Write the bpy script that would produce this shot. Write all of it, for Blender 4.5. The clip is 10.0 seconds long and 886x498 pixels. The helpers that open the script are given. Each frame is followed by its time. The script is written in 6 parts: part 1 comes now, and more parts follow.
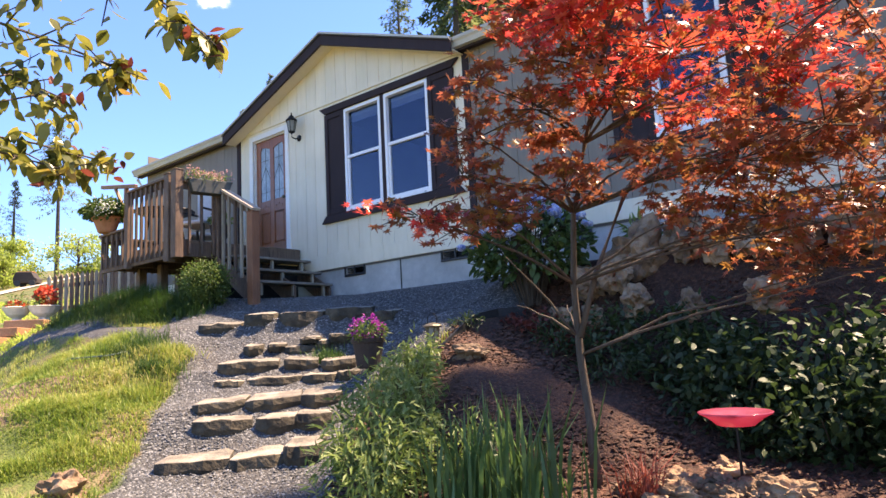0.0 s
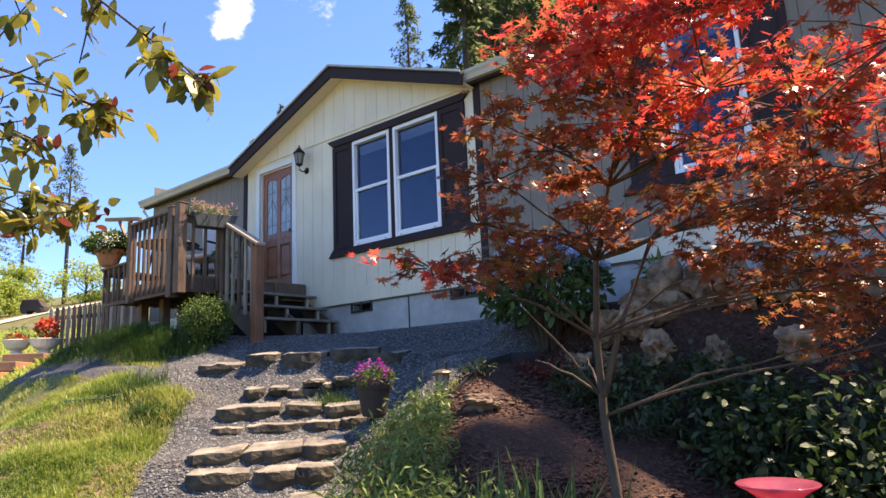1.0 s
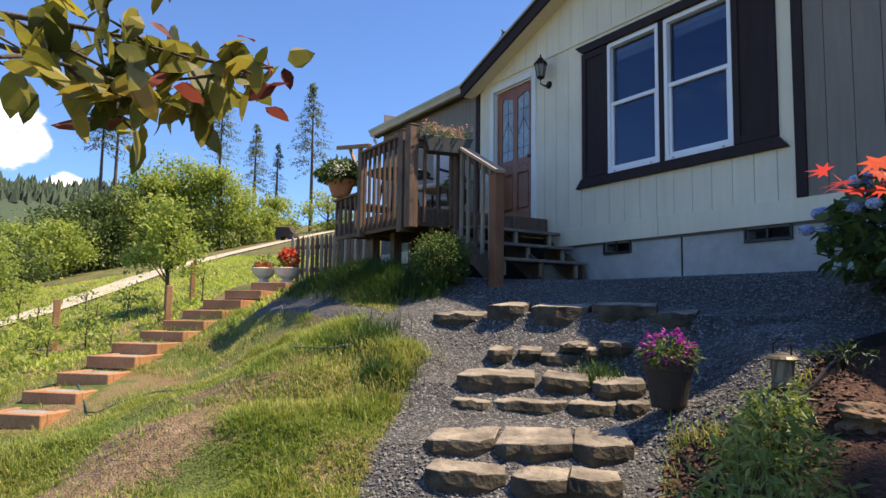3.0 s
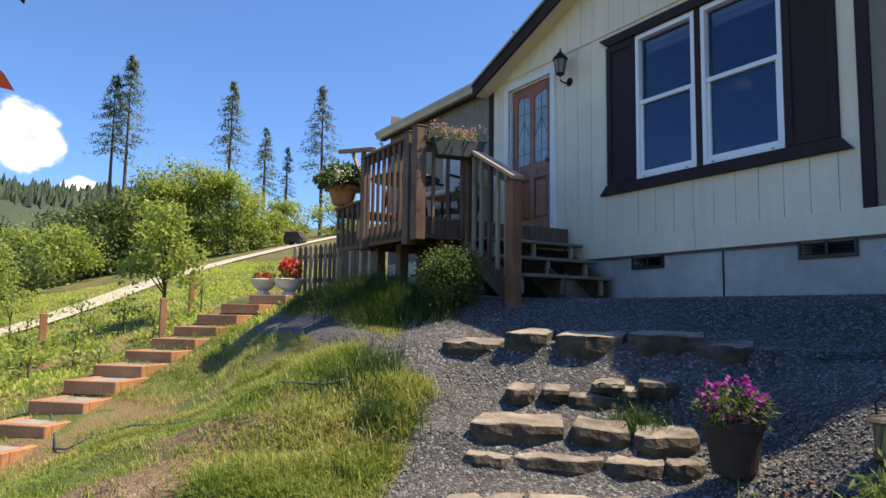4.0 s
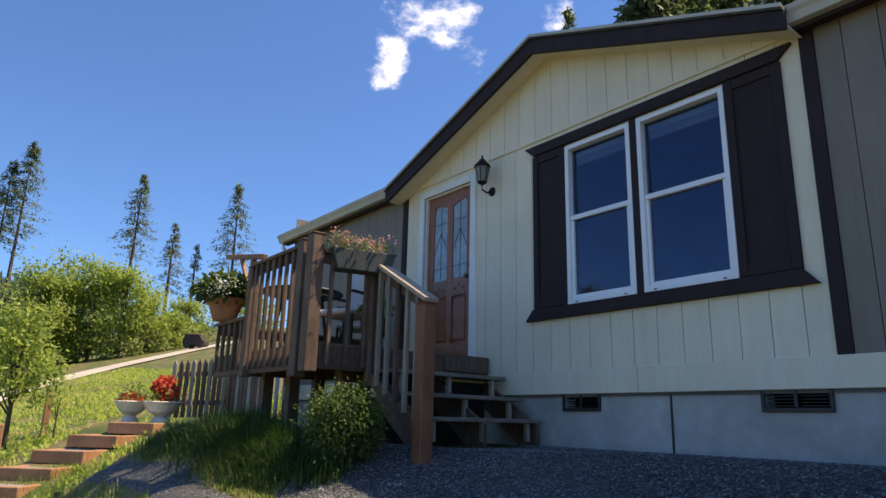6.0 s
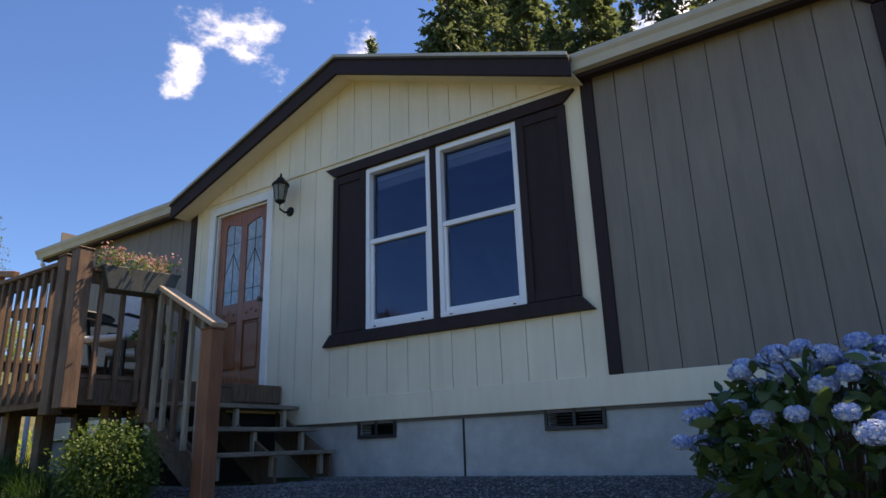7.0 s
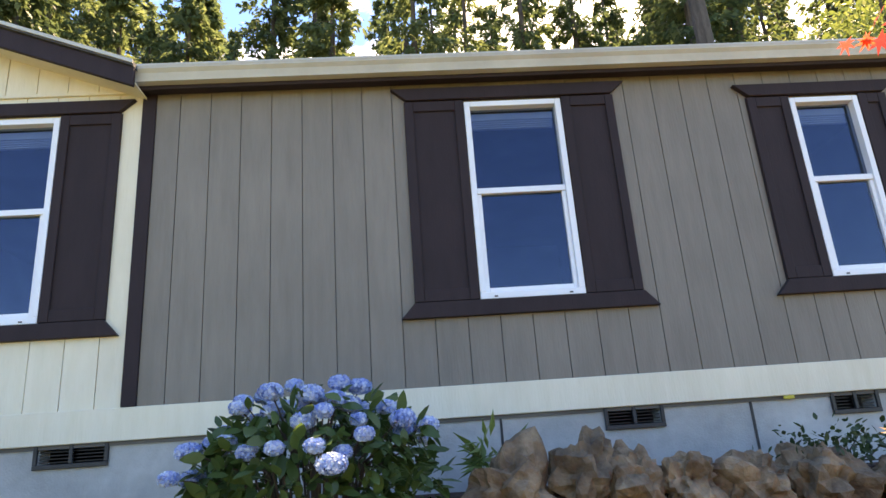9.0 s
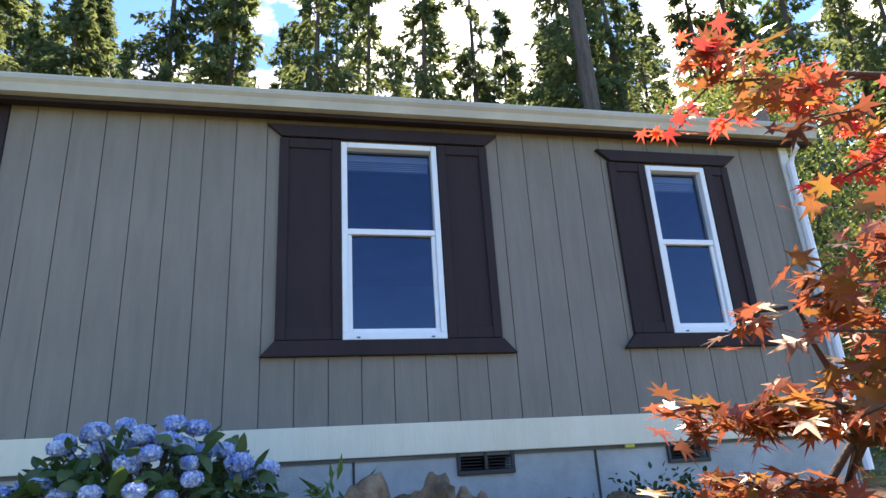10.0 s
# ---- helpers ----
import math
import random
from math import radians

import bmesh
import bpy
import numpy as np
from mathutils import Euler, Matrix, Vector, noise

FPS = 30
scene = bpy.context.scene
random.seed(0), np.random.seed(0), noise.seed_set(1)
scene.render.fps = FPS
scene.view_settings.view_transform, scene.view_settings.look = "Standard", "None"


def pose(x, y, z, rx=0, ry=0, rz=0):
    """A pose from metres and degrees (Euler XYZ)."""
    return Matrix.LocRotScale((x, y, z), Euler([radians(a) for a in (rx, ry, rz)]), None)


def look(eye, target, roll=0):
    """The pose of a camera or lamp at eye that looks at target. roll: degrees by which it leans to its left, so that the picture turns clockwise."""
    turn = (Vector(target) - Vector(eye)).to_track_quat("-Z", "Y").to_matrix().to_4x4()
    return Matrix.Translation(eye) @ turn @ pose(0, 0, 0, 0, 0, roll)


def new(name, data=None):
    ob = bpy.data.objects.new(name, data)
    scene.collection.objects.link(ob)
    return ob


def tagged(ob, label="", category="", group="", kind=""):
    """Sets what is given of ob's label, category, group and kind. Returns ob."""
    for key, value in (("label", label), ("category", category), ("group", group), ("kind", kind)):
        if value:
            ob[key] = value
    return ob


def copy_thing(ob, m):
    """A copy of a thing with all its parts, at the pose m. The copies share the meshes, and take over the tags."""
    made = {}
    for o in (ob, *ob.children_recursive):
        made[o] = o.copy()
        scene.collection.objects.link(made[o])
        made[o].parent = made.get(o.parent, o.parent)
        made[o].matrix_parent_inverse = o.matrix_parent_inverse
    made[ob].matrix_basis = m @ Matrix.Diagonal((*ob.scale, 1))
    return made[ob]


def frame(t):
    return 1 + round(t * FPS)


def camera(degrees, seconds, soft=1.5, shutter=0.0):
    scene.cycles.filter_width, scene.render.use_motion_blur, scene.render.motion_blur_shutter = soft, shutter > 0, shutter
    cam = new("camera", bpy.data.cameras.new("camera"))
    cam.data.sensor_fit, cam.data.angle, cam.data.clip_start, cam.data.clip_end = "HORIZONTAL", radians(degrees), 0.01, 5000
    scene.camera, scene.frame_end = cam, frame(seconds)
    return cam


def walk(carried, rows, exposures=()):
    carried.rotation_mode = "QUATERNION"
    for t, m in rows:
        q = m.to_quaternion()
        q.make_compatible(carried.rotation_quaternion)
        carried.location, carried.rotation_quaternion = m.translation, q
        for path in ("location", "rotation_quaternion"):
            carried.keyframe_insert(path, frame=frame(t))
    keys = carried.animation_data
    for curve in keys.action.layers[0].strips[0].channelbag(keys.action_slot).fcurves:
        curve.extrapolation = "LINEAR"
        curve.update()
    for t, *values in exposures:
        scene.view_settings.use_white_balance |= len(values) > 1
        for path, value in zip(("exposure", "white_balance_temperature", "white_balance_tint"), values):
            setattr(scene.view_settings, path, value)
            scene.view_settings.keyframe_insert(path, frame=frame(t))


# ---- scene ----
cam = camera(67.6, 10.0)
PATH = [
    (0, (4.829, -6.753, -0.761), (3.603, -5.200, -0.470), -3.1),
    (0.5, (4.796, -6.687, -0.669), (3.586, -5.133, -0.320), -3.0),
    (1, (4.663, -6.573, -0.614), (3.431, -5.043, -0.236), -2.6),
    (1.5, (4.400, -6.413, -0.565), (3.081, -4.956, -0.191), -1.6),
    (2, (4.054, -6.229, -0.501), (2.585, -4.914, -0.164), -0.7),
    (2.5, (3.668, -6.033, -0.424), (2.051, -4.884, -0.166), 0.3),
    (3, (3.273, -5.853, -0.349), (1.590, -4.789, -0.165), 0.8),
    (3.2, (3.136, -5.778, -0.319), (1.438, -4.733, -0.153), 1.0),
    (4.3, (2.475, -5.320, -0.092), (0.778, -4.285, 0.133), 1.0),
    (4.5, (2.369, -5.231, -0.052), (0.684, -4.188, 0.219), 1.1),
    (5, (2.144, -5.014, 0.062), (0.487, -3.967, 0.462), 0.7),
    (5.2, (2.068, -4.948, 0.103), (0.426, -3.893, 0.538), 0.5),
    (6.3, (1.722, -4.690, 0.234), (0.305, -3.390, 0.783), 0.6),
    (6.5, (1.696, -4.663, 0.239), (0.371, -3.278, 0.809), -0.9),
    (7, (1.686, -4.661, 0.247), (0.627, -3.064, 0.819), -1.9),
    (7.5, (1.719, -4.668, 0.266), (0.974, -2.897, 0.823), -2.9),
    (8, (1.777, -4.647, 0.280), (1.340, -2.774, 0.829), -3.5),
    (8.5, (1.823, -4.627, 0.269), (1.689, -2.712, 0.831), -3.8),
    (9, (1.944, -4.635, 0.245), (2.061, -2.729, 0.841), -4.1),
    (9.5, (2.081, -4.678, 0.252), (2.394, -2.807, 0.887), -3.7),
    (10, (2.148, -4.712, 0.268), (2.577, -2.879, 0.944), -3.6),
]
EXPOSURES = [(0.0, 1.60, 9000, 24), (1.0, 1.30, 9000, 22), (2.5, 0.74, 8700, 18), (4.5, 0.58, 8200, 14), (6.5, 0.45, 8700, 15), (7.5, 0.76, 10400, 20),
             (8.0, 1.27, 12000, 20), (8.5, 1.9, 12000, 20), (9.5, 2.05, 11000, 16), (10.0, 1.74, 8900, 14)]
walk(cam, [(t, look(eye, target, roll)) for t, eye, target, roll in PATH], EXPOSURES)

# ---- world and sun ----
SUN_AZ, SUN_EL = 31.0, 60.5           # degrees from +y towards +x, and above the horizon
world = bpy.data.worlds.new("sky")
scene.world = world
world.use_nodes = True
wn, wl = world.node_tree.nodes, world.node_tree.links
wn.clear()


def wnode(kind, **kw):
    n = wn.new(kind)
    for k, v in kw.items():
        n.inputs[k].default_value = v
    return n


w_out, w_bg = wn.new("ShaderNodeOutputWorld"), wn.new("ShaderNodeBackground")
w_sky = wn.new("ShaderNodeTexSky")
w_sky.sky_type, w_sky.sun_disc = "NISHITA", False
w_sky.sun_elevation, w_sky.sun_rotation = radians(SUN_EL), radians(SUN_AZ)
w_sky.altitude, w_sky.air_density, w_sky.dust_density, w_sky.ozone_density = 300, 1.0, 0.2, 3.0
# scattered cumulus, thin and broken
w_tc, w_map = wn.new("ShaderNodeTexCoord"), wn.new("ShaderNodeMapping")
w_map.inputs["Scale"].default_value = (1.0, 1.0, 1.6)
w_n1 = wnode("ShaderNodeTexNoise", Scale=2.2, Detail=3.0)
w_n2 = wnode("ShaderNodeTexNoise", Scale=9.0, Detail=8.0, Roughness=0.62)
w_add = wn.new("ShaderNodeMath")
w_add.operation = "MULTIPLY_ADD"
w_add.inputs[1].default_value = 0.55
w_ramp = wn.new("ShaderNodeMapRange")
w_ramp.interpolation_type = "SMOOTHSTEP"
w_ramp.inputs["From Min"].default_value, w_ramp.inputs["From Max"].default_value = 1.05, 1.20
w_mix = wn.new("ShaderNodeMixRGB")
w_mix.inputs[2].default_value = (10.5, 11.0, 12.0, 1)
w_tint = wn.new("ShaderNodeMixRGB")
w_tint.blend_type, w_tint.inputs[0].default_value, w_tint.inputs[2].default_value = "MULTIPLY", 1.0, (0.41, 0.70, 1.10, 1)
wl.new(w_tc.outputs["Generated"], w_map.inputs["Vector"])
wl.new(w_map.outputs[0], w_n1.inputs["Vector"])
wl.new(w_map.outputs[0], w_n2.inputs["Vector"])
wl.new(w_n2.outputs["Fac"], w_add.inputs[0])
wl.new(w_n1.outputs["Fac"], w_add.inputs[2])
# cloud banks that stand in the sky: direction, closeness
w_acc = None
for (cx, cy, cz), wide in (((-0.678, 0.501, 0.538), 4.03), ((-0.673, 0.467, 0.574), 3.10), ((-0.687, 0.539, 0.487), 2.17), ((-0.73, 0.444, 0.519), 1.86), ((-0.605, 0.54, 0.585), 2.48), ((-0.551, 0.618, 0.561), 1.55), ((-0.705, 0.543, 0.455), 1.55), ((-0.976, -0.022, 0.215), 1.75), ((-0.99, 0.04, 0.139), 1.24), ((-0.62, 0.639, 0.456), 1.36), ((-0.692, 0.555, 0.462), 1.55),
                           ((0.25, 0.85, 0.55), 24), ((0.55, 0.75, 0.45), 22)):
    v = Vector((cx, cy, cz)).normalized()
    dot = wn.new("ShaderNodeVectorMath")
    dot.operation = "DOT_PRODUCT"
    dot.inputs[1].default_value = v
    wl.new(w_tc.outputs["Generated"], dot.inputs[0])
    rng_ = wn.new("ShaderNodeMapRange")
    rng_.interpolation_type = "SMOOTHSTEP"
    rng_.inputs["From Min"].default_value, rng_.inputs["From Max"].default_value = math.cos(radians(2.3 * wide)), 1.0 - 0.00001 * wide
    rng_.inputs["To Max"].default_value = 0.40 if wide > 3.5 else 0.318 if wide > 2 else 0.31
    wl.new(dot.outputs["Value"], rng_.inputs["Value"])
    if w_acc is None:
        w_acc = rng_.outputs[0]
    else:
        mx = wn.new("ShaderNodeMath")
        mx.operation = "MAXIMUM"
        wl.new(w_acc, mx.inputs[0])
        wl.new(rng_.outputs[0], mx.inputs[1])
        w_acc = mx.outputs[0]
w_sum = wn.new("ShaderNodeMath")
w_sum.operation = "ADD"
wl.new(w_add.outputs[0], w_sum.inputs[0])
wl.new(w_acc, w_sum.inputs[1])
wl.new(w_sum.outputs[0], w_ramp.inputs["Value"])
wl.new(w_sky.outputs[0], w_tint.inputs[1])
wl.new(w_tint.outputs[0], w_mix.inputs[1])
wl.new(w_ramp.outputs[0], w_mix.inputs[0])
wl.new(w_mix.outputs[0], w_bg.inputs["Color"])
w_bg.inputs["Strength"].default_value = 0.15
wl.new(w_bg.outputs[0], w_out.inputs["Surface"])

sun = new("sun", bpy.data.lights.new("sun", "SUN"))
sun.data.energy, sun.data.angle, sun.data.color = 5.0, radians(0.55), (1.0, 0.94, 0.84)
_e, _a = radians(SUN_EL), radians(SUN_AZ)
sun.matrix_world = look((0, 0, 30), (-math.sin(_a) * math.cos(_e) * 10, -math.cos(_a) * math.cos(_e) * 10, 30 - 10 * math.sin(_e)))


# ---- materials ----
def material(name, c1, c2, scale=8.0, rough=0.7, bump=0.2, bump_scale=60.0, stain=0.25, stain_scale=1.2, metal=0.0, stretch=(1, 1, 1), vary=0.0,
             translucent=0.0, island=False, dist=0.01, coat=0.0):
    """Two colours mixed by a fine noise, a coarse stain, relief, and a change of tone from piece to piece."""
    m = bpy.data.materials.new(name)
    m.use_nodes = True
    n, l = m.node_tree.nodes, m.node_tree.links
    b, out = n["Principled BSDF"], n["Material Output"]
    tc, mp = n.new("ShaderNodeTexCoord"), n.new("ShaderNodeMapping")
    mp.inputs["Scale"].default_value = stretch
    l.new(tc.outputs["Object"], mp.inputs["Vector"])
    fine, coarse = n.new("ShaderNodeTexNoise"), n.new("ShaderNodeTexNoise")
    fine.inputs["Scale"].default_value, fine.inputs["Detail"].default_value, fine.inputs["Roughness"].default_value = scale, 6, 0.65
    coarse.inputs["Scale"].default_value, coarse.inputs["Detail"].default_value = stain_scale, 3
    l.new(mp.outputs[0], fine.inputs["Vector"])
    l.new(tc.outputs["Object"], coarse.inputs["Vector"])
    ramp = n.new("ShaderNodeValToRGB")
    ramp.color_ramp.elements[0].position, ramp.color_ramp.elements[1].position = 0.3, 0.7
    ramp.color_ramp.elements[0].color, ramp.color_ramp.elements[1].color = (*c1, 1), (*c2, 1)
    l.new(fine.outputs["Fac"], ramp.inputs[0])
    dark = n.new("ShaderNodeMapRange")
    dark.inputs["From Min"].default_value, dark.inputs["From Max"].default_value = 0.3, 0.7
    dark.inputs["To Min"].default_value, dark.inputs["To Max"].default_value = 1.0 - stain, 1.0 + stain * 0.5
    l.new(coarse.outputs["Fac"], dark.inputs["Value"])
    value = dark.outputs[0]
    if vary:
        src = n.new("ShaderNodeNewGeometry").outputs["Random Per Island"] if island else n.new("ShaderNodeObjectInfo").outputs["Random"]
        vr = n.new("ShaderNodeMapRange")
        vr.inputs["To Min"].default_value, vr.inputs["To Max"].default_value = 1 - vary, 1 + vary
        l.new(src, vr.inputs["Value"])
        mu = n.new("ShaderNodeMath")
        mu.operation = "MULTIPLY"
        l.new(value, mu.inputs[0])
        l.new(vr.outputs[0], mu.inputs[1])
        value = mu.outputs[0]
    hsv = n.new("ShaderNodeHueSaturation")
    l.new(ramp.outputs[0], hsv.inputs["Color"])
    l.new(value, hsv.inputs["Value"])
    l.new(hsv.outputs[0], b.inputs["Base Color"])
    b.inputs["Roughness"].default_value, b.inputs["Metallic"].default_value = rough, metal
    b.inputs["Coat Weight"].default_value = coat
    if bump:
        bn, bp = n.new("ShaderNodeTexNoise"), n.new("ShaderNodeBump")
        bn.inputs["Scale"].default_value, bn.inputs["Detail"].default_value = bump_scale, 5
        l.new(mp.outputs[0], bn.inputs["Vector"])
        l.new(bn.outputs["Fac"], bp.inputs["Height"])
        bp.inputs["Strength"].default_value, bp.inputs["Distance"].default_value = bump, dist
        l.new(bp.outputs[0], b.inputs["Normal"])
    if translucent:
        t, mix = n.new("ShaderNodeBsdfTranslucent"), n.new("ShaderNodeMixShader")
        l.new(hsv.outputs[0], t.inputs["Color"])
        mix.inputs[0].default_value = translucent
        l.new(b.outputs[0], mix.inputs[1])
        l.new(t.outputs[0], mix.inputs[2])
        l.new(mix.outputs[0], out.inputs["Surface"])
    return m


def leaf_material(name, colours, rough=0.4, translucent=0.45, patch=1.6):
    """Leaves: each takes one of the colours at random, in loose patches."""
    m = bpy.data.materials.new(name)
    m.use_nodes = True
    n, l = m.node_tree.nodes, m.node_tree.links
    b, out = n["Principled BSDF"], n["Material Output"]
    geo, tc, noise_ = n.new("ShaderNodeNewGeometry"), n.new("ShaderNodeTexCoord"), n.new("ShaderNodeTexNoise")
    noise_.inputs["Scale"].default_value = patch
    l.new(tc.outputs["Object"], noise_.inputs["Vector"])
    add = n.new("ShaderNodeMath")
    add.operation = "MULTIPLY_ADD"
    add.inputs[1].default_value = 0.55
    l.new(geo.outputs["Random Per Island"], add.inputs[0])
    off = n.new("ShaderNodeMapRange")
    off.inputs["From Min"].default_value, off.inputs["From Max"].default_value = 0.3, 0.7
    off.inputs["To Max"].default_value = 0.45
    l.new(noise_.outputs["Fac"], off.inputs["Value"])
    l.new(off.outputs[0], add.inputs[2])
    ramp = n.new("ShaderNodeValToRGB")
    el = ramp.color_ramp.elements
    while len(el) < len(colours):
        el.new(0.5)
    for i, c in enumerate(colours):
        el[i].position, el[i].color = i / (len(colours) - 1), (*c, 1)
    l.new(add.outputs[0], ramp.inputs[0])
    l.new(ramp.outputs[0], b.inputs["Base Color"])
    b.inputs["Roughness"].default_value = rough
    t, mix = n.new("ShaderNodeBsdfTranslucent"), n.new("ShaderNodeMixShader")
    l.new(ramp.outputs[0], t.inputs["Color"])
    mix.inputs[0].default_value = translucent
    l.new(b.outputs[0], mix.inputs[1])
    l.new(t.outputs[0], mix.inputs[2])
    l.new(mix.outputs[0], out.inputs["Surface"])
    return m


CREAM = material("cream_paint", (0.80, 0.70, 0.51), (0.86, 0.76, 0.58), 14, 0.6, 0.25, 90, 0.08, 1.5, stretch=(1, 1, 0.15), vary=0.03)
WHITE = material("white_paint", (0.80, 0.79, 0.74), (0.86, 0.85, 0.80), 12, 0.5, 0.12, 80, 0.08, 1.5)
VINYL = material("white_vinyl", (0.84, 0.85, 0.86), (0.88, 0.89, 0.90), 10, 0.35, 0.0, 50, 0.04, 2.0)
TAUPE = material("taupe_paint", (0.205, 0.168, 0.130), (0.250, 0.207, 0.162), 14, 0.6, 0.3, 90, 0.10, 1.2, stretch=(1, 1, 0.12), vary=0.04)
BROWN = material("dark_brown_paint", (0.022, 0.010, 0.011), (0.032, 0.016, 0.017), 12, 0.8, 0.2, 90, 0.15, 2.0, stretch=(1, 1, 0.2))
GUTTER = material("cream_gutter_metal", (0.50, 0.47, 0.40), (0.58, 0.55, 0.47), 6, 0.45, 0.08, 40, 0.15, 2.0)
CONCRETE = material("foundation_concrete", (0.40, 0.40, 0.375), (0.50, 0.50, 0.465), 9, 0.85, 0.35, 70, 0.22, 1.8)
# near-black colour for sheets that stand in for deep shade
DARK = material("dark_void", (0.010, 0.010, 0.010), (0.016, 0.015, 0.014), 5, 0.9, 0.0)
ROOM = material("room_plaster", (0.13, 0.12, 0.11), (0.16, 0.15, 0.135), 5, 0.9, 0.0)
SHINGLE = material("roof_shingle", (0.045, 0.045, 0.05), (0.10, 0.10, 0.105), 30, 0.9, 0.5, 50, 0.2, 1.0)
DOORWOOD = material("stained_door_wood", (0.24, 0.062, 0.020), (0.40, 0.12, 0.038), 9, 0.4, 0.15, 60, 0.15, 3.0, stretch=(6, 6, 0.6), coat=0.2)
DECKWOOD = material("weathered_deck_wood", (0.085, 0.050, 0.033), (0.22, 0.132, 0.086), 9, 0.7, 0.4, 60, 0.3, 2.0, stretch=(5, 5, 0.7), vary=0.25)
REDWOOD = material("red_brown_post_wood", (0.20, 0.075, 0.036), (0.29, 0.120, 0.060), 9, 0.65, 0.35, 60, 0.2, 2.5, stretch=(5, 5, 0.6), vary=0.1)
# paler than the other rails: the sun on the handrail is put into its colour
RAILTOP = material("sunlit_handrail", (0.42, 0.32, 0.24), (0.56, 0.45, 0.35), 10, 0.6, 0.3, 60, 0.2, 2.0, stretch=(0.8, 5, 5))
TREAD = material("grey_worn_tread", (0.16, 0.13, 0.10), (0.30, 0.25, 0.20), 10, 0.75, 0.3, 60, 0.3, 3.0, stretch=(5, 0.7, 5))
TIMBER = material("orange_landscape_timber", (0.34, 0.155, 0.075), (0.48, 0.25, 0.13), 8, 0.75, 0.4, 50, 0.25, 2.5, stretch=(4, 4, 4), vary=0.12)
GREYWOOD = material("grey_fence_wood", (0.24, 0.20, 0.15), (0.40, 0.34, 0.26), 9, 0.8, 0.4, 50, 0.25, 2.0, stretch=(5, 5, 0.7), vary=0.2)
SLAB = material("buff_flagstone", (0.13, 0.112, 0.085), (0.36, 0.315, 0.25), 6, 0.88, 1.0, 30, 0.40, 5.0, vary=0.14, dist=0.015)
# moss and the shade on the slab sides both sit in this darker colour
SLABEDGE = material("shaded_mossy_broken_edge", (0.030, 0.027, 0.018), (0.11, 0.088, 0.058), 9, 0.95, 1.0, 26, 0.5, 6.0, vary=0.14, dist=0.02)
BOULDER = material("tan_boulder_rock", (0.13, 0.075, 0.042), (0.40, 0.26, 0.15), 7, 0.85, 0.9, 18, 0.35, 4.0, vary=0.25, dist=0.03)
PEBBLE = material("gravel_chips", (0.040, 0.042, 0.043), (0.26, 0.264, 0.26), 30, 0.8, 0.2, 80, 0.1, 2.0, vary=0.55, island=True)
CHIP = material("bark_mulch_chips", (0.045, 0.018, 0.011), (0.13, 0.056, 0.032), 20, 0.85, 0.3, 80, 0.2, 2.0, vary=0.5, island=True)
BLACKIRON = material("black_metal", (0.012, 0.012, 0.013), (0.025, 0.025, 0.026), 20, 0.4, 0.1, 60, 0.1, 3.0, metal=0.6)
EDGING = material("black_plastic_edging", (0.012, 0.012, 0.012), (0.03, 0.03, 0.03), 20, 0.5, 0.1, 60, 0.1, 3.0)
TERRACOTTA = material("terracotta", (0.42, 0.155, 0.070), (0.52, 0.22, 0.11), 14, 0.8, 0.2, 60, 0.2, 5.0)
GREYPLASTIC = material("grey_green_planter", (0.045, 0.052, 0.046), (0.075, 0.082, 0.072), 12, 0.6, 0.1, 50, 0.15, 4.0)
DARKPOT = material("dark_brown_pot", (0.026, 0.018, 0.015), (0.045, 0.032, 0.026), 12, 0.75, 0.1, 50, 0.2, 4.0)
WHITESTONE = material("white_cast_stone", (0.62, 0.58, 0.52), (0.74, 0.70, 0.63), 12, 0.8, 0.2, 60, 0.2, 4.0)
BRONZE = material("lantern_bronze", (0.10, 0.085, 0.055), (0.17, 0.145, 0.10), 15, 0.5, 0.2, 60, 0.2, 5.0, metal=0.3)
BARK = material("grey_brown_bark", (0.06, 0.042, 0.030), (0.13, 0.095, 0.068), 10, 0.9, 0.6, 40, 0.2, 2.0, stretch=(4, 4, 0.7))
TRUNKBARK = material("conifer_bark", (0.07, 0.05, 0.04), (0.15, 0.115, 0.09), 5, 0.9, 0.5, 20, 0.2, 1.0, stretch=(3, 3, 0.5))
PINKGLASS = material("pink_glass", (0.56, 0.12, 0.20), (0.66, 0.20, 0.28), 10, 0.15, 0.05, 30, 0.1, 3.0, translucent=0.55)
ROADGRAVEL = material("pale_gravel_road", (0.42, 0.37, 0.30), (0.56, 0.50, 0.42), 4, 0.9, 0.3, 20, 0.15, 0.3)
PATHGREY = material("step_gravel", (0.22, 0.20, 0.18), (0.36, 0.34, 0.31), 40, 0.9, 0.5, 90, 0.2, 3.0)
FABRIC = material("pale_patio_fabric", (0.55, 0.54, 0.52), (0.64, 0.63, 0.60), 20, 0.9, 0.1, 90, 0.1, 3.0)
HOSE = material("green_hose_rubber", (0.05, 0.09, 0.07), (0.08, 0.13, 0.10), 10, 0.5, 0.0)
YELLOW = material("yellow_tag_plastic", (0.62, 0.50, 0.04), (0.70, 0.58, 0.08), 10, 0.5, 0.0)
WARMGLASS = material("lamp_glass", (0.30, 0.29, 0.24), (0.38, 0.37, 0.31), 30, 0.15, 0.3, 60, 0.05, 3.0, translucent=0.4)
LEADED = material("leaded_door_glass", (0.22, 0.29, 0.33), (0.42, 0.50, 0.53), 22, 0.12, 0.5, 35, 0.2, 4.0, stretch=(1, 1, 0.6))
BLIND = material("white_blind", (0.60, 0.62, 0.66), (0.66, 0.68, 0.72), 10, 0.6, 0.0)

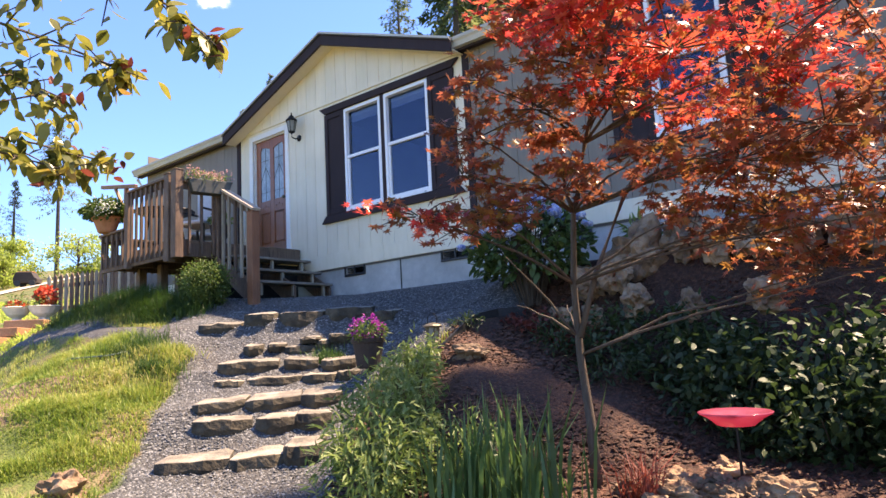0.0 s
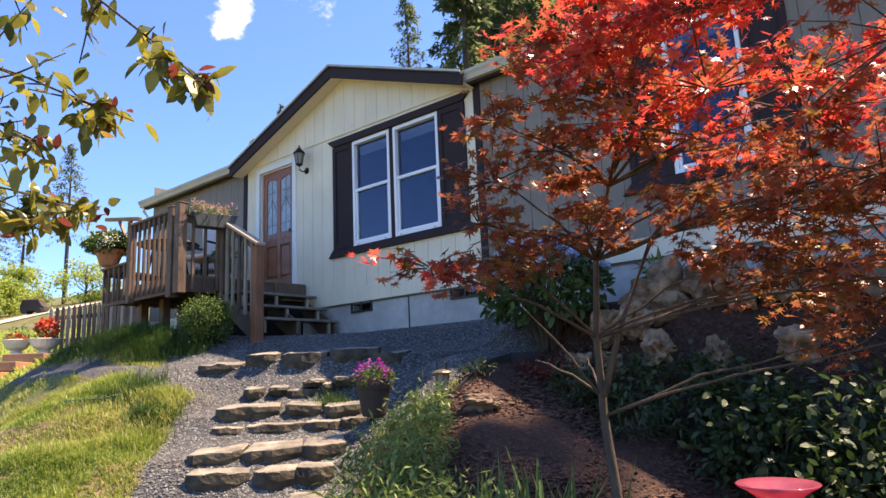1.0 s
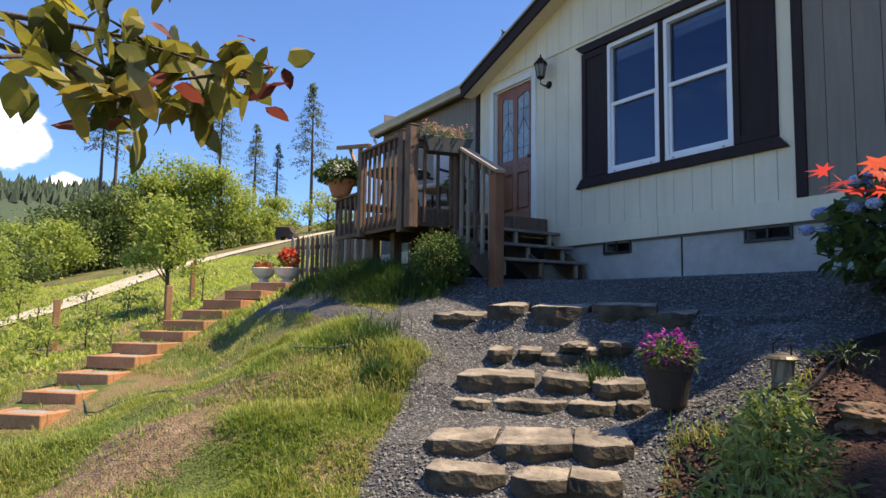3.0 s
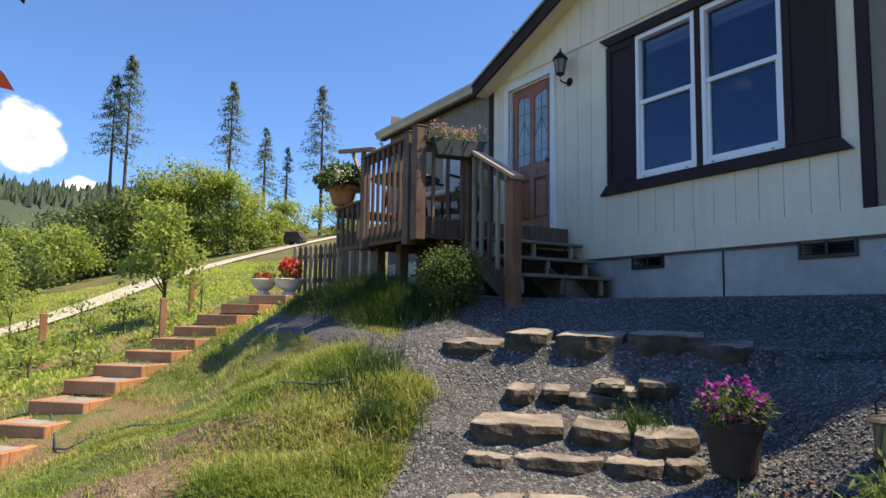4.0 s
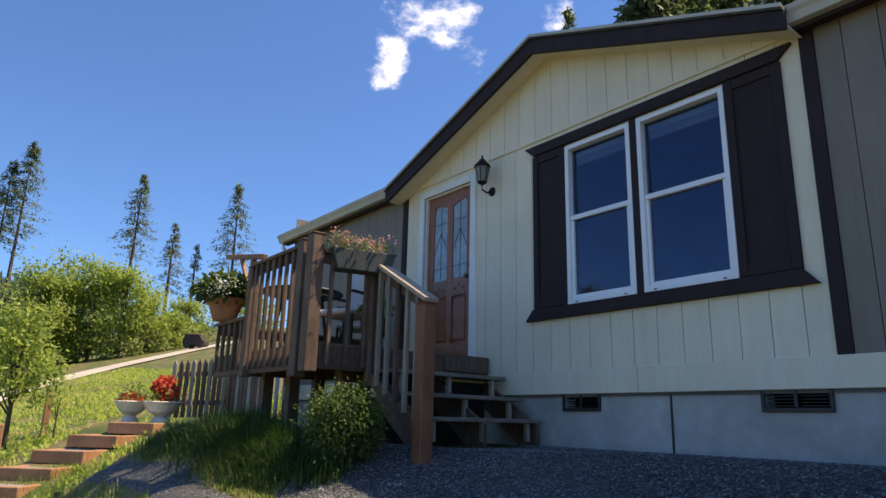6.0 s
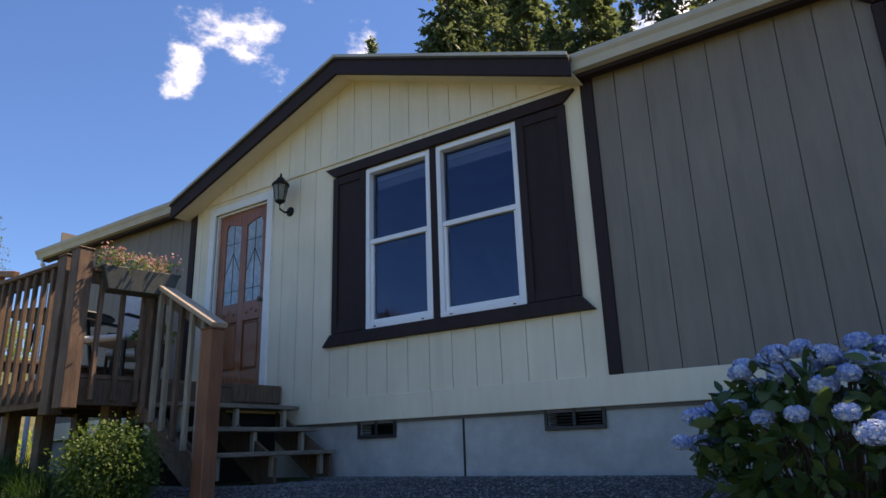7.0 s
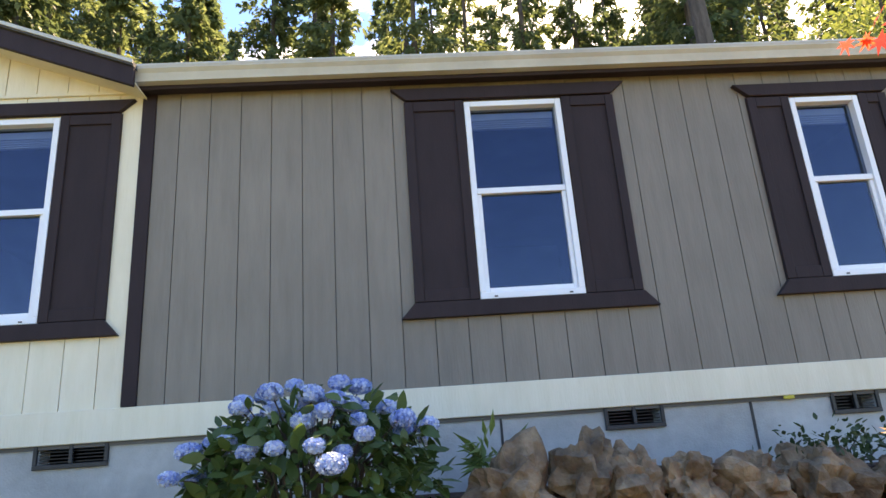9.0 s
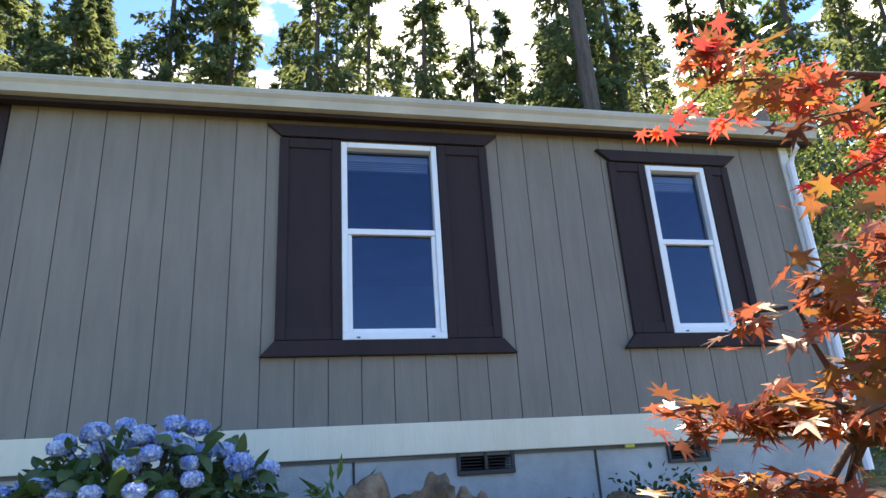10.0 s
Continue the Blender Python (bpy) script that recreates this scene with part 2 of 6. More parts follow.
GLASS = bpy.data.materials.new("window_glass")
GLASS.use_nodes = True
_b = GLASS.node_tree.nodes["Principled BSDF"]
_b.inputs["Transmission Weight"].default_value, _b.inputs["Roughness"].default_value, _b.inputs["IOR"].default_value = 1.0, 0.0, 1.62
_b.inputs["Base Color"].default_value = (0.42, 0.50, 0.60, 1)
_b.inputs["Specular Tint"].default_value = (0.50, 0.70, 1.0, 1)

MAPLE = leaf_material("red_maple_leaf", [(0.12, 0.035, 0.03), (0.40, 0.05, 0.045), (0.70, 0.075, 0.065), (0.74, 0.16, 0.07), (0.78, 0.085, 0.09), (0.74, 0.30, 0.09)], 0.30, 0.52, 2.4)
MAPLEDARK = leaf_material("dark_purple_maple_leaf", [(0.10, 0.045, 0.03), (0.22, 0.085, 0.045), (0.44, 0.12, 0.07), (0.26, 0.15, 0.04), (0.62, 0.24, 0.08)], 0.32, 0.46, 3.2)
for m_ in (MAPLE, MAPLEDARK):
    m_.node_tree.nodes["Principled BSDF"].inputs["Specular IOR Level"].default_value = 0.35
APPLE = leaf_material("crabapple_leaf", [(0.045, 0.06, 0.014), (0.09, 0.11, 0.022), (0.19, 0.19, 0.04), (0.38, 0.34, 0.06), (0.30, 0.17, 0.05)], 0.35, 0.5, 6.0)
GREEN = leaf_material("green_shrub_leaf", [(0.06, 0.11, 0.025), (0.11, 0.18, 0.04), (0.20, 0.28, 0.07), (0.32, 0.38, 0.15)], 0.45, 0.4, 2.0)
EDGELEAF = leaf_material("edge_shrub_leaf", [(0.06, 0.11, 0.026), (0.12, 0.19, 0.045), (0.23, 0.31, 0.085), (0.42, 0.48, 0.19)], 0.5, 0.42, 3.5)
BOX = leaf_material("boxwood_leaf", [(0.045, 0.085, 0.018), (0.085, 0.145, 0.03), (0.15, 0.225, 0.05)], 0.6, 0.4, 4.0)
HYDLEAF = leaf_material("hydrangea_leaf", [(0.035, 0.075, 0.02), (0.07, 0.13, 0.035), (0.12, 0.19, 0.05)], 0.4, 0.35, 3.0)
UNDER = leaf_material("undergrowth_leaf", [(0.02, 0.04, 0.014), (0.035, 0.07, 0.02), (0.07, 0.11, 0.035)], 0.5, 0.35, 3.0)
CONIFER = leaf_material("conifer_needles", [(0.045, 0.07, 0.035), (0.09, 0.13, 0.055), (0.16, 0.205, 0.08), (0.27, 0.31, 0.13)], 0.6, 0.55, 0.35)
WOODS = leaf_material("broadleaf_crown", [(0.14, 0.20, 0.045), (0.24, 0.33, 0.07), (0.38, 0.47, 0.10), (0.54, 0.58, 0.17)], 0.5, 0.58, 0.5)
OLIVE = leaf_material("olive_crown_leaf", [(0.06, 0.10, 0.03), (0.12, 0.17, 0.045), (0.22, 0.27, 0.07), (0.36, 0.38, 0.13)], 0.5, 0.45, 0.6)
# darker twin of WOODS, with the shade inside the wood put into its colour
WOODSHADE = leaf_material("shaded_broadleaf_crown", [(0.04, 0.075, 0.025), (0.08, 0.13, 0.035), (0.15, 0.21, 0.05)], 0.5, 0.35, 0.5)
MEADOW = leaf_material("meadow_blade", [(0.26, 0.40, 0.05), (0.38, 0.52, 0.08), (0.54, 0.60, 0.14), (0.66, 0.58, 0.26)], 0.5, 0.6, 0.35)
FARWOODS = leaf_material("far_conifer_wood", [(0.03, 0.055, 0.035), (0.045, 0.08, 0.045), (0.06, 0.10, 0.05)], 0.8, 0.1, 0.05)
BLADE = leaf_material("grass_blade", [(0.09, 0.17, 0.025), (0.18, 0.28, 0.045), (0.36, 0.40, 0.09), (0.60, 0.50, 0.23)], 0.5, 0.45, 0.9)
TUSSOCK = leaf_material("tussock_blade", [(0.025, 0.065, 0.012), (0.042, 0.10, 0.018), (0.08, 0.15, 0.025)], 0.5, 0.35, 1.4)
IRISLEAF = leaf_material("iris_blade", [(0.05, 0.10, 0.035), (0.09, 0.17, 0.05), (0.14, 0.24, 0.07)], 0.4, 0.4, 3.0)
BLUEPETAL = leaf_material("blue_petal", [(0.10, 0.22, 0.56), (0.22, 0.38, 0.72), (0.46, 0.58, 0.80), (0.78, 0.84, 0.88), (0.74, 0.82, 0.80)], 0.6, 0.3, 5.0)
PURPLE = leaf_material("magenta_petal", [(0.20, 0.015, 0.18), (0.34, 0.03, 0.28), (0.42, 0.07, 0.38)], 0.6, 0.4, 5.0)
PINKPETAL = leaf_material("pale_pink_petal", [(0.50, 0.16, 0.20), (0.62, 0.32, 0.30), (0.60, 0.50, 0.36)], 0.6, 0.4, 5.0)
WHITEPETAL = leaf_material("white_petal", [(0.70, 0.70, 0.60), (0.80, 0.80, 0.74)], 0.6, 0.4, 5.0)
REDPETAL = leaf_material("red_petal", [(0.50, 0.05, 0.03), (0.65, 0.12, 0.05)], 0.6, 0.4, 5.0)
DRYBROWN = leaf_material("dry_reddish_leaf", [(0.10, 0.03, 0.02), (0.22, 0.05, 0.035), (0.34, 0.08, 0.05)], 0.6, 0.4, 3.0)


# ---- mesh helpers ----
def thing(name, label, category, group="", kind="", at=(0, 0, 0)):
    ob = new(name)
    ob.location = at
    ob.empty_display_size = 0.1
    return tagged(ob, label, category, group, kind)


def link_mesh(name, mesh, mat, parent=None, label="", smooth=False):
    mesh.materials.append(mat)
    if smooth:
        mesh.polygons.foreach_set("use_smooth", [True] * len(mesh.polygons))
    ob = new(name, mesh)
    if parent is not None:
        ob.parent = parent
        ob.matrix_parent_inverse = Matrix.Translation(parent.matrix_world.translation if parent.parent else parent.location).inverted()
    if label:
        ob["label"] = label
    return ob


def part(name, bm, mat, parent=None, label="", smooth=False):
    mesh = bpy.data.meshes.new(name)
    bm.to_mesh(mesh)
    bm.free()
    return link_mesh(name, mesh, mat, parent, label, smooth)


def soup(name, verts, faces, mat, parent=None, label="", smooth=False):
    mesh = bpy.data.meshes.new(name)
    mesh.from_pydata(verts, [], faces)
    return link_mesh(name, mesh, mat, parent, label, smooth)


def box(x0, x1, y0, y1, z0, z1, bevel=0.0, bm=None):
    bm = bm or bmesh.new()
    c = [bm.verts.new(p) for p in ((x0, y0, z0), (x1, y0, z0), (x1, y1, z0), (x0, y1, z0), (x0, y0, z1), (x1, y0, z1), (x1, y1, z1), (x0, y1, z1))]
    fs = [bm.faces.new([c[i] for i in f]) for f in ((3, 2, 1, 0), (4, 5, 6, 7), (0, 1, 5, 4), (1, 2, 6, 5), (2, 3, 7, 6), (3, 0, 4, 7))]
    if bevel:
        bmesh.ops.bevel(bm, geom=list({e for f in fs for e in f.edges}), offset=bevel, segments=1, affect="EDGES")
    return bm


def beam(a, b, w, h, bevel=0.004, bm=None):
    """A squared timber from a to b, w wide and h high."""
    bm2 = box(-w / 2, w / 2, -h / 2, h / 2, 0, (Vector(b) - Vector(a)).length, bevel)
    d = Vector(b) - Vector(a)
    up = Vector((0, 0, 1)) if abs(d.normalized().z) < 0.95 else Vector((0, 1, 0))
    z = d.normalized()
    x = up.cross(z).normalized()
    y = z.cross(x)
    m = Matrix((x, y, z)).transposed().to_4x4()
    m.translation = Vector(a)
    bm2.transform(m)
    return bm2


def slab_poly(pts, z0, z1, axis="z", bevel=0.0):
    """A flat polygon, extruded along an axis. pts: pairs in the other two axes."""
    bm = bmesh.new()

    def p3(p, d):
        return {"z": (p[0], p[1], d), "y": (p[0], d, p[1]), "x": (d, p[0], p[1])}[axis]
    a = [bm.verts.new(p3(p, z0)) for p in pts]
    b = [bm.verts.new(p3(p, z1)) for p in pts]
    bm.faces.new(a[::-1])
    bm.faces.new(b)
    for i in range(len(pts)):
        j = (i + 1) % len(pts)
        bm.faces.new((a[i], a[j], b[j], b[i]))
    bmesh.ops.recalc_face_normals(bm, faces=bm.faces)
    if bevel:
        bmesh.ops.bevel(bm, geom=list(bm.edges), offset=bevel, segments=1, affect="EDGES")
    return bm


def lathe(profile, n=20, at=(0, 0, 0), closed=True):
    bm = bmesh.new()
    rings = [[bm.verts.new((at[0] + r * math.cos(2 * math.pi * k / n), at[1] + r * math.sin(2 * math.pi * k / n), at[2] + z)) for k in range(n)] for r, z in profile]
    for p, q in zip(rings, rings[1:]):
        for k in range(n):
            bm.faces.new((p[k], p[(k + 1) % n], q[(k + 1) % n], q[k]))
    if closed:
        bm.faces.new(rings[0][::-1])
        bm.faces.new(rings[-1])
    bmesh.ops.recalc_face_normals(bm, faces=bm.faces)
    return bm


def moved(bm, m):
    bm.transform(m)
    return bm


def tube(points, radii, n=7):
    """A tapered tube through the points: lists of verts and faces."""
    pts = [Vector(p) for p in points]
    verts, faces = [], []
    for i, p in enumerate(pts):
        d = (pts[min(i + 1, len(pts) - 1)] - pts[max(i - 1, 0)]).normalized()
        x = d.orthogonal().normalized() if abs(d.z) > 0.9 else d.cross(Vector((0, 0, 1))).normalized()
        y = d.cross(x)
        for k in range(n):
            a = 2 * math.pi * k / n
            verts.append(tuple(p + (x * math.cos(a) + y * math.sin(a)) * radii[i]))
    for i in range(len(pts) - 1):
        for k in range(n):
            faces.append((i * n + k, i * n + (k + 1) % n, (i + 1) * n + (k + 1) % n, (i + 1) * n + k))
    faces.append(tuple(range(n))[::-1])
    faces.append(tuple((len(pts) - 1) * n + k for k in range(n)))
    return verts, faces


def join_soups(parts):
    verts, faces = [], []
    for v, f in parts:
        o = len(verts)
        verts += v
        faces += [tuple(i + o for i in q) for q in f]
    return verts, faces


def star_leaf(lobes=7):
    """A palmate leaf: slim pointed lobes round the stalk."""
    pts = []
    for i in range(lobes):
        a = radians(-125 + 250 * i / (lobes - 1))
        r = 1.0 - 0.42 * abs(i - (lobes - 1) / 2) / ((lobes - 1) / 2)
        pts.append((math.sin(a) * r, math.cos(a) * r))
        if i < lobes - 1:
            b = radians(-125 + 250 * (i + 0.5) / (lobes - 1))
            pts.append((math.sin(b) * 0.33, math.cos(b) * 0.33))
    pts.append((0, -0.12))
    return pts


OVAL = [(0, 0), (0.20, 0.25), (0.25, 0.5), (0.14, 0.82), (0, 1.0), (-0.14, 0.82), (-0.25, 0.5), (-0.20, 0.25)]
LANCE = [(0, 0), (0.13, 0.4), (0, 1.0), (-0.13, 0.4)]
PETAL = [(0, 0), (0.45, 0.4), (0.3, 0.95), (-0.3, 0.95), (-0.45, 0.4)]
SPRAY = [(0, 0), (0.16, 0.12), (0.12, 0.3), (0.26, 0.34), (0.14, 0.52), (0.22, 0.62), (0.08, 0.76), (0, 1.0), (-0.08, 0.76), (-0.22, 0.62), (-0.14, 0.52), (-0.26, 0.34), (-0.12, 0.3), (-0.16, 0.12)]


def leaves(points, size, shape, rng, flat=0.5, droop=0.0, spread=0.35, outward=None, fold=0.12):
    """One leaf polygon at each point, turned at random. flat: 1 lies level, 0 stands at any angle. Returns verts and faces."""
    pts = np.asarray(points, float)
    n, s = len(pts), np.asarray(shape, float)
    k = len(s)
    size = size * (1 + spread * rng.uniform(-1, 1, n))
    az = rng.uniform(0, 2 * np.pi, n)
    if outward is not None:
        az = np.arctan2(outward[:, 1], outward[:, 0]) + rng.normal(0, 0.7, n)
    pit = rng.normal(0, 1, n) * (1 - flat) * 1.2 - droop
    rol = rng.normal(0, 1, n) * (1 - flat) * 1.0
    d = np.stack([np.cos(az) * np.cos(pit), np.sin(az) * np.cos(pit), np.sin(pit)], 1)
    side = np.stack([-np.sin(az), np.cos(az), np.zeros(n)], 1)
    up = np.cross(d, side)
    side2 = side * np.cos(rol)[:, None] + up * np.sin(rol)[:, None]
    up2 = np.cross(d, side2)
    v = pts[:, None, :] + size[:, None, None] * (s[None, :, 0, None] * side2[:, None, :] + s[None, :, 1, None] * d[:, None, :]
                                                 + (fold * np.abs(s[None, :, 0, None]) - 0.15 * s[None, :, 1, None] ** 2) * up2[:, None, :])
    faces = [tuple(range(i * k, i * k + k)) for i in range(n)]
    return [tuple(q) for q in v.reshape(-1, 3).tolist()], faces


def blades(points, height, width, rng, lean=0.35):
    """Grass blades: a bent strip of two quads and a tip at each point."""
    pts = np.asarray(points, float)
    n = len(pts)
    h = height * rng.uniform(0.5, 1.25, n)
    az = rng.uniform(0, 2 * np.pi, n)
    bend = lean * np.abs(rng.normal(0.6, 0.6, n)) * h
    dx, dy = np.cos(az), np.sin(az)
    sx, sy = -dy * width / 2, dx * width / 2
    v = np.zeros((n, 5, 3))
    for i, (f, wd) in enumerate(((0, 1.0), (0, -1.0), (0.55, -0.8), (0.55, 0.8), (1.0, 0.0))):
        v[:, i, 0] = pts[:, 0] + dx * bend * f ** 2 + sx * wd
        v[:, i, 1] = pts[:, 1] + dy * bend * f ** 2 + sy * wd
        v[:, i, 2] = pts[:, 2] + h * (f - 0.25 * f ** 3 * bend / h)
    faces = []
    for i in range(n):
        o = 5 * i
        faces += [(o, o + 1, o + 2, o + 3), (o + 3, o + 2, o + 4)]
    return [tuple(q) for q in v.reshape(-1, 3).tolist()], faces


def rock_mesh(name, size, seed, flat=1.0, rough=0.42, sub=4):
    bm = bmesh.new()
    bmesh.ops.create_icosphere(bm, subdivisions=sub, radius=1.0)
    o = Vector((seed * 7.3, seed * 3.1, seed * 1.7))
    for v in bm.verts:
        p = v.co.copy()
        k = 1.08 + rough * noise.noise(p * 1.2 + o) * 1.3 + rough * 0.6 * noise.noise(p * 3.1 + o) - 0.55 * abs(noise.noise(p * 1.7 - o)) + 0.07 * noise.noise(p * 7 + o) + 0.30 * (noise.voronoi(p * 1.9 + o)[0][0] - 0.35) - 0.12 * noise.voronoi(p * 4.3 + o)[0][0]
        q = p * k
        q = Vector((q.x, q.y, q.z * flat))
        v.co = Vector((q.x * size[0], q.y * size[1], q.z * size[2]))
    mesh = bpy.data.meshes.new(name)
    bm.to_mesh(mesh)
    bm.free()
    return mesh


def smooth01(v, a, b):
    t = np.clip((v - a) / (b - a), 0, 1)
    return t * t * (3 - 2 * t)


# ---- ground ----
def ground_height(x, y):
    """Height of the ground: a terrace at the house, a stepped path down to the camera's start, a bank, and a far rising meadow."""
    x, y = np.asarray(x, float), np.asarray(y, float)
    w = 0.69 * x - 0.72 * y - 0.25
    z = np.interp(w, [-30, -1.1, -0.1, 0.25, 0.40, 0.55, 0.85, 1.02, 1.14, 1.30, 1.50, 1.60, 1.66, 1.78, 2.08, 2.30, 2.42, 2.50, 2.66, 2.78, 2.98, 3.12, 3.30, 4.0, 8.0, 20, 80],
                  [0.02, 0.0, -0.30, -0.38, -0.46, -0.54, -0.65, -0.68, -0.75, -0.82, -0.84, -0.92, -0.96, -1.03, -1.09, -1.12, -1.20, -1.24, -1.35, -1.41, -1.47, -1.54, -1.58, -1.66, -2.2, -3.4, -6])
    # the gravel lies a little below the slabs
    side = 0.72 * x + 0.69 * y + 2.30
    z = z - 0.04 * smooth01(w, -0.1, 0.3) * smooth01(side, -1.2, -0.8) * (1 - smooth01(side, 0.8, 1.2))
    # the bank that drops to the timber steps
    z = z - 0.29 * np.maximum(0, np.minimum(-x - 2.5, 3.2)) * smooth01(-y, 2.6, 4.0) - 0.24 * smooth01(-y, 1.9, 2.9) * smooth01(-x, 1.9, 3.4)
    # gravel terrace along the house
    row = 0.53 * x - 0.85 * y - 1.30
    terr = 0.05 - 0.41 * smooth01(-y, 0.15, 1.05) - 0.14 * smooth01(row, -0.04, 0.05) - 0.40 * np.maximum(0, row) - 0.12 * smooth01(-x, 1.2, 1.8) * smooth01(row, -0.5, -0.1)
    edge = np.interp(y, [-3.1, -2.9, -2.55, -2.2, -1.9, -1.5, -0.9], [1.0, 1.15, 1.34, 1.36, 1.30, 1.42, 2.6])
    terr_in = smooth01(edge - x, -0.1, 0.06) * smooth01(y, -3.3, -2.9) * (1 - smooth01(row, 0.12, 0.45))
    # the mulch bed, a gentle slope beside the steps
    bed = np.clip(0.342 - 0.387 * x + 0.212 * y, -1.55, -0.42)
    z = z + (bed - z) * smooth01(0.72 * x + 0.69 * y + 2.30, 0.92, 1.8) * smooth01(-x, -9, -6)
    z = z + 0.17 * np.exp(-((x - 0.56) ** 2 + (y + 2.5) ** 2) / 0.04)
    z = np.where(y < 0.5, z + (np.maximum(terr, z) - z) * terr_in, z)
    # planted strip held by boulders at the foot of the right wall
    strip = smooth01(y, -1.25, -0.7) * smooth01(x, 0.3, 1.2)
    z = z + (np.maximum(0.02, z) - z) * strip
    z = z + (0.0 - z) * smooth01(y, -0.7, 0.3)
    # mound under the deck's edge, and the drop beyond the bank's crest
    z = z + 0.20 * np.exp(-((x + 4.3) / 1.25) ** 2 - ((y + 2.15) / 0.62) ** 2)
    crest = -(x + 1.95) * 0.89 - (y + 4.0) * 0.46
    z = z - 0.16 * smooth01(crest, 0.05, 0.7) * smooth01(-y, 3.6, 4.4) * (1 - smooth01(-x, 4.0, 6.0))
    # rising meadow to the west
    far = np.clip(-0.37 - 0.0617 * x + 0.229 * y, -9, 9) + 2.5 * smooth01(-x, 45, 140)
    z = z + (far - z) * smooth01(-x, 7.5, 13.0) * (1 - smooth01(y, 6, 12) * 0.0)
    # ramp under the timber garden steps
    u, s = -0.731 * (x + 5.55) + 0.682 * (y + 5.47), 0.682 * (x + 5.55) + 0.731 * (y + 5.47)
    ramp_in = smooth01(u, -2.2, -1.3) * (1 - smooth01(u, 4.9, 6.0)) * smooth01(s, -1.0, -0.05) * (1 - smooth01(s, 0.75, 1.5))
    z = z + (-1.27 + 0.288 * np.clip(u, -1.6, 4.7) - z) * ramp_in
    # wooded slope behind the house
    z = z + 0.16 * np.clip(y - 9, 0, 60) * smooth01(x, -30, -6)
    return z


def gh(x, y):
    return float(ground_height(x, y))


def path_mask(x, y):
    """1 on the gravel path and terrace, 0 off them."""
    w = 0.69 * x - 0.72 * y - 0.25
    s = 0.72 * x + 0.69 * y + 2.30                   # across the path, towards the bed
    left = np.interp(w, [-1.2, 0.0, 0.6, 1.3, 3.0, 5.0, 9.0], [-1.5, -1.45, -1.15, -0.82, -0.70, -0.9, -1.2])
    right = np.interp(w, [-1.0, 0.0, 1.2, 3.0, 5.0, 9.0], [3.2, 2.0, 1.15, 0.80, 0.6, 0.6])
    on = smooth01(s, left - 0.12, left + 0.12) * (1 - smooth01(s, right - 0.1, right + 0.1)) * smooth01(x, -9.0, -8.6)
    edge = np.interp(y, [-2.9, -2.55, -2.2, -1.9, -1.5, -0.9], [1.05, 1.26, 1.28, 1.24, 1.36, 1.5])
    terr = smooth01(edge - x, -0.1, 0.1) * smooth01(y, -2.8, -2.4) * smooth01(x, -2.9, -2.4)
    walk_left = smooth01(x, -7.0, -6.5) * (1 - smooth01(x, -2.2, -1.8)) * smooth01(y, -3.2, -3.05) * (1 - smooth01(y, -2.85, -2.72))
    return np.maximum(np.maximum(on * (w > -1.3), terr), walk_left * 0.9)


def bare_mask(x, y):
    """1 on the bare earth band of the bank and the worn edge of the path."""
    a = np.abs(0.89 * (x + 1.77) + 0.46 * (y + 4.45))
    u = 0.46 * (x + 1.77) - 0.89 * (y + 4.45)
    band = 0.9 * (1 - smooth01(a, 0.12, 0.75)) * smooth01(u, -1.2, -0.6) * (1 - smooth01(u, 1.6, 2.6))
    s = 0.72 * x + 0.69 * y + 2.30
    w = 0.69 * x - 0.72 * y - 0.25
    rim = (1 - smooth01(np.abs(s + 0.95), 0.05, 0.45)) * smooth01(w, 0.2, 0.9) * 0.6
    return np.maximum(band, rim)


def bed_mask(x, y):
    """1 on the mulched bed right of the path."""
    s = 0.72 * x + 0.69 * y + 2.30
    return (1 - path_mask(x, y)) * smooth01(s, 0.45, 0.7) * smooth01(x, 0.1, 0.6) * (1 - smooth01(x, 8, 9))


def axis(lo, hi, fine0, fine1, step, grow=1.12):
    mid = list(np.arange(fine0, fine1 + 1e-6, step))
    right, d = [], step
    v = fine1
    while v < hi:
        d *= grow
        v += d
        right.append(v)
    left, d, v = [], step, fine0
    while v > lo:
        d *= grow
        v -= d
        left.append(v)
    return np.array(left[::-1] + mid + right)


gx, gy = axis(-900, 700, -6.5, 6.0, 0.085), axis(-600, 800, -7.5, 0.2, 0.085)
GX, GY = np.meshgrid(gx, gy, indexing="xy")
GZ = ground_height(GX, GY)
for i_, (sc, am) in enumerate(((0.9, 0.05), (3.1, 0.02))):
    bump_ = np.array([noise.noise((float(a) * sc, float(b) * sc, 3.3 * i_)) for a, b in zip(GX.ravel(), GY.ravel())]).reshape(GX.shape)
    GZ = GZ + bump_ * am * (1 - 0.75 * path_mask(GX, GY)) * smooth01(-GY, 0.3, 1.0)
# flatten under the house
under = (GX > -9.2) & (GX < 6.8) & (GY > -0.02) & (GY < 8.6)
GZ = np.where(under, -0.25, GZ)
ny_, nx_ = GX.shape
gverts = np.stack([GX, GY, GZ], -1).reshape(-1, 3)
ids = np.arange(nx_ * ny_).reshape(ny_, nx_)
gfaces = np.stack([ids[:-1, :-1], ids[:-1, 1:], ids[1:, 1:], ids[1:, :-1]], -1).reshape(-1, 4)
gmesh = bpy.data.meshes.new("ground")
gmesh.from_pydata(gverts.tolist(), [], gfaces.tolist())
zone = gmesh.attributes.new("zone", "FLOAT_COLOR", "POINT")
zc = np.zeros((nx_ * ny_, 4))
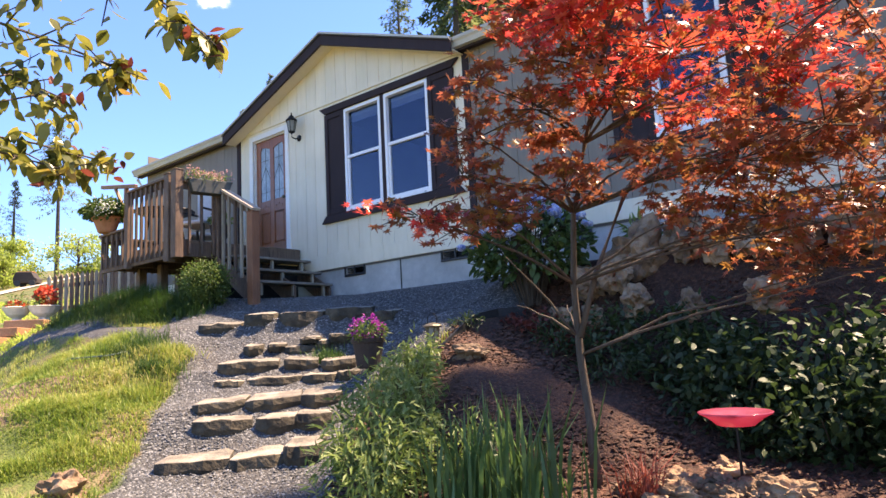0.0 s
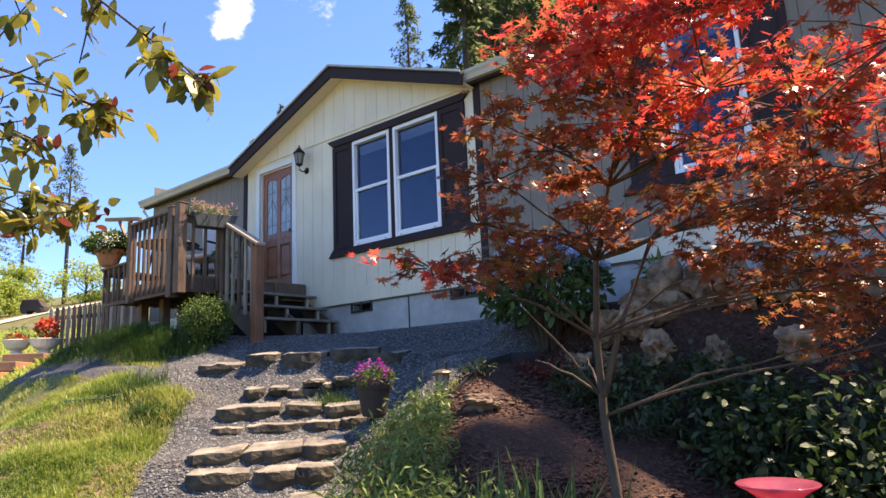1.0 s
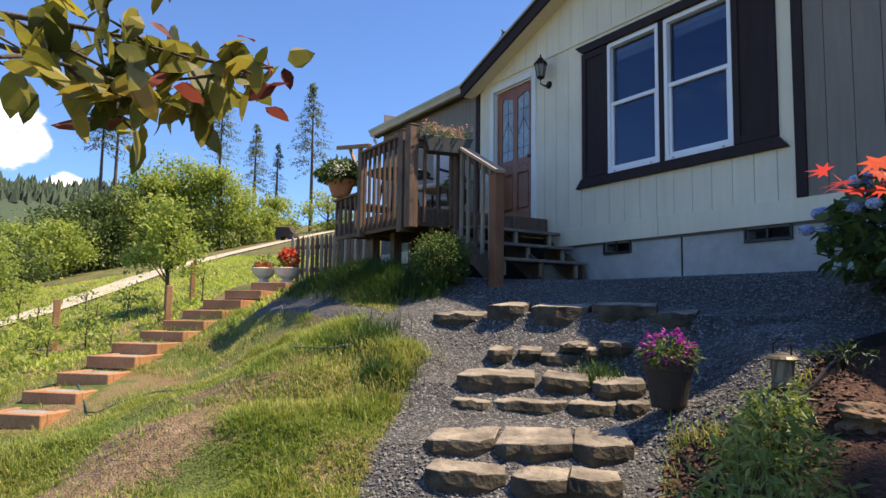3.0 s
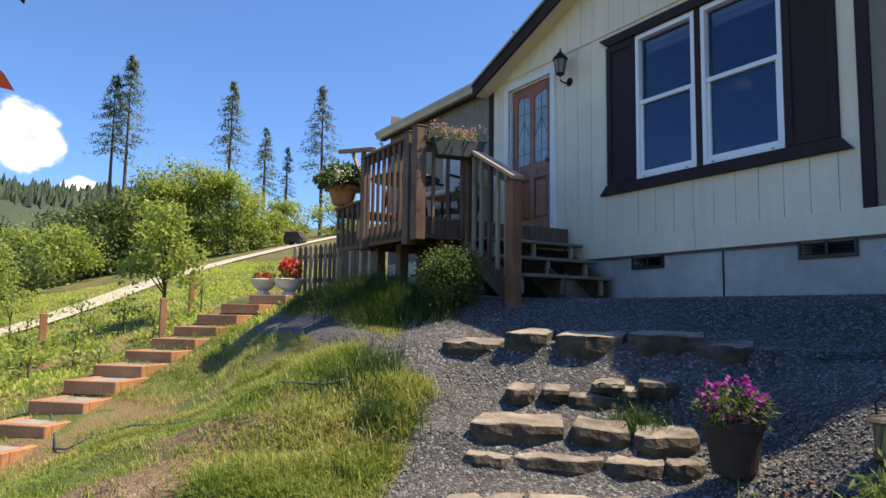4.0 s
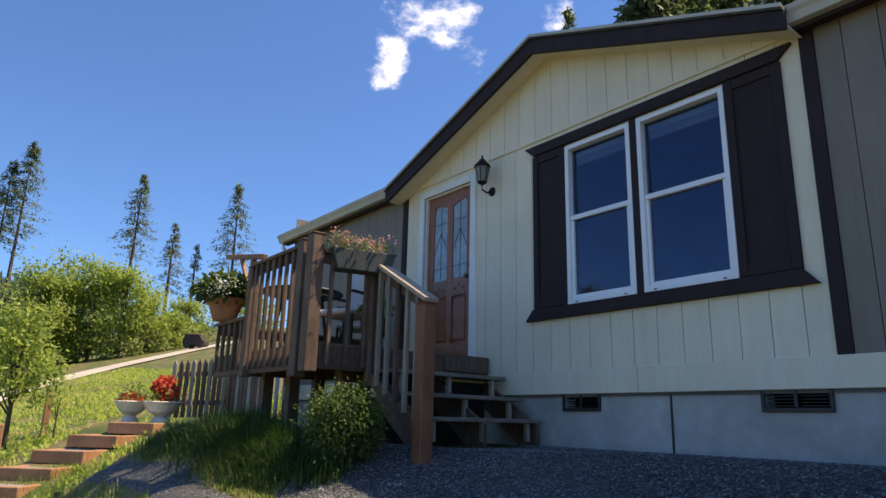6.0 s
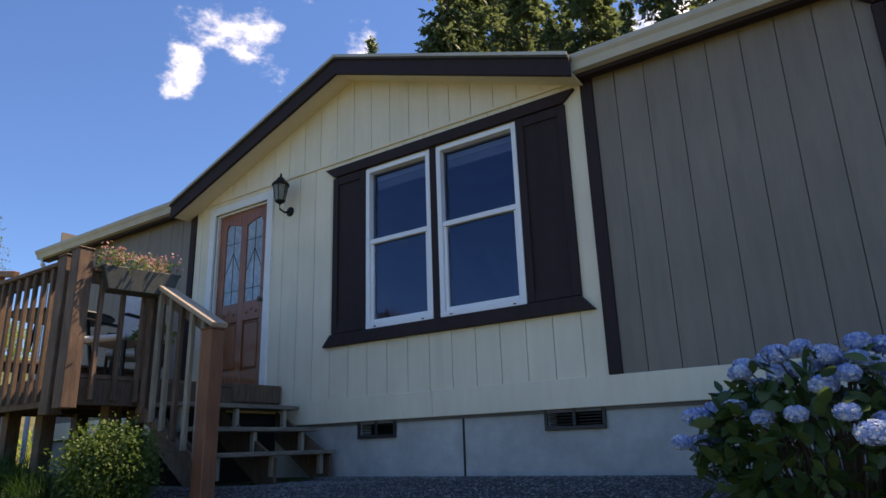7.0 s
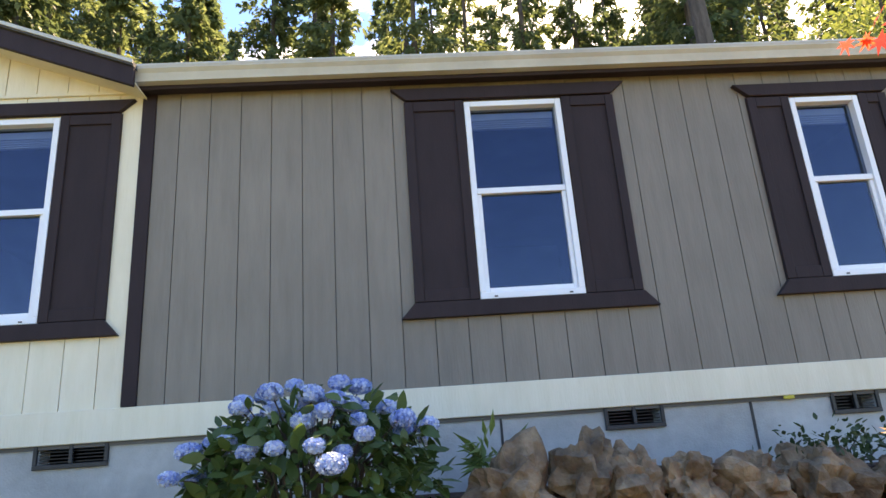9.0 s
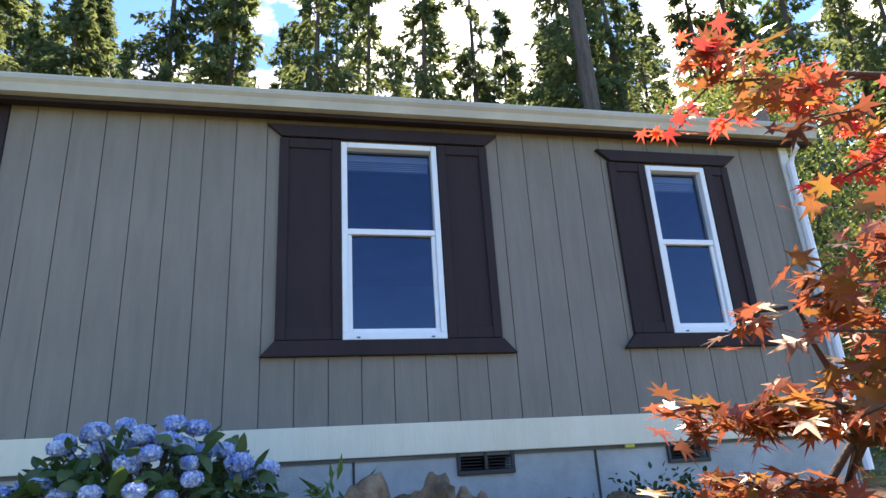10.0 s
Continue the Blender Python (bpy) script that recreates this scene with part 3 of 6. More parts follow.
zc[:, 0], zc[:, 1], zc[:, 2], zc[:, 3] = path_mask(GX, GY).ravel(), bed_mask(GX, GY).ravel(), bare_mask(GX, GY).ravel(), 1
zone.data.foreach_set("color", zc.ravel())

GROUND = bpy.data.materials.new("ground_cover")
GROUND.use_nodes = True
n_, l_ = GROUND.node_tree.nodes, GROUND.node_tree.links
b_ = n_["Principled BSDF"]
b_.inputs["Roughness"].default_value = 0.9


def gnoise(scale, detail=6, rough=0.6):
    q = n_.new("ShaderNodeTexNoise")
    q.inputs["Scale"].default_value, q.inputs["Detail"].default_value, q.inputs["Roughness"].default_value = scale, detail, rough
    l_.new(tcg.outputs["Object"], q.inputs["Vector"])
    return q.outputs["Fac"]


def gramp(fac, stops):
    r = n_.new("ShaderNodeValToRGB")
    el = r.color_ramp.elements
    while len(el) < len(stops):
        el.new(0.5)
    for i, (p, c) in enumerate(stops):
        el[i].position, el[i].color = p, (*c, 1)
    l_.new(fac, r.inputs[0])
    return r.outputs[0]


def gmix(fac, a, b):
    q = n_.new("ShaderNodeMixRGB")
    l_.new(fac, q.inputs[0])
    l_.new(a, q.inputs[1])
    l_.new(b, q.inputs[2])
    return q.outputs[0]


tcg = n_.new("ShaderNodeTexCoord")
grass_c = gramp(gnoise(1.4, 5, 0.7), [(0.30, (0.040, 0.070, 0.012)), (0.48, (0.085, 0.115, 0.022)), (0.55, (0.18, 0.145, 0.06)), (0.64, (0.20, 0.125, 0.068))])
vor = n_.new("ShaderNodeTexVoronoi")
vor.inputs["Scale"].default_value = 62
l_.new(tcg.outputs["Object"], vor.inputs["Vector"])
sepv = n_.new("ShaderNodeSeparateColor")
l_.new(vor.outputs["Color"], sepv.inputs[0])
gravel_c = gramp(sepv.outputs[0], [(0.0, (0.026, 0.028, 0.029)), (0.5, (0.064, 0.066, 0.066)), (0.82, (0.105, 0.107, 0.105)), (1.0, (0.28, 0.28, 0.27))])
dust = gramp(gnoise(2.2, 4), [(0.42, (0, 0, 0)), (0.66, (0.55, 0.55, 0.55))])
gravel_c = gmix(dust, gravel_c, gramp(gnoise(20), [(0.3, (0.06, 0.052, 0.045)), (0.7, (0.11, 0.098, 0.085))]))
mulch_c = gramp(gnoise(28, 8, 0.75), [(0.30, (0.020, 0.009, 0.006)), (0.5, (0.055, 0.023, 0.014)), (0.68, (0.13, 0.058, 0.034))])
att = n_.new("ShaderNodeAttribute")
att.attribute_name = "zone"
sepz = n_.new("ShaderNodeSeparateColor")
l_.new(att.outputs["Color"], sepz.inputs[0])


def gedge(out):
    a = n_.new("ShaderNodeMath")
    a.operation = "MULTIPLY_ADD"
    a.inputs[1].default_value, a.inputs[2].default_value = 0.9, -0.45
    l_.new(gnoise(7, 4), a.inputs[0])
    s = n_.new("ShaderNodeMath")
    l_.new(a.outputs[0], s.inputs[0])
    l_.new(out, s.inputs[1])
    r = n_.new("ShaderNodeMapRange")
    r.inputs["From Min"].default_value, r.inputs["From Max"].default_value = 0.38, 0.62
    l_.new(s.outputs[0], r.inputs["Value"])
    return r.outputs[0]


earth_c = gramp(gnoise(11, 7, 0.7), [(0.3, (0.085, 0.055, 0.032)), (0.5, (0.17, 0.115, 0.068)), (0.7, (0.30, 0.22, 0.13))])
ground_c = gmix(gedge(sepz.outputs[1]), gmix(gedge(sepz.outputs[0]), gmix(gedge(sepz.outputs[2]), grass_c, earth_c), gravel_c), mulch_c)
l_.new(ground_c, b_.inputs["Base Color"])
gb1, gb2 = n_.new("ShaderNodeBump"), n_.new("ShaderNodeBump")
gb1.inputs["Strength"].default_value, gb1.inputs["Distance"].default_value = 0.8, 0.012
gb2.inputs["Strength"].default_value, gb2.inputs["Distance"].default_value = 0.7, 0.03
gb1.invert = True
l_.new(vor.outputs["Distance"], gb1.inputs["Height"])
l_.new(gnoise(18, 6), gb2.inputs["Height"])
l_.new(gb1.outputs[0], gb2.inputs["Normal"])
l_.new(gb2.outputs[0], b_.inputs["Normal"])
ground = link_mesh("ground", gmesh, GROUND, smooth=True)
tagged(ground, "sloping ground with gravel path, grass bank and bark mulch bed", "ground", kind="structure")


# ---- the house ----
house = thing("house", "single-storey house with cream gabled front bay and taupe vertical board siding", "house")
FX0, FX1 = -8.22, 6.50                 # ends of the front
CX0, CX1 = -4.93, 0.0                 # the cream bay
EAVE = 3.14
PEAKX, PEAKZ = -2.45, 4.07
BOARD = 0.232

# openings as x0, x1, z0, z1
W1A, W1B = (-2.26, -1.50, 1.30, 2.885), (-1.425, -0.60, 1.30, 2.885)
W2 = (2.47, 3.235, 1.29, 2.88)
W3 = (5.09, 5.66, 1.31, 2.80)
DOOR = (-4.56, -3.68, 0.88, 2.92)
HOLES = [W1A, W1B, W2, W3, DOOR]
VENTS = [(-2.36, -1.98), (-0.52, -0.09), (3.28, 3.65), (4.90, 5.20), (1.25, 1.6)]


def gable_top(x):
    return PEAKZ - 0.10 - abs(x - PEAKX) * (PEAKZ - EAVE) / (CX1 - PEAKX)


def wall_pieces(x0, x1, z0, z1, holes):
    """Splits an upright strip round the openings that it meets: (x0, x1, z0, z1) pieces."""
    cuts = sorted({x0, x1, *[v for h in holes for v in h[:2] if x0 < v < x1]})
    out = []
    for a, b in zip(cuts, cuts[1:]):
        spans, z = [], z0
        for h in sorted((h for h in holes if h[0] <= a + 1e-6 and h[1] >= b - 1e-6), key=lambda h: h[2]):
            if h[2] > z:
                spans.append((z, min(h[2], z1)))
            z = max(z, h[3])
        if z < z1:
            spans.append((z, z1))
        out += [(a, b, s, e) for s, e in spans if e - s > 0.01]
    return out


# wall core, 0.14 m thick, with its openings
bm = bmesh.new()
for p in wall_pieces(FX0, FX1, 0.46, EAVE, HOLES):
    box(p[0], p[1], 0.0, 0.14, p[2], p[3], bm=bm)
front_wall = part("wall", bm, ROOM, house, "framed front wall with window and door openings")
core_gable = part("gable_wall", slab_poly([(CX0, EAVE), (CX1, EAVE), (PEAKX, PEAKZ - 0.1)], 0.0, 0.12, "y"), CREAM, house)


def siding(x0, x1, z0, z1, holes, mat, parent, top=None, phase=0.0, proud=0.016):
    """Vertical siding boards with a recessed groove between, each an object of its own."""
    x = x0 - phase
    while x < x1 - 0.004:
        a, b = max(x0, x), min(x1, x + BOARD)
        for p in wall_pieces(a + 0.003, b - 0.003, z0, z1, holes):
            if top:
                pts = [(p[0], p[2]), (p[1], p[2]), (p[1], max(p[2] + 0.01, top(p[1]))), (p[0], max(p[2] + 0.01, top(p[0])))]
                if p[0] < PEAKX < p[1]:
                    pts.insert(3, (PEAKX, top(PEAKX)))
                ob = part("siding_board", slab_poly(pts, -proud, 0.0, "y"), mat, parent)
            else:
                part("siding_board", box(p[0], p[1], -proud, 0.0, p[2], p[3]), mat, parent)
        x += BOARD
    return


siding(FX0, CX0 - 0.10, 0.70, EAVE - 0.02, HOLES, TAUPE, front_wall)
siding(CX0, CX1, 0.70, 3.085, HOLES, CREAM, front_wall, phase=0.12)
siding(CX0, CX1, 3.10, 3.2, [], CREAM, core_gable, top=gable_top, phase=0.05, proud=0.03)
siding(CX1 + 0.10, FX1, 0.70, EAVE - 0.02, HOLES, TAUPE, front_wall, phase=0.05)
part("gable_band", box(CX0, CX1, -0.036, 0.0, 3.072, 3.099, 0.003), CREAM, house)
part("skirt_board", box(FX0, CX0 - 0.1, -0.026, 0.0, 0.485, 0.70, 0.004), CREAM, house, "cream horizontal skirt board")
part("skirt_board", box(CX0 - 0.1, -1.55, -0.028, 0.0, 0.485, 0.70, 0.004), CREAM, house, "cream horizontal skirt board")
part("skirt_board", box(-1.546, FX1, -0.028, 0.0, 0.485, 0.70, 0.004), CREAM, house, "cream horizontal skirt board")
for cx_ in (CX0 - 0.10, CX1):
    part("corner_trim", box(cx_, cx_ + 0.10, -0.034, 0.0, 0.702, EAVE - 0.01, 0.004), BROWN, house, "dark brown vertical trim board")
part("corner_trim", box(FX1 - 0.0, FX1 + 0.09, -0.034, 0.10, 0.702, EAVE - 0.01, 0.004), WHITE, house)

# foundation
foundation = part("foundation", box(FX0, FX1, 0.16, 0.2, -0.35, 0.46), CONCRETE, house, "grey concrete foundation wall with panel joints")
for p in wall_pieces(FX0, FX1, -0.35, 0.484, [(a, b, 0.36, 0.484) for a, b in VENTS]):
    part("foundation_panel", box(p[0], p[1], 0.015, 0.159, p[2], p[3]), CONCRETE, foundation)
for jx in (-1.27, 0.62, 2.54, 4.30):
    part("joint_strip", box(jx - 0.008, jx + 0.008, 0.006, 0.02, -0.1, 0.484), EDGING, foundation)
for a, b in VENTS:
    vent = part("foundation_vent", box(a - 0.025, b + 0.025, -0.01, 0.014, 0.335, 0.365, 0.003), EDGING, house, "framed dark vent opening")
    for q in ((a - 0.025, a, 0.366, 0.483), (b, b + 0.025, 0.366, 0.483), ((a + b) / 2 - 0.012, (a + b) / 2 + 0.012, 0.366, 0.483)):
        part("vent_frame", box(q[0], q[1], -0.008, 0.014, q[2], q[3], 0.002), EDGING, vent)
    for k in range(5):
        part("vent_wire", box(a, b, 0.03, 0.034, 0.375 + 0.022 * k, 0.381 + 0.022 * k), BLACKIRON, vent)
    # near-black sheet painting the shade inside the vent
    part("vent_shade_sheet", box(a, b, 0.16, 0.17, 0.36, 0.484), DARK, vent)

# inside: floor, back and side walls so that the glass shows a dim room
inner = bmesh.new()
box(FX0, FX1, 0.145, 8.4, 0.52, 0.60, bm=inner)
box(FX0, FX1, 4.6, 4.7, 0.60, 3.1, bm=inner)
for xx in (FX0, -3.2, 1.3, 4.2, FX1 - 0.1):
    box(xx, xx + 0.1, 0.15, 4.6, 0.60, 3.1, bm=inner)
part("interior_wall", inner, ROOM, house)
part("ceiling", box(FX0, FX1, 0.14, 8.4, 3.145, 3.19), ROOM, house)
outer = bmesh.new()
box(FX0 - 0.02, FX0, 0.0, 8.5, -0.3, 3.5, bm=outer)
box(FX1, FX1 + 0.02, 0.0, 8.5, -0.3, 3.5, bm=outer)
box(FX0, FX1, 8.45, 8.5, -0.3, 3.5, bm=outer)
part("side_wall", outer, TAUPE, house)

# roof: a low main pitch with its eaves, and the cross gable over the bay
SLOPE = 0.24


def main_roof(x0, x1, front):
    zf = 3.19 + SLOPE * (front + 0.14)
    pts = [(front, zf), (4.3, 3.19 + SLOPE * 4.44), (8.9, 3.20), (8.9, 3.14), (4.3, 3.14 + SLOPE * 4.44), (front, zf - 0.04)]
    return part("roof", slab_poly(pts, x0, x1, "x"), SHINGLE, house, "dark asphalt shingle roof")


main_roof(FX0 - 0.25, CX0 - 0.142, -0.14)
main_roof(CX0 - 0.140, CX1 + 0.028, 0.25)
main_roof(CX1 + 0.030, FX1 + 0.3, -0.14)
OV = -0.30                            # the gable's overhang
gs = (PEAKZ - EAVE) / (CX1 - PEAKX)
GL, GR = CX0 - 0.14, CX1 + 0.03
for sx, ex in ((-1, GL), (1, GR)):
    zt = PEAKZ - abs(ex - PEAKX) * gs
    part("gable_roof", slab_poly([(PEAKX, PEAKZ + 0.045), (ex, zt + 0.045), (ex, zt + 0.005), (PEAKX, PEAKZ + 0.005)], OV - 0.02, 4.3, "y"), SHINGLE, house, "dark shingle gable roof slope")
    part("barge_board", slab_poly([(PEAKX, PEAKZ), (ex, zt), (ex, zt - 0.15), (PEAKX, PEAKZ - 0.16)], OV, OV + 0.035, "y", 0.003), BROWN, house, "dark brown barge board")
    part("drip_edge", slab_poly([(PEAKX, PEAKZ + 0.05), (ex, zt + 0.05), (ex, zt + 0.02), (PEAKX, PEAKZ + 0.02)], OV - 0.032, OV - 0.021, "y"), GUTTER, house)
    part("soffit", slab_poly([(PEAKX, PEAKZ - 0.1), (ex, zt - 0.1), (ex, zt - 0.115), (PEAKX, PEAKZ - 0.115)], OV + 0.04, -0.03, "y"), CREAM, house)


def gutter(x0, x1):
    """An ogee eaves gutter with its fascia and end caps."""
    y0, z0 = -0.145, 3.065
    prof = [(y0 + dy, z0 + dz) for dy, dz in ((0, 0), (0, 0.107), (-0.007, 0.113), (-0.090, 0.119), (-0.105, 0.111), (-0.103, 0.087), (-0.080, 0.060), (-0.067, 0.025), (-0.060, 0.003))]
    g = part("gutter", slab_poly(prof, x0, x1, "x"), GUTTER, house, "cream metal ogee gutter")
    part("gutter_lip", slab_poly([(y0 - 0.108, z0 + 0.103), (y0 - 0.108, z0 + 0.123), (y0 - 0.092, z0 + 0.123), (y0 - 0.092, z0 + 0.119)], x0 + 0.002, x1 - 0.002, "x"), GUTTER, g)
    part("fascia", box(x0, x1, y0 + 0.002, y0 + 0.025, 3.035, 3.14, 0.003), BROWN, house)
    part("eave_soffit", box(x0, x1, y0 + 0.026, -0.037, 3.05, 3.062), BROWN, house)


gutter(FX0 - 0.2, CX0 - 0.16)
gutter(CX1 - 0.02, FX1 + 0.28)
for px_ in (FX1 + 0.05, FX0 - 0.08):
    soup("downspout", *tube([(px_, -0.20, 3.07), (px_, -0.18, 2.98), (px_ - 0.01, -0.08, 2.86), (px_ - 0.01, -0.07, 0.2)], [0.035] * 4, 8), VINYL, house, "white downspout")


# windows, shutters and surrounds
def sash_window(o):
    x0, x1, z0, z1 = o
    zm = z0 + (z1 - z0) * 0.525
    win = part("window", box(x0 - 0.0, x1, -0.045, -0.017, z0, z0 + 0.05, 0.004), VINYL, house, "white vinyl single-hung window")
    for q in ((x0, x0 + 0.045, z0 + 0.051, z1), (x1 - 0.045, x1, z0 + 0.051, z1), (x0 + 0.046, x1 - 0.046, z1 - 0.045, z1)):
        part("frame", box(q[0], q[1], -0.042, 0.06, q[2], q[3], 0.003), VINYL, win)
    part("meeting_rail", box(x0 + 0.046, x1 - 0.046, -0.030, 0.04, zm - 0.022, zm + 0.024, 0.003), VINYL, win)
    # lower sash stands a little proud
    for q in ((x0 + 0.046, x0 + 0.076, z0 + 0.051, zm - 0.023), (x1 - 0.076, x1 - 0.046, z0 + 0.051, zm - 0.023), (x0 + 0.077, x1 - 0.077, z0 + 0.051, z0 + 0.085)):
        part("lower_sash", box(q[0], q[1], -0.020, 0.03, q[2], q[3], 0.003), VINYL, win)
    for q, y in (((x0 + 0.046, x1 - 0.046, zm + 0.025, z1 - 0.046), 0.022), ((x0 + 0.077, x1 - 0.077, z0 + 0.086, zm - 0.023), 0.004)):
        p = part("pane", box(q[0], q[1], y, y + 0.006, q[2], q[3]), GLASS, win)
        p.visible_shadow = False
    for sx in (x0 + 0.10, x1 - 0.12):
        part("weep_cover", box(sx, sx + 0.025, -0.049, -0.0455, z0 + 0.012, z0 + 0.022), EDGING, win)
    # a raised blind behind the top of the glass
    bl = part("blind", box(x0 + 0.05, x1 - 0.05, 0.075, 0.115, z1 - 0.11, z1 - 0.05, 0.004), BLIND, win, "raised white blind")
    for k in range(4):
        part("blind_slat", box(x0 + 0.055, x1 - 0.055, 0.08, 0.11, z1 - 0.128 - 0.018 * k, z1 - 0.118 - 0.018 * k), BLIND, bl)
    return win


for o in (W1A, W1B, W2, W3):
    sash_window(o)


def surround(x0, x1, xl, xr, z0, z1):
    """Dark shutters with framed panels, a flared head and a flared sill. x0..x1: the windows, xl..xr: the shutters' outer edges."""
    for a, b in ((xl, x0 - 0.004), (x1 + 0.004, xr)):
        sh = part("shutter", box(a, b, -0.030, -0.0165, z0 - 0.002, z1 + 0.02, 0.002), BROWN, house, "dark brown framed board shutter")
        w = b - a
        for q in ((a + 0.002, a + 0.07, z0 + 0.004, z1 + 0.014), (b - 0.07, b - 0.002, z0 + 0.004, z1 + 0.014)):
            part("stile", box(q[0], q[1], -0.048, -0.031, q[2], q[3], 0.003), BROWN, sh)
        for q in ((z0 + 0.004, z0 + 0.09), (z1 - 0.07, z1 + 0.014)):
            part("rail", box(a + 0.071, b - 0.071, -0.046, -0.031, q[0], q[1], 0.003), BROWN, sh)
    part("window_head", slab_poly([(xl + 0.02, z1 + 0.022), (xr - 0.02, z1 + 0.022), (xr + 0.10, z1 + 0.125), (xl - 0.10, z1 + 0.125)], -0.062, -0.0165, "y", 0.003), BROWN, house, "dark brown flared window head")
    part("window_sill", slab_poly([(xl - 0.10, z0 - 0.115), (xr + 0.10, z0 - 0.115), (xr + 0.0, z0 - 0.004), (xl + 0.0, z0 - 0.004)], -0.066, -0.0165, "y", 0.003), BROWN, house, "dark brown flared window sill")


surround(W1A[0], W1B[1], -2.69, -0.145, 1.30, 2.885)
part("mullion", box(W1A[1] + 0.002, W1B[0] - 0.002, -0.04, -0.0165, 1.302, 2.90, 0.003), BROWN, house)
surround(W2[0], W2[1], 2.00, 3.66, 1.29, 2.88)
surround(W3[0], W3[1], 4.74, 5.90, 1.31, 2.80)
part("tag", box(4.52, 4.6, -0.035, -0.029, 0.46, 0.484, 0.004), YELLOW, house, "small yellow plastic tag")

# front door with casing, two arched leaded lights and carved panels
dx0, dx1, dz0, dz1 = DOOR
door = thing("front_door", "stained wooden front door with two leaded glass lights, closed", "door")
for q in ((dx0 - 0.09, dx0, dz0 - 0.02, dz1 + 0.09), (dx1, dx1 + 0.09, dz0 - 0.02, dz1 + 0.09), (dx0 + 0.001, dx1 - 0.001, dz1, dz1 + 0.09)):
    part("casing", box(q[0], q[1], -0.042, -0.004, q[2], q[3], 0.004), WHITE, door, "white casing")
for q in ((dx0, dx0 + 0.02, dz0, dz1), (dx1 - 0.02, dx1, dz0, dz1), (dx0 + 0.021, dx1 - 0.021, dz1 - 0.02, dz1)):
    part("jamb", box(q[0], q[1], -0.003, 0.10, q[2], q[3] - 0.001), WHITE, door)
part("sill", box(dx0, dx1, -0.06, 0.10, dz0 - 0.025, dz0 - 0.002, 0.004), BRONZE, door)
sx0, sx1, sz0, sz1, mid_ = dx0 + 0.022, dx1 - 0.022, dz0 + 0.004, dz1 - 0.023, (dx0 + dx1) / 2
panel_ = part("door_leaf", box(sx0, sx1, 0.052, 0.075, sz0, sz1), DOORWOOD, door)
for q in ((sx0, sx0 + 0.11), (mid_ - 0.05, mid_ + 0.05), (sx1 - 0.11, sx1)):
    part("stile", box(q[0], q[1], 0.028, 0.0515, sz0, sz1, 0.004), DOORWOOD, panel_)
for a, b in ((sx0 + 0.111, mid_ - 0.051), (mid_ + 0.051, sx1 - 0.111)):
    for z0_, z1_ in ((sz0, sz0 + 0.20), (sz0 + 0.74, sz0 + 0.95)):
        part("rail", box(a, b, 0.029, 0.0515, z0_, z1_, 0.003), DOORWOOD, panel_)
    arch = [(a, sz1), (b, sz1), (b, sz1 - 0.17)] + [(b + (a - b) * k / 8, sz1 - 0.17 + 0.06 * math.sin(math.pi * 0.5 * (k if a < mid_ - 0.1 else 8 - k) / 8)) for k in range(1, 8)] + [(a, sz1 - 0.17)]
    part("arched_rail", slab_poly(arch, 0.029, 0.0515, "y"), DOORWOOD, panel_)
    part("glass_light", box(a - 0.004, b + 0.004, 0.044, 0.050, sz0 + 0.945, sz1 - 0.10), LEADED, panel_, "bevelled leaded glass")
    came = [((a + b) / 2, sz0 + 0.96, (a + b) / 2, sz1 - 0.14), (a, sz0 + 1.1, b, sz0 + 1.1), (a, sz1 - 0.35, b, sz1 - 0.35), (a, sz0 + 1.3, (a + b) / 2, sz0 + 1.55), (b, sz0 + 1.3, (a + b) / 2, sz0 + 1.55)]
    for q in came:
        part("came", beam((q[0], 0.042, q[1]), (q[2], 0.042, q[3]), 0.006, 0.005, 0), GREYPLASTIC, panel_)
    part("raised_panel", box(a + 0.02, b - 0.02, 0.036, 0.0515, sz0 + 0.225, sz0 + 0.715, 0.012), DOORWOOD, panel_)
    # carved scroll on the lock rail
    for k in range(3):
        cx = a + (b - a) * (0.2 + 0.3 * k)
        part("carving", moved(lathe([(0.001, 0), (0.022, 0.002), (0.012, 0.009), (0.001, 0.010)], 8), pose(cx, 0.030, sz0 + 0.83 + 0.03 * (k % 2), 90)), DOORWOOD, panel_)
part("door_knob", moved(lathe([(0.026, 0), (0.026, 0.006), (0.010, 0.010), (0.010, 0.035), (0.026, 0.045), (0.028, 0.06), (0.018, 0.072)], 14), pose(sx1 - 0.055, 0.027, sz0 + 0.93, 90)), BRONZE, door, "bronze knob", True)
part("deadbolt", moved(lathe([(0.024, 0), (0.024, 0.012), (0.012, 0.016)], 14), pose(sx1 - 0.055, 0.027, sz0 + 1.06, 90)), BRONZE, door, smooth=True)

# coach lamp beside the door
lamp = thing("wall_lantern", "black coach lantern with glass panes on cream siding", "wall lamp", at=(-3.33, -0.02, 2.72))
lx, lz = -3.33, 2.72
part("back_plate", moved(lathe([(0.001, 0), (0.052, 0.0), (0.052, 0.012), (0.03, 0.022), (0.001, 0.024)], 16), pose(lx, -0.0165, lz - 0.02, 90)), BLACKIRON, lamp, smooth=True)
arm_v, arm_f = tube([(lx, -0.03, lz - 0.02), (lx, -0.10, lz - 0.05), (lx, -0.17, lz - 0.03), (lx, -0.17, lz + 0.03)], [0.011, 0.011, 0.010, 0.012], 8)
soup("arm", arm_v, arm_f, BLACKIRON, lamp, smooth=True)
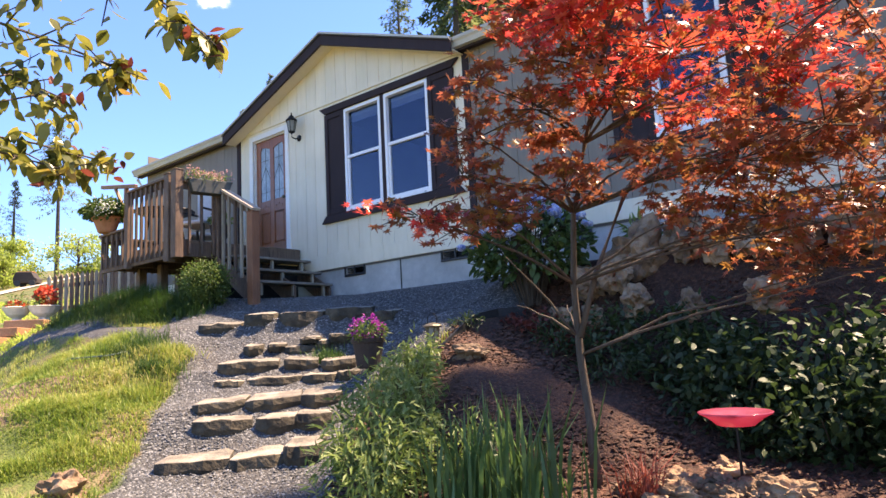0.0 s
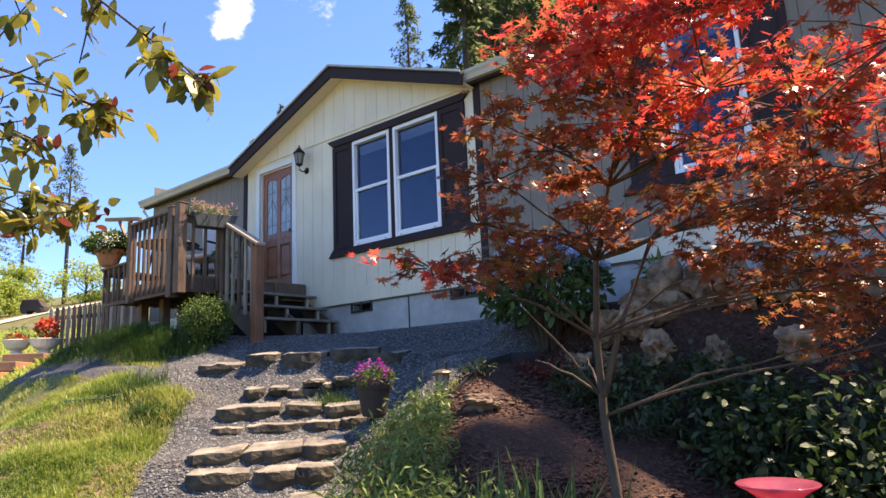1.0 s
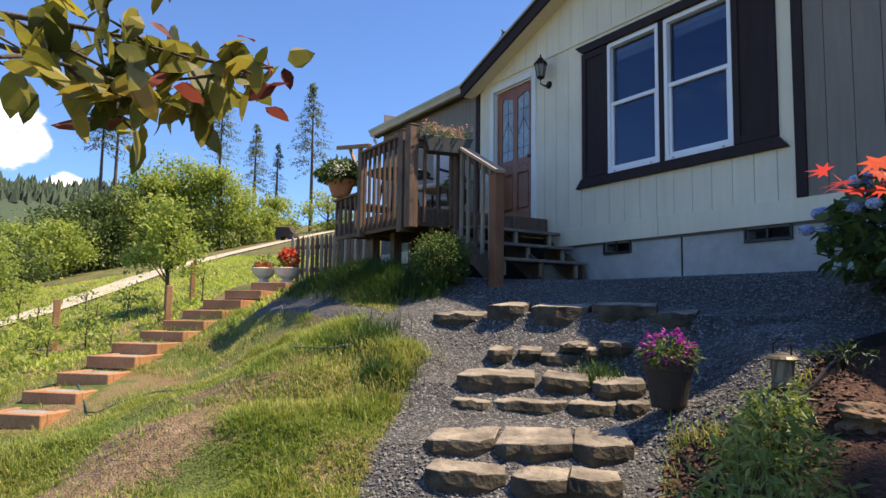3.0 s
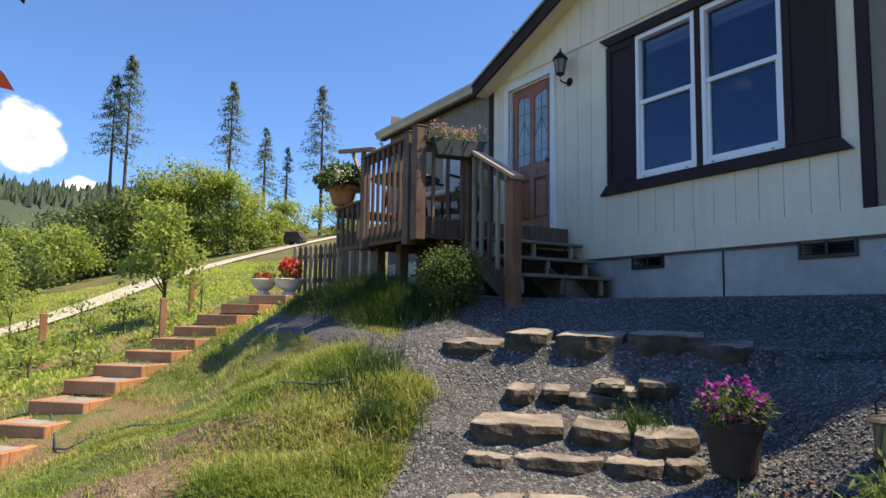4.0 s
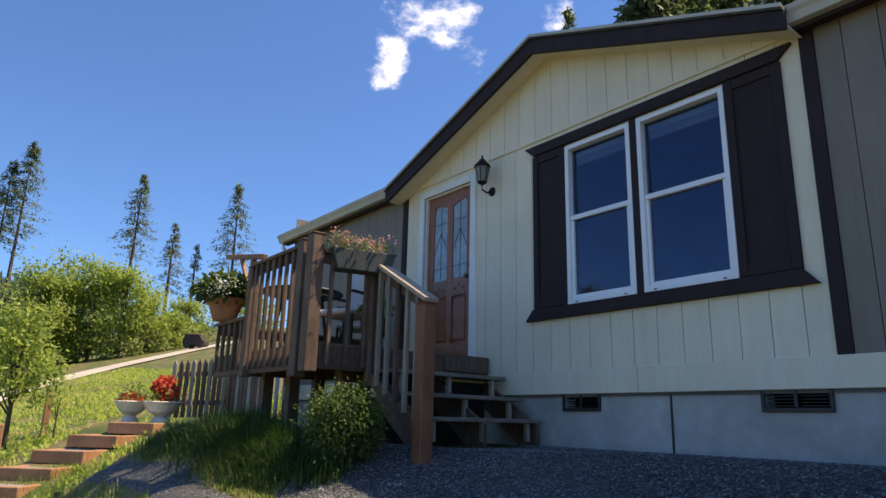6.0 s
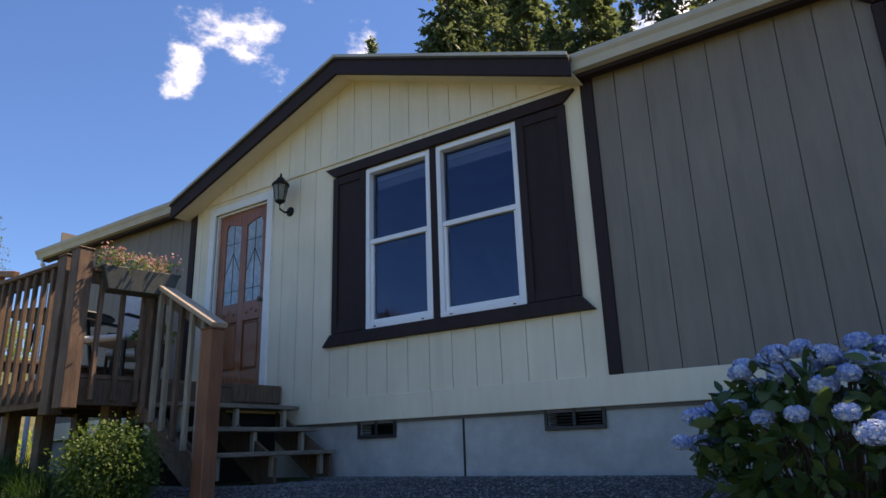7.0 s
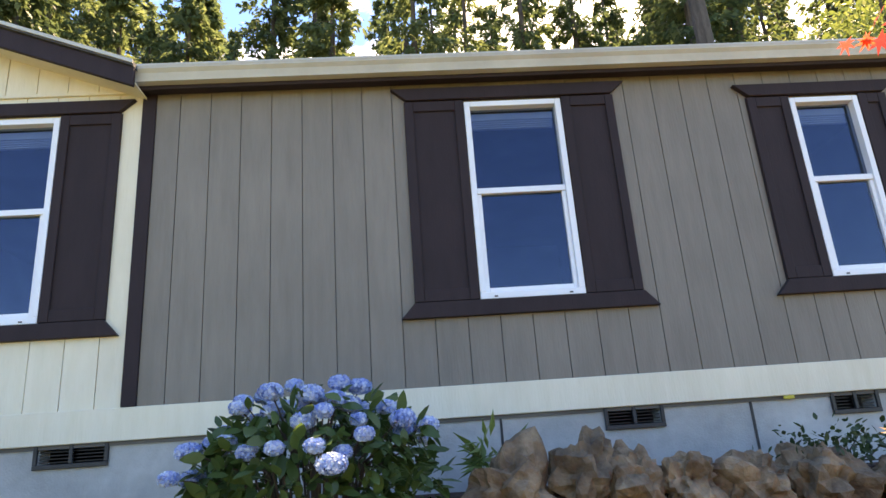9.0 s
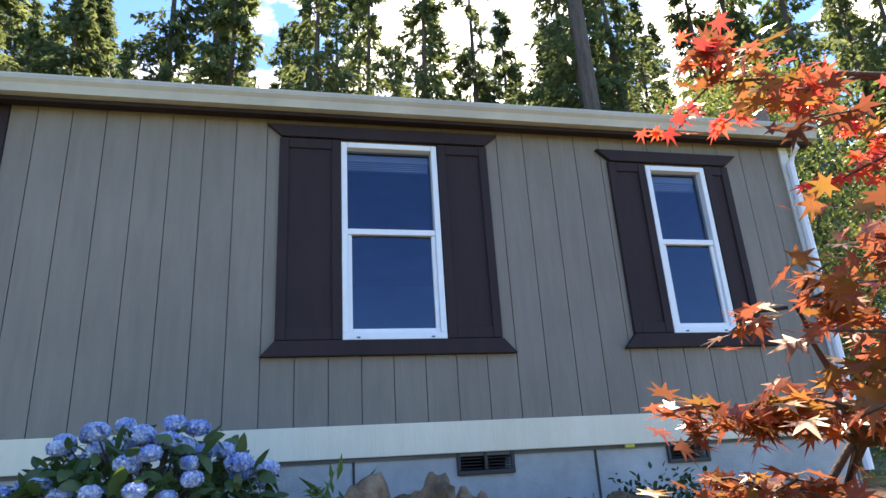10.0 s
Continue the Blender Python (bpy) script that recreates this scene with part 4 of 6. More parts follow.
part("base_cup", lathe([(0.015, 0), (0.05, 0.02), (0.055, 0.035)], 8, (lx, -0.17, lz + 0.025)), BLACKIRON, lamp)
part("glass", lathe([(0.048, 0), (0.076, 0.17)], 6, (lx, -0.17, lz + 0.06), False), WARMGLASS, lamp)
for k in range(6):
    a = 2 * math.pi * k / 6
    part("glazing_bar", beam((lx + 0.050 * math.cos(a), -0.17 + 0.050 * math.sin(a), lz + 0.06), (lx + 0.079 * math.cos(a), -0.17 + 0.079 * math.sin(a), lz + 0.232), 0.007, 0.007, 0), BLACKIRON, lamp)
part("roof_cap", lathe([(0.095, 0), (0.088, 0.02), (0.045, 0.065), (0.035, 0.085), (0.012, 0.10), (0.012, 0.12), (0.004, 0.145)], 12, (lx, -0.17, lz + 0.232)), BLACKIRON, lamp, smooth=True)


# ---- deck, entrance steps and railings ----
DZ = 0.86                             # deck floor
DX0, DX1, DY = -5.62, -3.36, -2.08
deck = thing("deck", "raised wooden deck with weathered plank floor beside the house", "deck")
for k in range(14):
    y0 = DY + 0.02 + k * 0.146
    part("floor_plank", box(DX0, DX1, y0, y0 + 0.140, DZ - 0.035, DZ, 0.004), DECKWOOD, deck)
part("rim_joist", box(DX0, DX1, DY, DY + 0.04, DZ - 0.23, DZ - 0.037, 0.004), DECKWOOD, deck)
part("rim_joist", box(DX1 - 0.04, DX1, DY + 0.042, -0.04, DZ - 0.23, DZ - 0.037, 0.004), DECKWOOD, deck)
for xx in (-5.45, -4.9, -4.2):
    part("joist", box(xx, xx + 0.04, DY + 0.05, -0.05, DZ - 0.2, DZ - 0.038), DECKWOOD, deck)
for xx, yy in ((-3.7, -1.55), (-4.75, -1.55), (-4.4, -0.9), (-5.40, -1.55), (-5.40, -0.9)):
    part("pier_post", box(xx - 0.06, xx + 0.06, yy - 0.06, yy + 0.06, gh(xx, yy) - 0.15, DZ - 0.16, 0.005), DECKWOOD, deck)
part("landing", box(-4.72, -3.34, -0.62, -0.045, 0.70, 0.868, 0.005), DECKWOOD, deck, "boxed wooden landing under the door")

railing = thing("deck_railing", "weathered wooden railing with upright slats on the deck", "railing", at=(0, 0, 0))


def rail_run(a, b, z0, z1, rail, spacing=0.125, cap=True):
    """Slats from z0 to z1 between two points of the plan, with a top rail and cap."""
    a, b = Vector((*a, 0)), Vector((*b, 0))
    d = b - a
    side = Vector((d.y, -d.x, 0)).normalized()
    n = max(2, int(d.length / spacing))
    part("top_rail", beam(a + Vector((0, 0, z1 - 0.06)), b + Vector((0, 0, z1 - 0.06)), 0.038, 0.088), DECKWOOD, rail)
    if cap:
        part("rail_cap", beam(a + Vector((0, 0, z1)), b + Vector((0, 0, z1)), 0.13, 0.034), DECKWOOD, rail)
    for k in range(n):
        p = a + d * ((k + 0.5) / n) + side * 0.038
        jitter = random.uniform(-0.006, 0.006)
        part("slat", box(p.x - 0.018, p.x + 0.018, p.y - 0.016, p.y + 0.016, z0 + jitter, z1 - 0.022, 0.003), DECKWOOD, rail)


def post(x, y, z0, z1, rail, mat=None, s=0.052, name="post"):
    q = part(name, box(x - s, x + s, y - s, y + s, z0, z1, 0.006), mat or DECKWOOD, rail)
    part("post_cap", box(x - s - 0.006, x + s + 0.006, y - s - 0.006, y + s + 0.006, z1 + 0.0005, z1 + 0.014, 0.005), mat or DECKWOOD, q)


RT = 1.74
rail_run((DX1 + 0.0, DY + 0.04), (DX1 + 0.0, -1.50), 0.66, RT - 0.08, railing, 0.135)
rail_run((-4.66, DY), (-3.55, DY), 0.67, RT, railing, 0.138)
rail_run((-5.58, DY), (-4.78, DY), 0.68, 1.20, railing, 0.15)
rail_run((DX0, -0.10), (DX0, DY), 0.67, 1.20, railing, 0.15)
post(DX1 + 0.0, DY - 0.03, 0.60, RT + 0.06, railing, DECKWOOD, 0.06)
post(-3.53, DY - 0.04, 0.56, RT + 0.03, railing, DECKWOOD, 0.058)
post(-4.71, DY - 0.02, 0.60, RT - 0.02, railing, DECKWOOD, 0.048)
post(DX1 - 0.02, -1.44, 0.50, RT - 0.02, railing, DECKWOOD, 0.06)

steps = thing("entrance_steps", "three open wooden entrance steps with worn grey treads", "steps")
TR = [(-3.34, 0.660), (-3.10, 0.455), (-2.86, 0.255)]
for x0, z in TR:
    part("tread", box(x0, x0 + 0.275, -1.42, -0.06, z - 0.036, z, 0.005), TREAD, steps)
    for yy in (-1.30, -0.75, -0.2):
        part("riser_block", box(x0 + 0.19, x0 + 0.235, yy - 0.02, yy + 0.02, z - 0.2, z - 0.037, 0.003), GREYWOOD, steps)
for yy in (-1.40, -0.74, -0.09):
    pts = [(-3.34, 0.62), (-2.62, 0.20), (-2.62, -0.02), (-2.80, -0.02), (-3.34, 0.36)]
    part("stringer", slab_poly(pts, yy - 0.018, yy + 0.018, "y"), DECKWOOD, steps)
# black sheet in place of the shade behind the open treads
part("shade_sheet", box(-3.345, -3.341, -1.40, -0.1, -0.05, 0.6), DARK, steps)

stair_rail = thing("stair_railing", "wooden stair railing with sloping sunlit-coloured handrail and red-brown newel post", "railing")
NX, NY, NTOP = -2.44, -1.56, 1.13
post(NX, NY, gh(NX, NY) - 0.1, NTOP, stair_rail, REDWOOD, 0.06, "newel_post")
A_, B_ = Vector((-3.40, -1.50, RT - 0.04)), Vector((NX + 0.07, NY, NTOP + 0.03))
part("handrail", beam(A_, B_, 0.14, 0.036), RAILTOP, stair_rail, "pale sloping handrail, coloured as in sunlight")
part("sub_rail", beam(A_ + Vector((0, 0, -0.07)), B_ + Vector((-0.1, 0, -0.02)), 0.036, 0.085), DECKWOOD, stair_rail)
for k in range(6):
    f = (k + 0.7) / 6.6
    p = A_.lerp(B_, f)
    part("slat", box(p.x - 0.02, p.x + 0.02, p.y - 0.055, p.y - 0.02, p.z - 1.08 + 0.06 * f, p.z - 0.03, 0.003), GREYWOOD if k % 3 else DECKWOOD, stair_rail)
part("bottom_rail", beam((-3.38, -1.515, 0.62), (NX, -1.56, 0.12), 0.036, 0.085), DECKWOOD, stair_rail)


# ---- pots and planters ----
def petals(points, r, mat, parent, seed, per=14, flat=0.2, name="bloom", shape=PETAL, size=0.02):
    rng = np.random.default_rng(seed)
    pts = np.repeat(np.asarray(points, float), per, 0)
    pts = pts + rng.normal(0, r, pts.shape)
    v, f = leaves(pts, size, shape, rng, flat)
    return tagged(soup(name, v, f, mat, parent), kind="stuff")


def ball_points(c, r, n, rng, shell=0.55):
    d = rng.normal(0, 1, (n, 3))
    d /= np.linalg.norm(d, axis=1)[:, None]
    rad = (shell + (1 - shell) * rng.uniform(0, 1, n) ** 0.6)[:, None]
    return np.asarray(c) + d * rad * np.asarray(r), d


def plant_in(parent, c, r, n, leaf, seed, shape=OVAL, size=0.05, flat=0.35, name="foliage"):
    rng = np.random.default_rng(seed)
    p, d = ball_points(c, r, n, rng, 0.35)
    v, f = leaves(p, size, shape, rng, flat, outward=d)
    return soup(name, v, f, leaf, parent)


planter = thing("rail_planter", "grey-green rail planter box full of pale pink flowers", "planter", at=(-3.36, -1.75, 1.5))
PX, PY, PZ = DX1 + 0.11, -1.72, 1.50
part("trough", moved(slab_poly([(-0.30, 0.0), (0.30, 0.0), (0.36, 0.19), (0.38, 0.19), (0.38, 0.21), (-0.38, 0.21), (-0.38, 0.19), (-0.36, 0.19)], -0.10, 0.10, "y", 0.006), pose(PX, PY + 0.02, PZ, 0, 0, 78) @ Matrix.Diagonal((0.82, 0.9, 0.9, 1))), GREYPLASTIC, planter)
rng = np.random.default_rng(3)
fp = np.stack([PX + rng.normal(0, 0.06, 44), PY + rng.uniform(-0.31, 0.31, 44), PZ + 0.22 + rng.uniform(0, 0.13, 44)], 1)
petals(fp, 0.018, PINKPETAL, planter, 4, 9)
v, f = leaves(np.stack([PX + rng.normal(0, 0.07, 420), PY + rng.uniform(-0.31, 0.31, 420), PZ + 0.18 + rng.uniform(-0.02, 0.13, 420)], 1), 0.05, LANCE, rng, 0.3)
soup("foliage", v, f, GREEN, planter)

pot = thing("flower_pot", "terracotta pot with bushy green plant and white blooms on the railing", "flower pot", at=(-5.33, DY - 0.02, 1.2))
cx, cy, cz = -5.33, DY - 0.06, 1.22
part("pot_body", lathe([(0.11, 0), (0.125, 0.02), (0.185, 0.19), (0.205, 0.19), (0.215, 0.24), (0.20, 0.245), (0.18, 0.20)], 22, (cx, cy, cz)), TERRACOTTA, pot, smooth=False)
plant_in(pot, (cx - 0.03, cy, cz + 0.35), (0.38, 0.34, 0.18), 1700, BOX, 5, OVAL, 0.07)
petals([(cx + 0.34 + 0.01 * a * math.cos(a * 2.4), cy - 0.20 + 0.018 * a * math.sin(a * 1.7), cz + 0.33 + 0.014 * a * math.sin(a * 2.4)) for a in range(9)], 0.04, WHITEPETAL, pot, 6, 12)

stand = thing("plant_hanger", "reddish wooden plant hanger arm above the railing", "plant hanger")
part("upright", beam((-5.05, DY + 0.1, DZ), (-5.05, DY + 0.1, 1.90), 0.055, 0.055), TIMBER, stand)
part("arm", beam((-5.85, DY + 0.1, 2.06), (-4.75, DY + 0.1, 1.87), 0.055, 0.055), TIMBER, stand)
part("brace", beam((-5.40, DY + 0.1, 1.95), (-5.07, DY + 0.1, 1.52), 0.04, 0.04), TIMBER, stand)

hook = thing("hanging_basket", "dark hanging flower basket on a curved iron hook", "hanging basket")
hv = tube([(-3.62, -1.86, RT), (-3.62, -1.86, RT + 0.1), (-3.60, -1.80, RT + 0.17), (-3.60, -1.70, RT + 0.15), (-3.60, -1.66, RT + 0.05)], [0.008] * 5, 6)
soup("hook", *hv, BLACKIRON, hook)
part("basket", lathe([(0.07, 0), (0.14, 0.10), (0.155, 0.22), (0.145, 0.22), (0.12, 0.12)], 16, (-3.75, -1.2, 0.97)), DARKPOT, hook)
part("saucer_stand", lathe([(0.11, 0), (0.11, 0.02), (0.03, 0.03), (0.03, 0.25), (0.10, 0.27)], 12, (-3.75, -1.2, DZ)), BLACKIRON, hook)
plant_in(hook, (-3.75, -1.2, 1.28), (0.17, 0.17, 0.10), 160, GREEN, 8, OVAL, 0.06)


def patio_chair(x, y, turn):
    ch = thing("patio_chair", "pale fabric patio chair with metal frame on the deck", "chair", "deck chairs", at=(x, y, DZ))
    m = pose(x, y, DZ, 0, 0, turn)
    part("seat", moved(box(-0.25, 0.25, -0.25, 0.25, 0.40, 0.46, 0.02), m), FABRIC, ch)
    part("backrest", moved(box(-0.25, 0.25, 0.24, 0.29, 0.47, 1.0, 0.02), m), FABRIC, ch)
    for a in (-0.24, 0.24):
        for b in (-0.22, 0.24):
            part("leg", moved(box(a - 0.015, a + 0.015, b - 0.015, b + 0.015, 0.0, 0.399 if b < 0 else 0.42, 0.003), m), BLACKIRON, ch)
        part("armrest", moved(box(a - 0.025, a + 0.025, -0.24, 0.239, 0.62, 0.645, 0.006), m), BLACKIRON, ch)
    return ch


patio_chair(-4.30, -1.20, 20)
patio_chair(-5.15, -0.55, -35)
tbl = thing("patio_table", "round dark patio table on the deck", "table", at=(-4.95, -1.4, DZ))
part("tabletop", lathe([(0.45, 0), (0.46, 0.012), (0.45, 0.025)], 28, (-4.95, -1.42, DZ + 0.70)), BLACKIRON, tbl)
for k in range(4):
    a = math.pi / 4 + k * math.pi / 2
    part("leg", beam((-4.95 + 0.34 * math.cos(a), -1.42 + 0.34 * math.sin(a), DZ), (-4.95 + 0.22 * math.cos(a), -1.42 + 0.22 * math.sin(a), DZ + 0.70), 0.03, 0.03), BLACKIRON, tbl)


# ---- stone steps, boulders ----
def flagstone(a, b, z, depth, thick, seed):
    """A rough slab whose front edge runs from a to b, laid level at z."""
    rnd = random.Random(seed)
    a, b = Vector((*a, z)), Vector((*b, z))
    d = b - a
    a, b = a + d * rnd.uniform(-0.01, 0.03), b - d * rnd.uniform(-0.01, 0.03)
    a.x, b.x = a.x + rnd.uniform(-0.02, 0.02), b.x + rnd.uniform(-0.02, 0.02)
    d = b - a
    back = Vector((-d.y, d.x, 0)).normalized()
    if back.x > 0:
        back = -back
    tip_a, tip_b = rnd.uniform(-0.015, 0.015), rnd.uniform(-0.015, 0.015)
    top, n, wave = [], 7, rnd.uniform(-0.022, 0.022)
    for k in range(n):
        f = k / (n - 1)
        top.append(a + d * f - back * (rnd.uniform(-0.014, 0.014) + wave * math.sin(3.2 * f + 5 * wave * 30) - 0.05 * (2 * f - 1) ** 4) + Vector((0, 0, tip_a + (tip_b - tip_a) * f)))
    for k in range(n - 1, -1, -1):
        f = k / (n - 1)
        top.append(a + d * (0.05 + 0.9 * f) + back * depth * (0.95 + rnd.uniform(-0.18, 0.12)) + Vector((0, 0, 0.07 * depth + tip_a + (tip_b - tip_a) * f)))
    bm = bmesh.new()
    tv = [bm.verts.new(p + Vector((0, 0, rnd.uniform(-0.007, 0.007)))) for p in top]
    mid = [bm.verts.new(p + Vector((rnd.uniform(-0.007, 0.007), rnd.uniform(-0.007, 0.007), -thick * rnd.uniform(0.25, 0.45))) - (back * 0.02 if i < n else Vector())) for i, p in enumerate(top)]
    lo = [bm.verts.new(p + Vector((0, 0, -thick)) + (back * 0.01)) for p in top]
    bm.faces.new(tv)
    for r0, r1 in ((tv, mid), (mid, lo)):
        for i in range(len(top)):
            j = (i + 1) % len(top)
            bm.faces.new((r0[i], r1[i], r1[j], r0[j]))
    bmesh.ops.recalc_face_normals(bm, faces=bm.faces)
    bmesh.ops.bevel(bm, geom=[e for e in bm.edges if all(v in set(tv) for v in e.verts)], offset=0.006, segments=1, affect="EDGES")
    bm.normal_update()
    # every face but the top gets the darker colour that carries its shade
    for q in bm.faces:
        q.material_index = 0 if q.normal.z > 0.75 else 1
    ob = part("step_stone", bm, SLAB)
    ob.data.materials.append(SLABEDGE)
    return tagged(ob, "rough buff flagstone slab set in the gravel path", "stone slab", "stone path steps")


ST = [((0.23, -4.34), (0.61, -3.97), -1.455, 0.34, 0.20), ((0.61, -3.97), (0.90, -3.70), -1.46, 0.34, 0.20), ((0.88, -3.71), (1.06, -3.54), -1.395, 0.30, 0.22),
      ((0.01, -3.93), (0.38, -3.58), -1.235, 0.22, 0.20), ((0.38, -3.58), (0.60, -3.38), -1.235, 0.22, 0.18), ((0.60, -3.37), (0.82, -3.16), -1.23, 0.22, 0.20),
      ((-0.19, -3.79), (0.11, -3.50), -1.11, 0.30, 0.15), ((0.11, -3.51), (0.47, -3.17), -1.10, 0.34, 0.15), ((0.46, -3.19), (0.70, -2.94), -1.08, 0.36, 0.20),
      ((-0.63, -3.31), (-0.42, -3.12), -0.965, 0.16, 0.12), ((-0.41, -3.10), (-0.05, -2.77), -0.95, 0.18, 0.15), ((-0.04, -2.76), (0.18, -2.55), -0.94, 0.18, 0.15), ((0.18, -2.54), (0.32, -2.41), -0.935, 0.18, 0.14),
      ((-0.74, -3.21), (-0.31, -2.80), -0.815, 0.30, 0.17), ((-0.30, -2.79), (-0.06, -2.56), -0.81, 0.26, 0.14), ((-0.05, -2.55), (0.21, -2.30), -0.825, 0.26, 0.15),
      ((-0.96, -2.77), (-0.82, -2.63), -0.66, 0.22, 0.10), ((-0.79, -2.60), (-0.66, -2.48), -0.65, 0.20, 0.08), ((-0.66, -2.50), (-0.38, -2.22), -0.685, 0.24, 0.14), ((-0.42, -2.25), (-0.30, -2.13), -0.63, 0.22, 0.10), ((-0.33, -2.17), (-0.15, -2.00), -0.585, 0.24, 0.09), ((-0.56, -2.36), (-0.42, -2.23), -0.60, 0.18, 0.06),
      ((-1.89, -2.71), (-1.48, -2.45), -0.39, 0.30, 0.15), ((-1.43, -2.42), (-1.15, -2.24), -0.305, 0.30, 0.24), ((-1.11, -2.22), (-0.67, -1.95), -0.295, 0.34, 0.28), ((-0.65, -1.93), (-0.22, -1.66), -0.275, 0.28, 0.24), ((-0.29, -1.71), (0.02, -1.52), -0.345, 0.34, 0.20)]
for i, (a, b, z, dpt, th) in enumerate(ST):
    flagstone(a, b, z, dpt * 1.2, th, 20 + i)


def boulder(x, y, z, s, seed, turn=0, flat=1.0, name="boulder", label="tan and brown rough boulder", group="bed boulders"):
    ob = link_mesh(name, rock_mesh(name, s, seed, flat), BOULDER)
    ob.matrix_basis = pose(x, y, z, 9 * math.sin(seed), 9 * math.cos(seed * 1.7), turn)
    return tagged(ob, label, "rock", group)


BR = [(2.45, -0.82, 0.02, (0.30, 0.22, 0.30)), (2.88, -0.78, 0.08, (0.19, 0.20, 0.28)), (3.14, -0.84, 0.03, (0.16, 0.2, 0.24)), (3.44, -0.82, 0.02, (0.20, 0.2, 0.22)), (3.80, -0.84, -0.02, (0.24, 0.22, 0.24)),
      (4.22, -0.80, 0.0, (0.26, 0.24, 0.26)), (4.68, -0.85, -0.05, (0.24, 0.2, 0.2)), (5.15, -0.85, -0.05, (0.26, 0.22, 0.22)), (2.05, -1.0, -0.22, (0.22, 0.2, 0.2)),
      (1.66, -1.45, -0.66, (0.11, 0.10, 0.10)), (1.90, -1.36, -0.54, (0.12, 0.11, 0.11)), (2.22, -1.38, -0.56, (0.13, 0.12, 0.12)), (2.60, -1.30, -0.46, (0.16, 0.15, 0.16)), (3.05, -1.32, -0.52, (0.13, 0.12, 0.13)),
      (3.62, -1.34, -0.48, (0.17, 0.16, 0.15)), (1.42, -1.55, -0.6, (0.09, 0.08, 0.08)), (2.35, -1.1, -0.2, (0.18, 0.16, 0.2)), (2.0, -1.7, -0.85, (0.10, 0.09, 0.08))]
for i, (x, y, z, s) in enumerate(BR):
    boulder(x, y, z - 0.02, tuple(0.85 * q for q in s), 40 + i, 40 * i)
boulder(1.70, -2.52, gh(1.70, -2.52) + 0.03, (0.13, 0.10, 0.07), 71, 20, label="pale yellow flat rock lying on bark mulch")
boulder(0.10, -4.86, gh(0.10, -4.86) + 0.05, (0.15, 0.13, 0.13), 72, 30, label="rounded grey-tan rock in the grass")
rnd = random.Random(9)
for i in range(22):
    a, r = rnd.uniform(0, 6.283), rnd.uniform(0.10, 0.55)
    x, y = 3.72 + r * math.cos(a), -3.30 + 0.8 * r * math.sin(a)
    s = rnd.uniform(0.045, 0.085)
    boulder(x, y, gh(x, y) + s * 0.4, (s * 1.2, s, s * 0.8), 80 + i, rnd.uniform(0, 180), name="cobble", label="small tan cobble round the glass bird bath", group="bird bath cobbles")

# pink glass bird bath
bath = thing("bird_bath", "pink glass dish bird bath on a thin metal stake", "bird bath", at=(3.80, -3.10, gh(3.80, -3.10)))
bx, by, bz = 3.80, -3.10, -1.185
part("dish", lathe([(0.02, -0.060), (0.09, -0.055), (0.14, -0.016), (0.178, 0.004), (0.184, 0.011), (0.178, 0.015), (0.132, 0.0), (0.08, -0.040), (0.02, -0.046)], 32, (bx, by, bz), False), PINKGLASS, bath, smooth=True)
part("stake", lathe([(0.008, -0.5), (0.008, -0.06), (0.03, -0.056)], 10, (bx, by, bz)), BLACKIRON, bath)

# lantern stake light by the path
lan = thing("path_lantern", "small bronze metal path lantern with loop handle", "lantern", at=(1.20, -2.36, gh(1.20, -2.36)))
lx, ly, lz = 1.20, -2.36, gh(1.20, -2.36) - 0.01
part("base", lathe([(0.062, 0), (0.066, 0.02), (0.058, 0.03)], 16, (lx, ly, lz)), BRONZE, lan)
part("lantern_glass", lathe([(0.050, 0.03), (0.050, 0.145)], 12, (lx, ly, lz), False), WARMGLASS, lan)
for k in range(6):
    a = math.pi * k / 3
    part("strap", beam((lx + 0.055 * math.cos(a), ly + 0.055 * math.sin(a), lz + 0.03), (lx + 0.055 * math.cos(a + 0.5), ly + 0.055 * math.sin(a + 0.5), lz + 0.148), 0.012, 0.006, 0), BRONZE, lan)
part("cap", lathe([(0.072, 0.145), (0.085, 0.155), (0.072, 0.168), (0.04, 0.18), (0.025, 0.185)], 16, (lx, ly, lz)), BRONZE, lan)
hv = tube([(lx - 0.05, ly, lz + 0.175), (lx - 0.05, ly, lz + 0.23), (lx - 0.02, ly, lz + 0.26), (lx + 0.02, ly, lz + 0.26), (lx + 0.05, ly, lz + 0.23), (lx + 0.05, ly, lz + 0.175)], [0.005] * 6, 6)
soup("handle", *hv, BLACKIRON, lan)
part("pedestal", lathe([(0.05, -0.25), (0.05, 0.0)], 10, (lx, ly, lz)), BLACKIRON, lan)

# flower pot beside the stone steps
fpot = thing("flower_pot", "dark brown pot with magenta petunias beside the stone steps", "flower pot", at=(0.56, -2.50, gh(0.56, -2.50)))
px, py, pz = 0.56, -2.50, gh(0.56, -2.50) - 0.01
part("pot_body", lathe([(0.095, 0), (0.105, 0.02), (0.138, 0.22), (0.152, 0.225), (0.156, 0.26), (0.142, 0.263), (0.13, 0.23)], 24, (px, py, pz)), DARKPOT, fpot)
plant_in(fpot, (px, py, pz + 0.31), (0.17, 0.17, 0.11), 620, BOX, 31, LANCE, 0.055)
rng = np.random.default_rng(32)
pp, _d = ball_points((px, py, pz + 0.36), (0.17, 0.17, 0.11), 46, rng, 0.7)
petals(pp, 0.012, PURPLE, fpot, 33, 6, 0.4, size=0.026)

